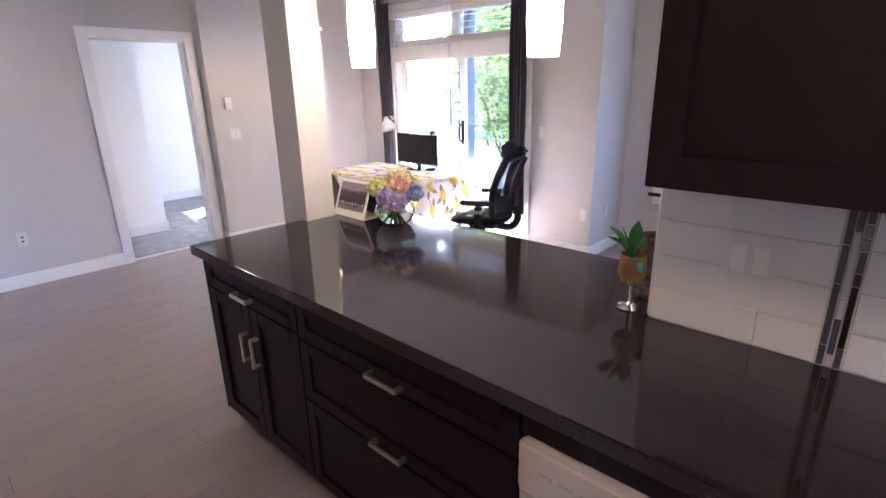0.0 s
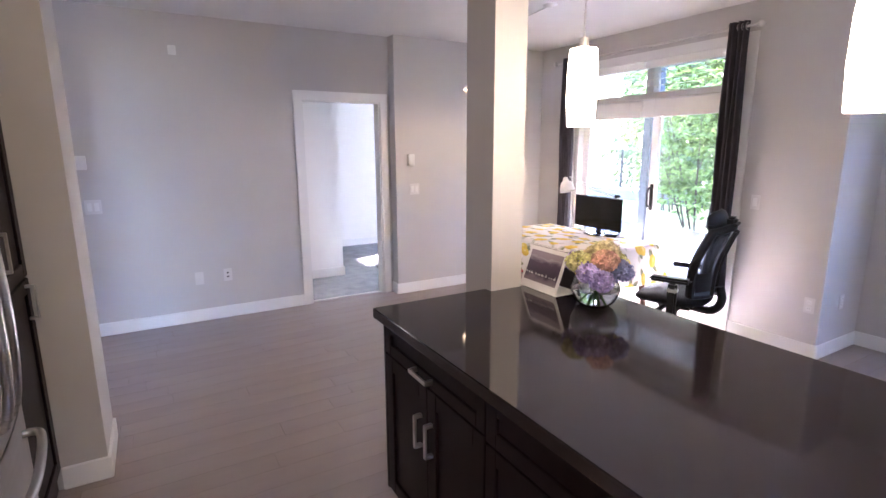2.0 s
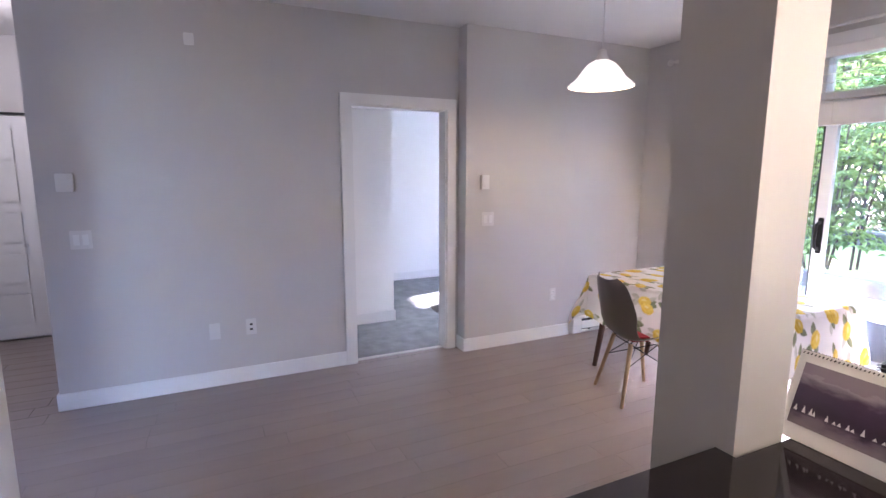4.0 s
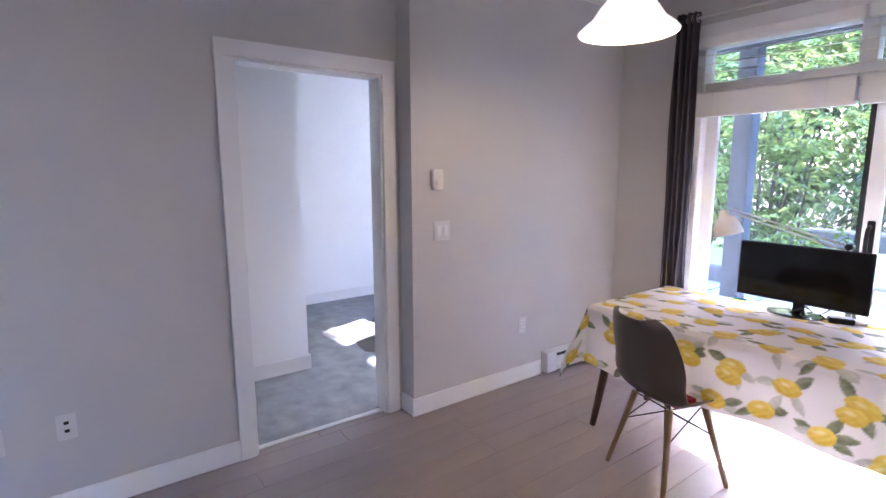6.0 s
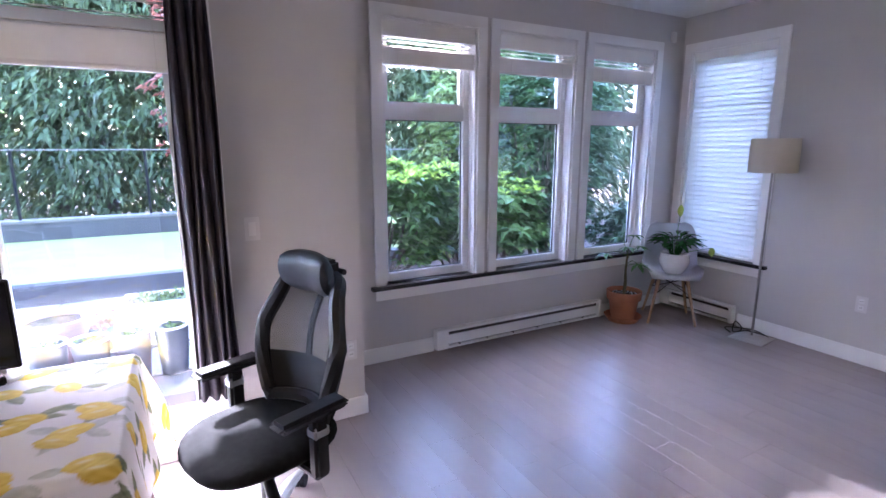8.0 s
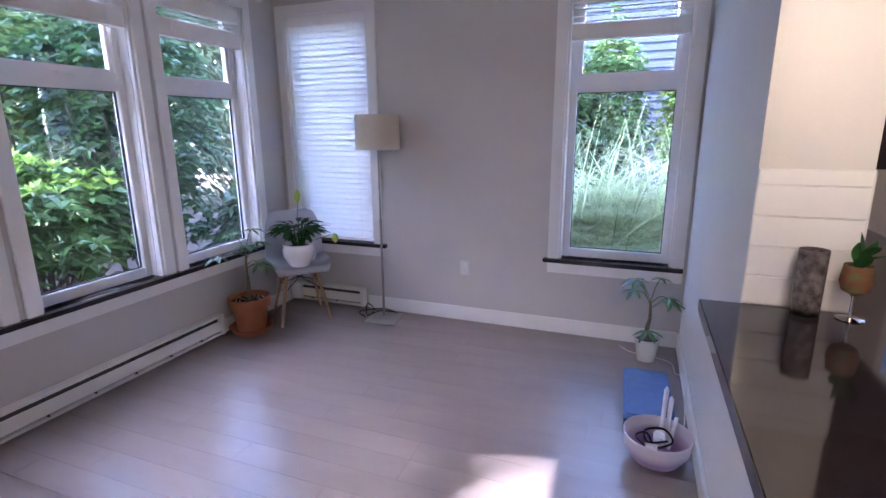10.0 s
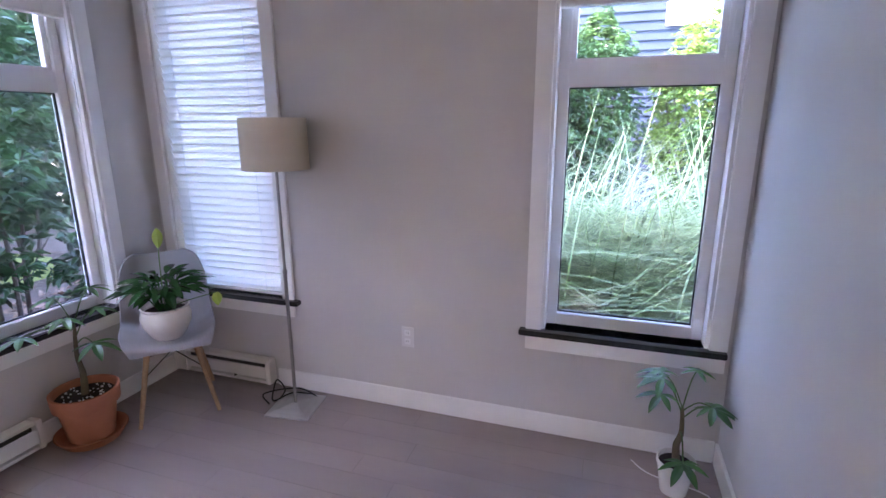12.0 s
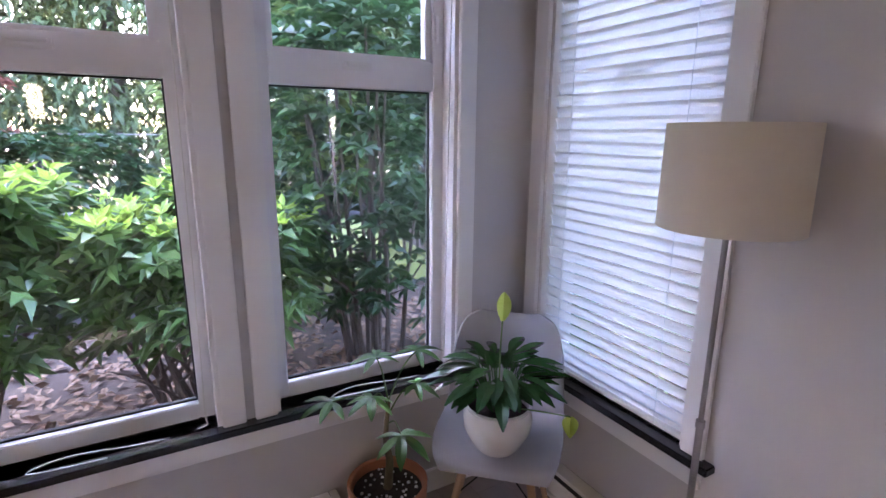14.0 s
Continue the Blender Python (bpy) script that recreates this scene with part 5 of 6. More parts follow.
        z = 0.50 + 0.47 * v
        y = -0.235 - 0.06 * math.sin(v * math.pi * 0.9 + 0.2) * -0.6 - 0.10 * v + 0.09 * u * u
        return Vector((u * wid, y, z))
    loop = [bp(-1 + 2 * i / 10, 0) for i in range(11)] + [bp(1, i / 16) for i in range(1, 16)] + [bp(1 - 2 * i / 12, 1) + Vector((0, 0, 0.03 * math.sin(i / 12 * math.pi))) for i in range(13)] + [bp(-1, 1 - i / 16) for i in range(1, 17)]
    part("back_frame", tube(B(), loop, 0.031, 8), BLACK, c, "black plastic back frame", True)
    v, f = [], []
    for j in range(17):
        for i in range(13):
            v.append(bp(-1 + 2 * i / 12, j / 16))
    for j in range(16):
        for i in range(12):
            a = j * 13 + i
            f.append((a, a + 1, a + 14, a + 13))
    raw("back_mesh", v, f, MESHF, c, True)["label"] = "see-through black mesh"
    v2 = [p + Vector((0, -0.012, 0)) for p in v[:13 * 7]]
    raw("lumbar_pad", v2, [q for q in f if max(q) < 13 * 7], BLACK, c, True)
    for s in (-1, 1):
        part("back_spine", tube(B(), [bp(s * 0.3, t / 8) + Vector((0, -0.035, 0)) for t in range(9)], 0.014), BLACK, c, "", True)
    bm = tube(B(), sweep([(0, -0.06, 0.385), (0, -0.24, 0.37), (0, -0.31, 0.45), (0, -0.29, 0.56)]), [0.03] * 19)
    part("back_arm", bm, BLACK, c, "", True)
    # headrest
    bm = rod(B(), bp(0, 0.95) + Vector((0, -0.04, 0)), (0, -0.315, 1.04), 0.016)
    cube(bm, -0.05, 0.05, -0.355, -0.290, 0.99, 1.07, 0.015)
    rod(bm, (-0.07, -0.355, 1.02), (0.07, -0.355, 1.02), 0.012)
    part("headrest_mount", bm, BLACK, c, "", True)
    bm, rows = B(), []
    for j in range(13):
        t = j / 12 * 2 - 1
        w = (1 - abs(t) ** 4) ** 0.5
        rows.append([bm.verts.new((t * 0.165, -0.255 + 0.05 * t * t + 0.046 * w * math.cos(a), 1.03 + 0.085 * w * math.sin(a) + 0.012 * math.cos(a))) for a in [2 * math.pi * q / 16 for q in range(16)]])
    for a, b in zip(rows, rows[1:]):
        for i in range(16):
            bm.faces.new((a[i], a[(i + 1) % 16], b[(i + 1) % 16], b[i]))
    part("headrest", bm, LEATHER, c, "padded black headrest", True)
    for s in (-1, 1):
        part("arm_post", cube(B(), s * 0.29 - 0.025, s * 0.29 + 0.025, -0.075, -0.015, 0.38, 0.61, 0.012), BLACK, c)
        part("arm_collar", cube(B(), s * 0.29 - 0.027, s * 0.29 + 0.027, -0.077, -0.013, 0.535, 0.575, 0.008), SILVER, c, "silver arm collar")
        part("arm_bracket", cube(B(), min(s * 0.06, s * 0.30), max(s * 0.06, s * 0.30), -0.07, -0.02, 0.372, 0.40, 0.008), BLACK, c)
        bm = cube(B(), s * 0.285 - 0.045, s * 0.285 + 0.045, -0.16, 0.115, 0.612, 0.648, 0.016)
        for q in bm.verts:
            q.co.z -= 0.10 * max(0, q.co.y) ** 1.0 * 0.25
        part("armrest", bm, LEATHER, c, "padded black armrest", True)
    return c


office_chair(pose(-2.53, 4.015, 0, 0, 0, 111))

# ---- floor lamp ----
SHADEC = mat("cream_lamp_shade", (0.72, 0.66, 0.54), (0.69, 0.63, 0.51), rough=0.85, scale=20, bump=0.3, bump_scale=500)
translucent(SHADEC, 0.25)
LAMPNI = mat("dark_satin_nickel", (0.36, 0.35, 0.34), (0.31, 0.30, 0.29), rough=0.32, metal=1.0)
fl = thing("floor_lamp", pose(1.25, 4.372, 0), "slim nickel floor lamp with a cream drum shade, unlit", "floor lamp")
bm = B()
s0, s1 = 0.125, 0.012
lo = [bm.verts.new((x * s0, y * s0, 0.0)) for x, y in ((-1, -1), (1, -1), (1, 1), (-1, 1))]
mid = [bm.verts.new((x * s0, y * s0, 0.008)) for x, y in ((-1, -1), (1, -1), (1, 1), (-1, 1))]
hi = [bm.verts.new((x * s1, y * s1, 0.03)) for x, y in ((-1, -1), (1, -1), (1, 1), (-1, 1))]
for a, b in ((lo, mid), (mid, hi)):
    for i in range(4):
        bm.faces.new((a[i], a[(i + 1) % 4], b[(i + 1) % 4], b[i]))
bm.faces.new(lo[::-1]), bm.faces.new(hi)
bmesh.ops.rotate(bm, matrix=Matrix.Rotation(radians(8), 3, "Z"), verts=bm.verts)
part("base_plate", bm, STEEL, fl, "square brushed metal base")
bm = rod(B(), (0, 0, 0.03), (0, 0, 0.78), 0.0095)
rod(bm, (0, 0, 0.78), (0, 0, 0.80), 0.012), rod(bm, (0, 0, 0.80), (0, 0, 1.36), 0.007)
part("pole", bm, LAMPNI, fl, "", True)
part("shade", lathe(B(), [(0.163, 1.322), (0.160, 1.570), (0.157, 1.570), (0.160, 1.322), (0.163, 1.322)], 48), SHADEC, fl, "cream fabric drum shade", True)
bm = rod(B(), (0, 0, 1.36), (0, 0, 1.46), 0.018)
for a in (0, 2.1, 4.2):
    rod(bm, (0, 0, 1.36), (0.159 * math.cos(a), 0.159 * math.sin(a), 1.36), 0.002, n=6)
part("lamp_holder", bm, LAMPNI, fl)
tagged(part("power_cord", tube(B(), sweep([(1.27, 4.50, 0.006), (1.36, 4.52, 0.02), (1.40, 4.60, 0.05), (1.32, 4.57, 0.03), (1.25, 4.52, 0.008), (1.34, 4.46, 0.02), (1.38, 4.36, 0.007), (1.35, 4.28, 0.006), (1.40, 4.45, 0.02), (1.30, 4.62, 0.01), (1.22, 4.53, 0.006)]), 0.0045, 6), BLACK), "coiled black power cord beside the lamp base", "cord")

# ---- plants ----
TERRA = mat("terracotta", (0.42, 0.16, 0.075), (0.35, 0.125, 0.06), rough=0.75, scale=9, bump=0.15, bump_scale=90)
SOIL = mat("potting_soil", (0.035, 0.025, 0.02), (0.018, 0.013, 0.010), rough=1, scale=40, bump=1.0, bump_scale=70)
CERAMIC = mat("white_ceramic", (0.72, 0.70, 0.67), (0.68, 0.66, 0.62), rough=0.22, scale=20, bump=0.1, bump_scale=40)
BARK = mat("green_brown_bark", (0.14, 0.12, 0.06), (0.10, 0.075, 0.04), rough=0.8, scale=20, bump=0.3)


def perlite(parent, c, r, z, seed, n=46):
    bm, rp = B(), random.Random(seed)
    for i in range(n):
        a, d = rp.uniform(0, 6.28), r * math.sqrt(rp.random())
        bmesh.ops.create_icosphere(bm, subdivisions=1, radius=rp.uniform(0.003, 0.007), matrix=Matrix.Translation((c[0] + d * math.cos(a), c[1] + d * math.sin(a), z)))
    tagged(part("perlite", bm, WHITEPL, parent, "white perlite grains"), kind="stuff")


def palmate(bm, at, az, size, rp, n=6, droop=0.5):
    """A hand-shaped leaf: blades spread round the end of a stalk."""
    for k in range(n):
        a = az + (k - (n - 1) / 2) * (5.2 / n)
        l = size * (1 - 0.12 * abs(k - (n - 1) / 2))
        tip = Vector(at) + Vector((math.cos(a) * l, math.sin(a) * l, rp.uniform(-0.15, 0.1) * l))
        leaf_blade(bm, at, tip, l * 0.34, droop * l * 0.6)


def money_tree(name, m, label, height, pot, size, seed, stalks):
    p = thing(name, m, label, "potted plant", "potted plants")
    rp = random.Random(seed)
    if pot == "terra":
        part("pot", lathe(B(), [(0.0, 0.022), (0.10, 0.022), (0.128, 0.20), (0.145, 0.20), (0.150, 0.272), (0.142, 0.276), (0.134, 0.27), (0.128, 0.23), (0.0, 0.225)], 44), TERRA, p, "terracotta pot with a thick rim", True)
        part("saucer", lathe(B(), [(0.0, 0.0), (0.125, 0.0), (0.160, 0.05), (0.155, 0.053), (0.120, 0.012), (0.0, 0.012)], 44), TERRA, p, "terracotta saucer", True)
        part("soil", lathe(B(), [(0.129, 0.236), (0.06, 0.242), (0.0, 0.245)], 32), SOIL, p, "", True)
        perlite(p, (0, 0), 0.115, 0.242, seed)
        z0 = 0.24
    else:
        part("pot", lathe(B(), [(0.0, 0.0), (0.055, 0.0), (0.075, 0.135), (0.079, 0.135), (0.079, 0.15), (0.073, 0.15), (0.070, 0.13), (0.0, 0.128)], 36), CERAMIC, p, "plain white pot", True)
        part("soil", lathe(B(), [(0.071, 0.131), (0.0, 0.136)], 28), SOIL, p, "", True)
        z0 = 0.13
    part("trunk", tube(B(), sweep([(0, 0, z0), (0.012, 0.006, z0 + height * 0.3), (-0.006, -0.004, z0 + height * 0.6), (0.01, 0.0, z0 + height)]), [0.018 - 0.011 * i / 18 for i in range(19)], 10), BARK, p, "", True)
    for az, l, zt, dz in stalks:
        top = Vector((0.008, 0, z0 + height * zt))
        end = top + Vector((math.cos(az) * l, math.sin(az) * l, dz))
        part("stalk", tube(B(), sweep([top, top.lerp(end, 0.5) + Vector((0, 0, 0.03)), end], 4), 0.003, 6), STEMG, p)
        bm = B()
        palmate(bm, end, az, size * rp.uniform(0.85, 1.15), rp)
        part("leaf", bm, LEAF, p)
    return p


money_tree("potted_tree", pose(0.69, 5.19, 0), "small green money tree in a terracotta pot with saucer", 0.36, "terra", 0.115, 3,
           [(-2.4, 0.13, 0.95, 0.10), (2.7, 0.20, 0.95, 0.02), (0.4, 0.16, 1.0, 0.14), (-0.5, 0.10, 0.85, 0.12), (1.6, 0.10, 1.0, 0.13), (-1.6, 0.12, 0.75, 0.02)])
money_tree("potted_tree", pose(1.185, 2.435, 0), "small green money tree in a plain white pot", 0.26, "white", 0.105, 9,
           [(2.2, 0.12, 0.95, 0.10), (-0.5, 0.11, 1.0, 0.13), (3.1, 0.20, 0.6, -0.02), (0.9, 0.11, 1.0, 0.12), (-2.0, 0.11, 0.95, 0.06), (1.6, 0.09, 0.9, 0.15), (-1.2, 0.13, 0.8, 0.04)])

pl = thing("potted_plant", pose(1.02, 4.965, 0.437), "dark green peace lily in a white ceramic bowl pot", "potted plant", "potted plants")
part("pot", lathe(B(), [(0.0, 0.0), (0.062, 0.0), (0.088, 0.03), (0.118, 0.09), (0.122, 0.13), (0.112, 0.168), (0.118, 0.18), (0.110, 0.184), (0.103, 0.168), (0.108, 0.15), (0.0, 0.148)], 44), CERAMIC, pl, "white glazed ceramic bowl pot", True)
part("soil", lathe(B(), [(0.107, 0.152), (0.0, 0.158)], 28), SOIL, pl, "", True)
rp = random.Random(12)
for i in range(72):
    a, l = rp.uniform(0, 6.28), rp.uniform(0.07, 0.20)
    hgt = rp.uniform(0.07, 0.17) * (1.25 - l * 2)
    base = Vector((math.cos(a) * 0.03, math.sin(a) * 0.03, 0.155))
    mid = base + Vector((math.cos(a) * l * 0.45, math.sin(a) * l * 0.45, 0.05 + hgt * 0.8))
    tip = mid + Vector((math.cos(a) * (0.10 + l * 0.25), math.sin(a) * (0.10 + l * 0.25), 0.012 + rp.uniform(-0.03, 0.03)))
    bm = tube(B(), [base, base.lerp(mid, 0.5) + Vector((0, 0, 0.012)), mid], 0.0022, 5)
    leaf_blade(bm, mid, tip, rp.uniform(0.035, 0.055), 0.03)
    part("leaf", bm, DLEAF, pl)
SPATHE = leafmat("pale_green_spathe", (0.42, 0.55, 0.08), (0.50, 0.62, 0.14), 0.45, 20)
for base, tip, sz in (((0, 0, 0.16), (-0.02, -0.035, 0.50), 0.10), ((0, 0, 0.16), (0.05, -0.30, 0.27), 0.075)):
    bm = tube(B(), sweep([base, ((base[0] + tip[0]) * 0.45, (base[1] + tip[1]) * 0.45, max(base[2], tip[2]) * 0.8), tip], 5), 0.0028, 6)
    part("flower_stalk", bm, STEMG, pl)
    bm = B()
    leaf_blade(bm, tip, Vector(tip) + Vector((0.004, 0.0, sz if tip[2] > 0.3 else -sz)), 0.05, 0, (0.7, 0.7, 0), 6, 0.7)
    part("spathe", bm, SPATHE, pl, "pale green flower spathe")

# ---- things on the living room floor ----
MATB = mat("blue_foam_mat", (0.10, 0.19, 0.42), (0.12, 0.22, 0.47), rough=0.8, scale=18, bump=0.3, bump_scale=260)
ym = thing("exercise_mat", pose(0.60, 2.435, 0, 0, 0, 2), "blue foam exercise mat folded on the floor", "mat")
for k in range(3):
    part("fold", cube(B(), -0.29 + 0.006 * k, 0.27 - 0.004 * k, -0.12, 0.12, 0.002 + k * 0.028, 0.028 + k * 0.028, 0.011), MATB, ym)
part("rolled_edge", rod(B(), (-0.29, -0.12, 0.03), (-0.29, 0.12, 0.03), 0.03, n=24), BLACK, ym, "dark rolled end of the mat", True)


def bowlmat():
    m = mat("lilac_bowl_glaze", (0.62, 0.58, 0.60), rough=0.3)
    t = m.node_tree
    b = t.nodes["Principled BSDF"]
    co, sp, rp_ = t.nodes.new("ShaderNodeTexCoord"), t.nodes.new("ShaderNodeSeparateXYZ"), t.nodes.new("ShaderNodeValToRGB")
    t.links.new(co.outputs["Object"], sp.inputs[0])
    mr = t.nodes.new("ShaderNodeMapRange")
    mr.inputs["From Max"].default_value = 0.15
    t.links.new(sp.outputs["Z"], mr.inputs["Value"])
    t.links.new(mr.outputs[0], rp_.inputs[0])
    e = rp_.color_ramp.elements
    e[0].position, e[0].color, e[1].position, e[1].color = 0.35, (0.34, 0.20, 0.42, 1), 0.7, (0.66, 0.60, 0.64, 1)
    t.links.new(rp_.outputs[0], b.inputs["Base Color"])
    return m


bw = thing("bowl", pose(0.095, 2.40, 0), "large lilac bowl fading to white, full of cables", "bowl")
part("bowl_wall", lathe(B(), [(0.0, 0.0), (0.065, 0.0), (0.10, 0.02), (0.138, 0.08), (0.146, 0.145), (0.141, 0.146), (0.132, 0.082), (0.095, 0.026), (0.0, 0.012)], 44), bowlmat(), bw, "", True)
bm = tube(B(), sweep([(0.02, 0.0, 0.03), (0.07, 0.04, 0.09), (0.0, 0.09, 0.11), (-0.06, 0.03, 0.10), (-0.02, -0.06, 0.12), (0.07, -0.03, 0.125), (0.03, 0.05, 0.13), (-0.05, 0.04, 0.12), (-0.03, -0.04, 0.13)], 6), 0.005, 7)
part("cable", bm, BLACK, bw)
bm = cube(B(), -0.02, 0.06, -0.03, 0.015, 0.08, 0.125, 0.008)
cube(bm, -0.075, -0.035, 0.0, 0.05, 0.07, 0.12, 0.008)
part("charger", bm, WHITEPL, bw, "white plug-in chargers")
bm = rod(B(), (0.04, -0.05, 0.05), (0.06, -0.075, 0.20), 0.010, 0.008)
part("tool_handle", bm, WHITEPL, bw, "", True)
tagged(part("charger_cable", tube(B(), sweep([(0.20, 2.36, 0.12), (0.27, 2.30, 0.06), (0.40, 2.262, 0.05), (0.75, 2.252, 0.10), (1.0, 2.27, 0.02), (1.18, 2.30, 0.006), (1.25, 2.52, 0.006), (1.33, 2.60, 0.006)]), 0.003, 6), WHITEPL), "thin white charger cable along the baseboard", "cable")
rug = tagged(part("hide_rug", lathe(B(), [(0.0, 0.0045), (0.55, 0.0045), (0.56, 0.008), (0.5, 0.012), (0.0, 0.012)], 30), mat("brown_hide", (0.11, 0.10, 0.09), (0.07, 0.062, 0.055), rough=0.9, scale=5, bump=0.6, bump_scale=200)), "brown hide rug on the grey bedroom carpet", "rug")
rug.location = (-6.45, 3.62, 0)
for v in rug.data.vertices:
    a = math.atan2(v.co.y, v.co.x)
    k = 1 + 0.18 * math.sin(5 * a) + 0.1 * math.sin(3 * a + 1)
    v.co.x, v.co.y = v.co.x * k, v.co.y * k


for x, y, lean_x, h in ((0.16, 2.36, 0.03, 0.27), (0.19, 2.38, 0.045, 0.29)):
    bm = rod(B(), (x, y, 0.06), (x + lean_x, y - 0.01, h), 0.009, 0.011, 12)
    cube(bm, x + lean_x - 0.012, x + lean_x + 0.012, y - 0.016, y - 0.004, h - 0.05, h + 0.012, 0.004)
    tagged(part("plastic_handle", bm, WHITEPL), "white plastic handle standing up in the lilac bowl", "handle", "handles in the bowl")


# ---- outdoors ----
MULCH = mat("leaf_litter_mulch", (0.055, 0.038, 0.028), (0.13, 0.085, 0.06), rough=0.95, scale=9, bump=1.0, bump_scale=30)
LAWN = mat("lawn", (0.25, 0.27, 0.075), (0.31, 0.33, 0.11), rough=0.9, scale=2.5, bump=0.8, bump_scale=90)
PAVE = mat("pale_patio_stone", (0.25, 0.24, 0.225), (0.20, 0.19, 0.175), rough=0.85, scale=3, bump=0.3, bump_scale=60)
CONC = mat("grey_concrete", (0.24, 0.22, 0.19), (0.19, 0.175, 0.155), rough=0.85, scale=3, bump=0.2, bump_scale=40)
POSTM = mat("blue_grey_painted_wood", (0.09, 0.105, 0.12), (0.075, 0.088, 0.10), rough=0.6, scale=5, bump=0.1, bump_scale=60)
GZ = -0.16
# the concrete again, darkened to paint in the shade on faces towards the house
KERBM = mat("shaded_concrete", (0.105, 0.10, 0.10), (0.085, 0.08, 0.08), rough=0.85, scale=3, bump=0.2, bump_scale=40)
POSTX, POSTY = -4.91, 6.65
tagged(part("ground", cube(B(), -400, 400, -400, 400, GZ - 0.3, GZ), MULCH), "dark mulch and leaf litter ground", "ground", kind="structure")
tagged(part("lawn", cube(B(), -18, 3.0, 8.80, 12.2, GZ, GZ + 0.22), LAWN), "bright mown lawn beyond the patio", "lawn", kind="structure")
patio = tagged(part("pavement_patio", cube(B(), -9, -1.9, YS + TH, 8.62, GZ, GZ + 0.03), CONC), "pale stone slab patio", "patio", kind="structure")
tagged(part("kerb", cube(B(), -18, 0.5, 8.62, 8.80, GZ, GZ + 0.26, 0.01), KERBM), "grey concrete kerb round the lawn", "kerb", kind="structure")
for i in range(11):
    for j in range(6):
        raw("slab", [(-9 + i * 0.64 + g * 0.006 + (0.628 if g else 0) * 0 + x, 4.9 + j * 0.63 + y, GZ + z) for g, x, y, z in ((0, 0.008, 0.008, 0.03), (0, 0.63, 0.008, 0.03), (0, 0.63, 0.62, 0.03), (0, 0.008, 0.62, 0.03), (0, 0.014, 0.014, 0.045), (0, 0.624, 0.014, 0.045), (0, 0.624, 0.614, 0.045), (0, 0.014, 0.614, 0.045))],
            [(4, 5, 6, 7), (0, 1, 5, 4), (1, 2, 6, 5), (2, 3, 7, 6), (3, 0, 4, 7)], PAVE, patio)
fw = thing("garden_wall", pose(0, 12.2, GZ), "low concrete wall coloured as in shade, topped with a glass railing", "garden wall")
part("wall_body", cube(B(), -18, 4, 0, 0.25, 0, 0.50, 0.01), KERBM, fw)
part("coping", cube(B(), -18, 4, -0.02, 0.27, 0.501, 0.545, 0.008), CONC, fw, "pale concrete coping")
part("top_rail", cube(B(), -18, 4, 0.11, 0.13, 1.632, 1.652), CONC, fw, "thin pale top rail")
for i in range(12):
    part("rail_post", cube(B(), -17.5 + i * 1.8, -17.46 + i * 1.8, 0.10, 0.14, 0.545, 1.632), BLACK, fw)
po = thing("patio_post", pose(POSTX, POSTY, GZ), "blue grey painted wooden porch post", "post")
part("shaft", cube(B(), -0.085, 0.085, -0.085, 0.085, 0.0, 3.2, 0.006), POSTM, po)
part("cap_board", cube(B(), -0.11, 0.11, -0.11, 0.11, 0.03, 0.24, 0.006), POSTM, po)
bmz = thing("porch_beam", pose(POSTX, POSTY, 2.62), "blue grey painted porch beam on the post", "beam")
part("board", cube(B(), -0.4, 2.9, -0.075, 0.075, 0, 0.22, 0.006), POSTM, bmz)
SOFFIT = mat("painted_soffit", (0.40, 0.42, 0.44), rough=0.7, scale=3)
pr = thing("porch_roof", pose(POSTX, 0, 2.84), "flat painted porch roof over the patio", "porch roof")
part("deck", cube(B(), -0.45, 2.95, YS + TH, POSTY + 0.12, 0.0, 0.18), SOFFIT, pr)
# unseen slab added beside the roof to cut the sun into the bedroom
part("sun_block_slab", cube(B(), -3.4, -0.46, YS + TH, 6.45, -0.16, 0.02), SOFFIT, pr)


def foliage(name, pts, dirs, length, width, material, parent=None, seed=0, droop=0.25):
    """Many separate leaves: each a folded pointed blade of two halves."""
    r = np.random.RandomState(seed)
    n = len(pts)
    d = dirs / (np.linalg.norm(dirs, axis=1, keepdims=True) + 1e-9)
    up = r.normal(size=(n, 3)) * 0.5 + np.array([0, 0, 1.0])
    side = np.cross(d, up)
    side /= np.linalg.norm(side, axis=1, keepdims=True) + 1e-9
    nrm = np.cross(side, d)
    L = (length * r.uniform(0.65, 1.25, n))[:, None]
    W = (width * r.uniform(0.75, 1.2, n))[:, None] * 0.5
    tip = pts + d * L - np.array([0, 0, 1.0]) * L * droop
    mid = pts + d * L * 0.5
    verts = np.stack([pts, mid - side * W + nrm * W * 0.3, tip, mid + side * W + nrm * W * 0.3], 1).reshape(-1, 3)
    k = np.arange(n)[:, None] * 4
    faces = (k + np.array([[0, 1, 2, 3]])).tolist()
    return raw(name, verts.tolist(), faces, material, parent)


def rosettes(r, pts, out, per):
    """Leaves set in whorls: per leaves round each point, leaning along out."""
    p = np.repeat(pts, per, 0)
    o = np.repeat(out, per, 0)
    a = np.tile(np.arange(per) * 2 * np.pi / per, len(pts)) + np.repeat(r.uniform(0, 6.28, len(pts)), per)
    t = np.stack([np.cos(a), np.sin(a), np.zeros_like(a)], 1)
    t = t - o * (t * o).sum(1, keepdims=True) * 0.6
    return p, t + o * 0.35 + r.normal(size=t.shape) * 0.15


RHODO = leafmat("rhododendron_leaf", (0.055, 0.12, 0.030), (0.12, 0.21, 0.055), 0.32, 1.5)
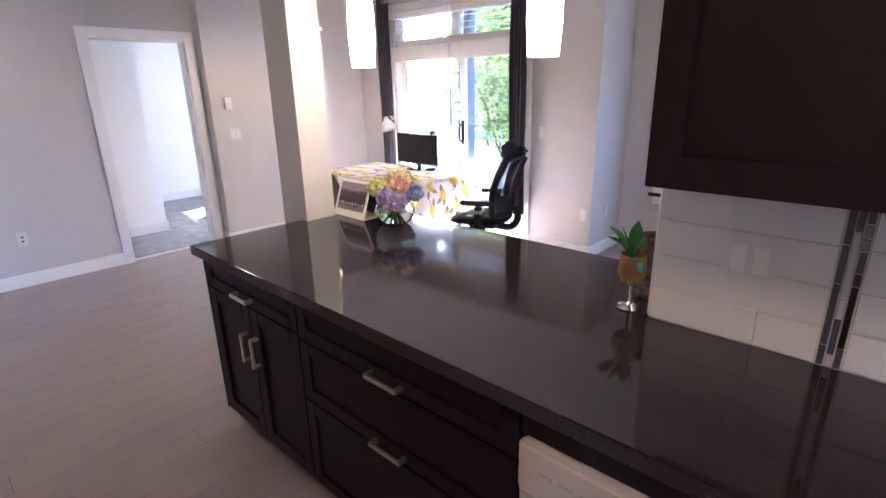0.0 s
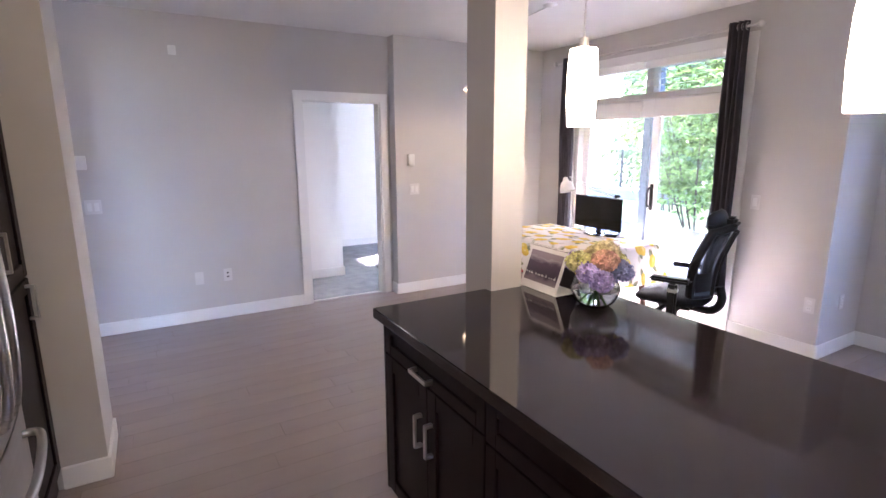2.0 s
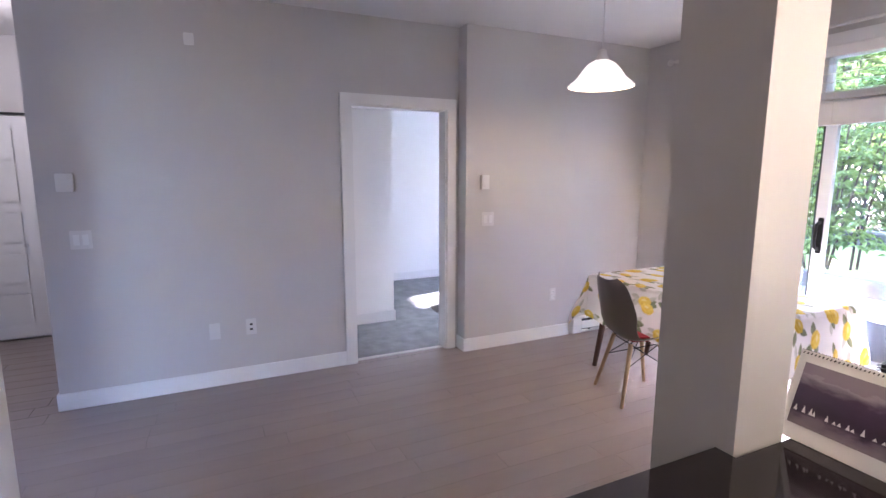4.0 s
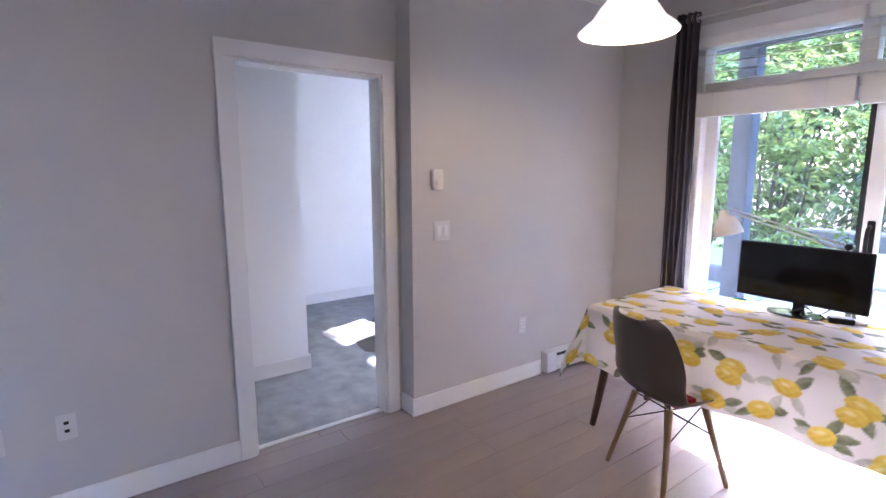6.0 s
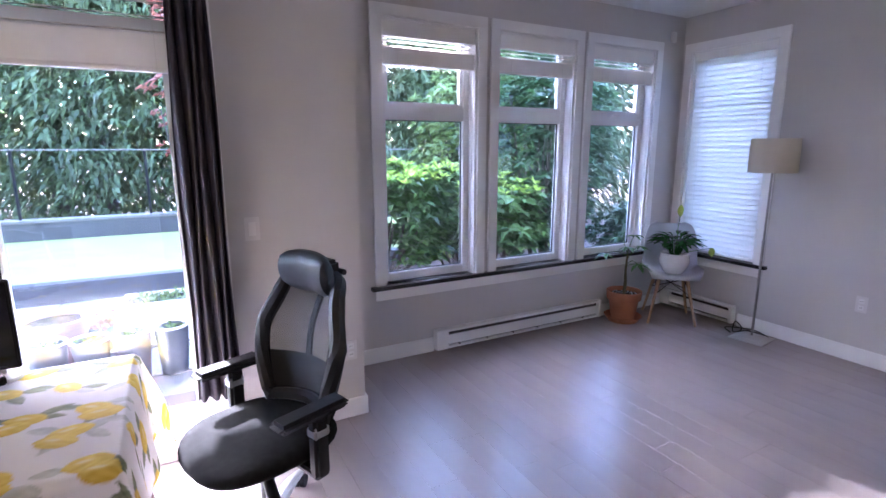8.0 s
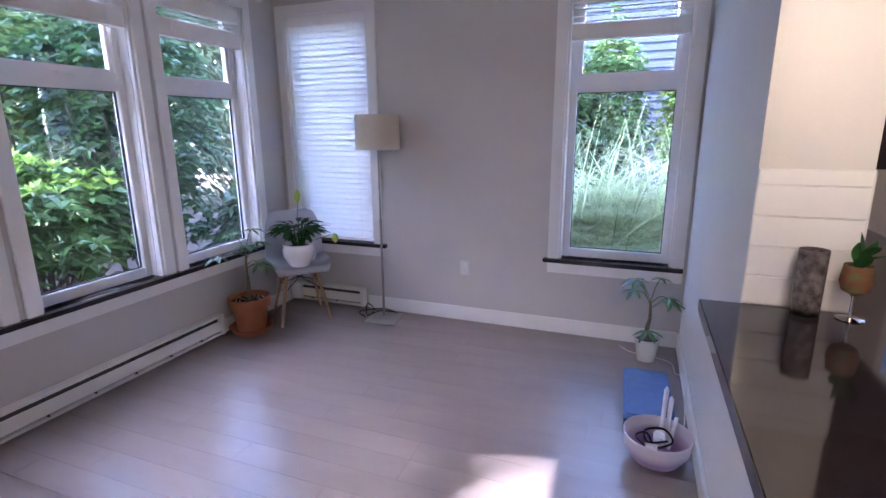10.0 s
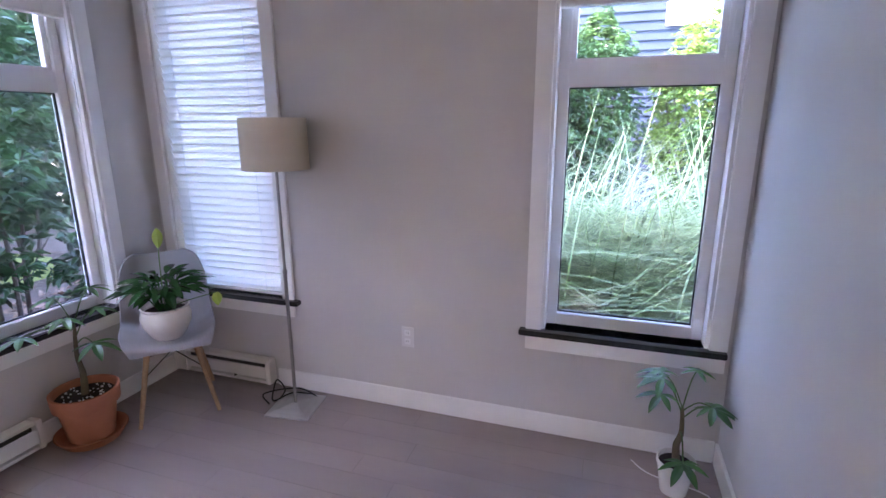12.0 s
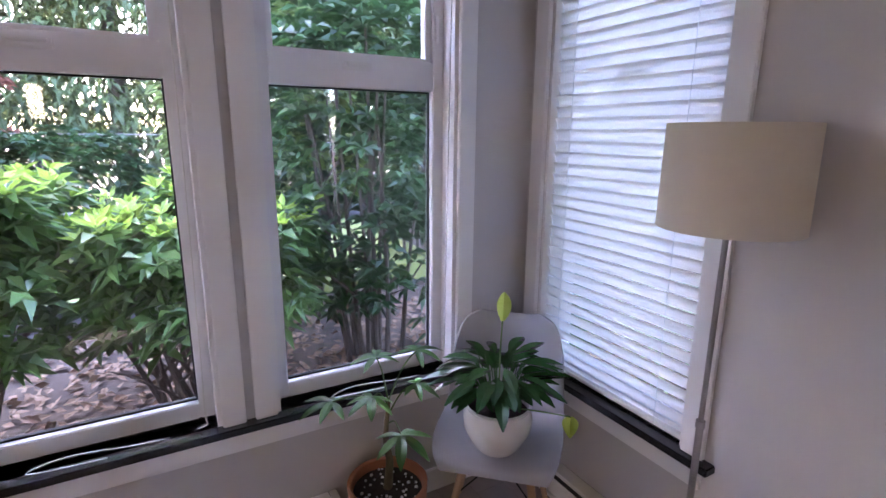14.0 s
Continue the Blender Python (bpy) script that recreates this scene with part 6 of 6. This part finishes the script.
# new leaves on the hedge tops, coloured brighter to stand in for sun
TIPS = leafmat("sunlit_new_growth", (0.26, 0.40, 0.05), (0.38, 0.52, 0.10), 0.4, 1.5)
DARKG = leafmat("dark_shrub_leaf", (0.018, 0.05, 0.016), (0.045, 0.10, 0.026), 0.4, 1.2)
CONIF = leafmat("conifer_spray", (0.062, 0.092, 0.034), (0.115, 0.150, 0.060), 0.6, 0.7)
HEDGEG = leafmat("clipped_hedge_leaf", (0.045, 0.10, 0.022), (0.085, 0.16, 0.045), 0.4, 1.3)
BOXLIME = leafmat("bright_box_leaf", (0.13, 0.22, 0.035), (0.24, 0.34, 0.07), 0.4, 1.3)
BRIGHT = leafmat("sunlit_leaf", (0.11, 0.17, 0.045), (0.22, 0.29, 0.10), 0.45, 1.3)
GRASSB = leafmat("pale_grass_blade", (0.16, 0.23, 0.08), (0.44, 0.50, 0.30), 0.5, 2.5)
REDL = leafmat("red_maple_leaf", (0.22, 0.07, 0.05), (0.32, 0.14, 0.10), 0.5, 1.5)
TWIG = mat("brown_twig_bark", (0.07, 0.05, 0.04), (0.11, 0.085, 0.065), rough=0.9, scale=8, bump=0.5)
LITTER = mat("dry_leaf", (0.20, 0.12, 0.075), (0.32, 0.20, 0.13), rough=0.85, scale=20)


def shrub(name, c, size, n, leaf, material, seed, label, per=7, stems=9, flat_top=False, group="", under=0.35, category="shrub"):
    """A bush: branching stems and whorls of leaves over an uneven rounded mass, open underneath."""
    th_ = thing(name, pose(c[0], c[1], GZ), label, category, group)
    r = np.random.RandomState(seed)
    u = r.normal(size=(n, 3))
    u /= np.linalg.norm(u, axis=1, keepdims=True)
    rad = r.uniform(0.55, 1.0, n) ** 0.6
    lump = 1 + 0.16 * np.sin(u[:, 0] * 7 + seed) * np.cos(u[:, 1] * 6) + 0.1 * np.sin(u[:, 2] * 11 + seed)
    e = 0.55 if flat_top else 1.0
    q = np.sign(u) * np.abs(u) ** e
    p = q * (rad * lump)[:, None] * np.array([size[0], size[1], size[2] / 2])
    p[:, 2] = p[:, 2] + size[2] / 2 + under * 0.5
    keep = (p[:, 2] > under) & (r.uniform(size=n) < 0.35 + 0.65 * np.clip((p[:, 2] - under) / (size[2] * 0.6), 0, 1))
    p, u = p[keep], u[keep]
    u = u + np.array([0, 0, 0.7])
    u /= np.linalg.norm(u, axis=1, keepdims=True)
    pp, dd = rosettes(r, p, u, per)
    foliage("crown", pp, dd, leaf[0], leaf[1], material, th_, seed)
    if material is RHODO:
        top = p[:, 2] > np.percentile(p[:, 2], 70)
        tp, td = rosettes(r, p[top] + np.array([0, 0, 0.04]), u[top], 6)
        foliage("sunlit_tips", tp, td + np.array([0, 0, 0.5]), 0.10, 0.036, TIPS, th_, seed + 500, 0.1)["label"] = "pale lime new leaves with sunlight put into their colour"
    rr = random.Random(seed)
    bm = B()
    for i in range(stems):
        a = rr.uniform(0, 6.28)
        x0, y0 = math.cos(a) * size[0] * rr.uniform(0, 0.5), math.sin(a) * size[1] * rr.uniform(0, 0.5)
        k = rr.uniform(0.4, 0.9)
        x1, y1 = math.cos(a) * size[0] * k, math.sin(a) * size[1] * k
        z1 = size[2] * rr.uniform(0.6, 0.9)
        pts = sweep([(x0, y0, -0.02), (x0 * 0.6 + x1 * 0.4, y0 * 0.6 + y1 * 0.4 + rr.uniform(-0.1, 0.1), z1 * 0.4), (x1, y1, z1)], 4)
        tube(bm, pts, [0.022 - 0.0018 * j for j in range(len(pts))], 6)
        for b in range(3):
            s = pts[3 + b]
            tube(bm, [s, s + Vector((rr.uniform(-0.25, 0.25), rr.uniform(-0.25, 0.25), rr.uniform(0.1, 0.3)))], [0.009, 0.004], 5)
    part("branches", bm, TWIG, th_, "bare brown branches")
    return th_


shrub("rhododendron_hedge", (-1.15, 6.75), (0.80, 0.60, 1.18), 1900, (0.14, 0.052), RHODO, 1, "dense green rhododendron hedge with new tips coloured as sunlit", flat_top=True, stems=30, under=0.62, category="hedge")
shrub("rhododendron_hedge", (0.25, 6.85), (0.75, 0.65, 1.12), 1000, (0.14, 0.052), RHODO, 2, "glossy green rhododendron bush by the window", stems=24, under=0.55, category="hedge")
shrub("leafy_shrub", (1.35, 7.0), (0.8, 0.7, 2.7), 1000, (0.12, 0.05), DARKG, 3, "tall dark green leafy shrub", stems=12, under=0.5)
shrub("leafy_shrub", (0.9, 8.1), (0.8, 0.6, 2.6), 900, (0.13, 0.06), BRIGHT, 4, "tall bright green leafy shrub behind the hedge", stems=10, under=0.8)
shrub("leafy_shrub", (2.1, 6.3), (0.45, 0.5, 1.0), 420, (0.16, 0.04), DARKG, 5, "low dark strap-leaved shrub", stems=6, under=0.05)
shrub("leafy_shrub", (-1.0, 10.3), (1.3, 0.7, 1.6), 600, (0.14, 0.06), DARKG, 6, "tall dark shrub behind the hedge", stems=10, under=0.3)
shrub("maple_shrub", (-2.05, 10.6), (0.9, 0.6, 3.2), 700, (0.12, 0.07), REDL, 7, "dusty red leaved maple shrub", stems=7, under=1.6)
shrub("leafy_shrub", (2.9, 9.2), (1.4, 0.9, 3.8), 1500, (0.14, 0.06), DARKG, 8, "tall dark shrub at the garden corner", stems=10, under=0.4)
shrub("garden_tree", (-5.75, 9.2), (1.35, 1.1, 4.2), 2300, (0.12, 0.06), BRIGHT, 9, "sunlit bright green leafy garden tree", per=6, stems=9, under=0.5, category="tree")
shrub("garden_tree", (-7.6, 11.2), (1.6, 1.3, 5.6), 2000, (0.14, 0.07), BRIGHT, 10, "tall sunlit bright green tree", per=6, stems=9, under=0.5, category="tree")


def conifer(x, y, h, rad, seed, flat=0.0):
    t = thing("conifer", pose(x, y, GZ), "tall dense dark green conifer with drooping sprays", "tree", "conifers beyond the lawn")
    part("trunk", rod(B(), (0, 0, 0), (0, 0, h * 0.95), 0.22, 0.04, 10), TWIG, t, "", True)
    r = np.random.RandomState(seed)
    n = 4200
    f = r.uniform(0, 1, n) ** 0.8
    z = 0.2 + f * (h - 0.2)
    a = r.uniform(0, 6.28, n)
    prof = rad * (1 - (f ** (1.2 + 3 * flat)) * (0.95 - 0.5 * flat))
    d = prof * r.uniform(0.55, 1.06, n) * (1 + 0.2 * np.sin(a * 5 + z * 2.3))
    p = np.stack([np.cos(a) * d, np.sin(a) * d, z], 1)
    o = np.stack([np.cos(a), np.sin(a), np.full(n, -0.35)], 1)
    pp = np.repeat(p, 5, 0) + r.normal(size=(n * 5, 3)) * 0.13
    dd = np.repeat(o, 5, 0) + r.normal(size=(n * 5, 3)) * 0.45
    foliage("crown", pp, dd, 0.26, 0.075, CONIF, t, seed, 0.35)


# the tallest crowns are raised beyond sight to keep direct sun off the rooms
for i, (x, y, h, w, fl_) in enumerate(((-5.0, 17.0, 10.6, 2.0, 0.6), (-4.0, 15.6, 9.3, 1.7, 0.9), (-2.4, 15.4, 12.0, 2.0, 0.4), (-0.4, 15.8, 12.0, 2.1, 0.4), (1.9, 15.3, 12.0, 2.0, 0.4), (4.2, 14.5, 6.0, 2.2, 0.4), (-7.2, 19.5, 9.0, 2.4, 0.3), (-10.0, 17.5, 7.5, 2.4, 0.3), (-12.8, 18.0, 8.0, 2.6, 0.3), (6.6, 13.0, 6, 2.3, 0.4))):
    conifer(x, y, h, w, 40 + i, fl_)

# ornamental grass outside the east window
r = np.random.RandomState(8)
gr = thing("ornamental_grass", pose(2.85, 2.45, GZ), "tall arching pale striped ornamental grass", "grass clump", kind="")
n, seg = 4000, 10
az = np.where(r.uniform(size=n) < 0.62, -0.5, 0.5) * np.pi + r.normal(size=n) * 0.5
bx, by = r.normal(size=n) * 0.36, r.normal(size=n) * 0.95
ln = r.uniform(1.1, 2.45, n)
lean = r.uniform(0.75, 2.15, n)
spike = r.uniform(size=n) < 0.05
ln[spike], lean[spike] = r.uniform(1.6, 2.1, spike.sum()), r.uniform(0.15, 0.45, spike.sum())
verts, faces = [], []
for i in range(n):
    ca, sa = math.cos(az[i]), math.sin(az[i])
    b0 = len(verts)
    w0 = r.uniform(0.006, 0.0145)
    if 2.85 + bx[i] < 1.85:
        continue
    if 2.85 + bx[i] + ca * lean[i] * ln[i] * 0.75 < 1.72:
        ca, sa = -0.08, math.copysign(0.997, sa)
    for k in range(seg + 1):
        t = k / seg
        out = lean[i] * ln[i] * (t ** 1.8) * 0.75
        z = ln[i] * (t - 0.42 * lean[i] * t ** 2.6)
        w = w0 * (1 - t ** 2 * 0.92)
        px, py = bx[i] + ca * out, by[i] + sa * out
        verts.append((px - sa * w, py + ca * w, z))
        verts.append((px + sa * w, py - ca * w, z))
    for k in range(seg):
        a = b0 + 2 * k
        faces.append((a, a + 1, a + 3, a + 2))
raw("blades", verts, faces, GRASSB, gr)

# neighbouring house
SIDING = mat("blue_grey_siding", (0.040, 0.050, 0.066), (0.034, 0.043, 0.058), rough=0.6, scale=4, bump=0.1, bump_scale=50)
SIDING.node_tree.nodes["Principled BSDF"].inputs["Specular IOR Level"].default_value = 0.1
nh = thing("neighbour_house", pose(8.6, 0, GZ), "blue grey clapboard house with white trimmed windows", "house")
part("wall", cube(B(), 0.03, 4, -9, 10, 0, 5.6), SIDING, nh)
for k in range(37):
    z = k * 0.15
    raw("clapboard", [(0.03, -9, z + 0.15), (0.03, 10, z + 0.15), (0.004, 10, z), (0.004, -9, z), (0.03, -9, z), (0.03, 10, z)], [(0, 1, 2, 3), (3, 2, 5, 4)], SIDING, nh)
for y0 in (0.88, -1.8):
    wnd = part("window", cube(B(), -0.03, 0.03, y0, y0 + 1.24, 3.20, 4.75, 0.005), TRIM, nh, "white framed house window")
    for a, b in ((0.07, 0.69), (0.75, 1.17)):
        part("pane", cube(B(), -0.036, -0.031, y0 + a, y0 + b, 3.28, 4.67), CERAMIC if a > 0.5 else SLATM, wnd, "pale blind behind the pane")
bm = B()
vs = [bm.verts.new(q) for q in ((-0.5, -9.3, 5.55), (4.5, -9.3, 5.55), (2, -9.3, 7.4), (-0.5, 10.3, 5.55), (4.5, 10.3, 5.55), (2, 10.3, 7.4))]
for q in ((0, 1, 2), (3, 5, 4), (0, 2, 5, 3), (1, 4, 5, 2), (0, 3, 4, 1)):
    bm.faces.new([vs[i] for i in q])
part("roof", bm, CONC, nh)
shrub("boxwood_shrub", (6.3, 3.05), (0.8, 0.56, 3.05), 2900, (0.075, 0.04), HEDGEG, 21, "clipped dark green shrub before the house", stems=6, under=0.1)
shrub("boxwood_shrub", (6.9, 1.70), (0.8, 0.66, 2.95), 3000, (0.075, 0.04), BOXLIME, 22, "rounded bright green shrub before the house", stems=6, under=0.1)
shrub("boxwood_shrub", (5.0, 1.3), (0.55, 0.8, 2.2), 2200, (0.085, 0.04), DARKG, 23, "dark green hedge shrub behind the grass", stems=6, under=0.1)
shrub("boxwood_shrub", (5.4, 3.6), (0.55, 0.7, 2.2), 2000, (0.085, 0.04), DARKG, 24, "dark green hedge shrub behind the grass", stems=6, under=0.1)
shrub("boxwood_shrub", (4.4, 5.6), (0.7, 1.3, 2.5), 1300, (0.09, 0.04), DARKG, 25, "dark green hedge shrub by the house corner", stems=6, under=0.1)

# pots and bench on the patio
POTG = mat("grey_glazed_pot", (0.30, 0.31, 0.33), (0.24, 0.25, 0.27), rough=0.4, scale=6)
POTD = mat("slate_grey_planter", (0.15, 0.155, 0.175), (0.12, 0.125, 0.14), rough=0.5, scale=6, bump=0.1, bump_scale=60)
PINKC = mat("faded_pink_clay", (0.42, 0.30, 0.29), (0.36, 0.25, 0.24), rough=0.7, scale=5, bump=0.15, bump_scale=60)
PZ = GZ + 0.045
for x, y, k in ((-3.325, 6.134, 1.0), (-3.083, 6.178, 1.0), (-2.84, 6.205, 1.0), (-3.569, 6.174, 0.97)):
    g = thing("flower_pot", pose(x, y, PZ), "tall round slate grey planter with a pale rim on the patio", "flower pot", "pots on the patio")
    part("pot", lathe(B(), [(0.0, 0.0), (0.088, 0.0), (0.112, 0.345), (0.104, 0.345), (0.096, 0.31), (0.0, 0.305)], 32), POTD, g, "", True)
    part("rim", lathe(B(), [(0.112, 0.345), (0.119, 0.349), (0.119, 0.362), (0.112, 0.366), (0.104, 0.362), (0.104, 0.345)], 32), TRIM, g, "pale rim", True)
    part("soil", lathe(B(), [(0.098, 0.318), (0.0, 0.326)], 20), SOIL, g)
    r = np.random.RandomState(int(-x * 100))
    q = r.normal(size=(26, 3)) * np.array([0.03, 0.03, 0.008]) + np.array([0, 0, 0.335])
    foliage("seedling", q, r.normal(size=(26, 3)) + np.array([0, 0, 0.8]), 0.055, 0.02, BRIGHT, g, 3)
g = thing("bowl_planter", pose(-3.617, 6.79, PZ), "wide faded pink clay bowl planter on the patio", "flower pot")
part("pot", lathe(B(), [(0.0, 0.0), (0.13, 0.0), (0.20, 0.22), (0.225, 0.30), (0.235, 0.30), (0.238, 0.355), (0.225, 0.362), (0.215, 0.35), (0.205, 0.31), (0.0, 0.30)], 40), PINKC, g, "", True)
part("soil", lathe(B(), [(0.207, 0.315), (0.0, 0.325)], 24), SOIL, g)
g = thing("flower_pot", pose(-3.36, 6.93, PZ), "small grey pot full of pink blossoms on the patio", "flower pot")
part("pot", lathe(B(), [(0.0, 0.0), (0.07, 0.0), (0.10, 0.20), (0.104, 0.21), (0.095, 0.21), (0.085, 0.18), (0.0, 0.175)], 28), POTG, g, "", True)
petals("blossom", (0, 0, 0.27), 0.12, PINK, g, 336, 140, 0.035)
g = thing("planter_box", pose(-2.86, 7.06, PZ), "white rectangular planter box with soil on the patio", "planter")
for x0, x1, y0, y1 in ((-0.33, 0.33, -0.20, -0.175), (-0.33, 0.33, 0.175, 0.20), (-0.33, -0.305, -0.175, 0.175), (0.305, 0.33, -0.175, 0.175)):
    part("side", cube(B(), x0, x1, y0, y1, 0.0, 0.36, 0.004), TRIM, g)
part("soil", cube(B(), -0.304, 0.304, -0.174, 0.174, 0.01, 0.32), SOIL, g)
r = np.random.RandomState(61)
q = r.uniform(-1, 1, size=(160, 3)) * np.array([0.26, 0.14, 0.015]) + np.array([0, 0, 0.34])
foliage("seedlings", q, r.normal(size=(160, 3)) + np.array([0, 0, 0.8]), 0.07, 0.03, BRIGHT, g, 5)
# dry leaves scattered on the ground by the windows
r = np.random.RandomState(77)
p = np.stack([r.uniform(-2.0, 3.2, 2600), r.uniform(5.6, 8.2, 2600), np.full(2600, GZ + 0.01) + r.uniform(0, 0.03, 2600)], 1)
d = np.stack([r.normal(size=2600), r.normal(size=2600), r.normal(size=2600) * 0.12], 1)
lt = foliage("leaf_litter", p, d, 0.09, 0.05, LITTER, None, 78, 0.0)
tagged(lt, "scattered dry brown leaves on dark mulch", "leaf litter", kind="stuff")


# ---- floor planks ----
rnd = random.Random(4)
PW, PL = 0.142, 1.22


def plank_mesh(w, l):
    bm = cube(B(), 0.0004, w - 0.0004, 0.0004, l - 0.0004, -0.0055, 0.0)
    bm.normal_update()
    for f in bm.faces:
        f.material_index = 0 if f.normal.z > 0.5 else 1
    me = bpy.data.meshes.new("plank")
    bm.to_mesh(me)
    bm.free()
    me.materials.append(FLOORM)
    me.materials.append(GAP)
    return me


meshes, far_v, far_f = {}, [], []
x = -7.1
count = 0
while x < XE:
    y = -1.7 + rnd.uniform(-1.0, 0)
    while y < YN:
        a, b = max(y, -1.7), min(y + PL, YN)
        if b - a > 0.02:
            key = round(b - a, 2)
            if key not in meshes:
                meshes[key] = plank_mesh(PW, b - a)
            if x > -5.2 and b > 1.0 or (x > -5.2 and x < -2.5 and b > 0):
                ob = new("plank", meshes[key])
                ob.parent = floor
                ob.location = (x, a, 0)
                count += 1
            else:
                k = len(far_v)
                far_v += [(x + 0.002, a + 0.002, 0), (x + PW - 0.002, a + 0.002, 0), (x + PW - 0.002, b - 0.002, 0), (x + 0.002, b - 0.002, 0)]
                far_f.append((k, k + 1, k + 2, k + 3))
        y += PL
    x += PW
tagged(raw("plank_field", far_v, far_f, FLOORM, floor), kind="stuff")
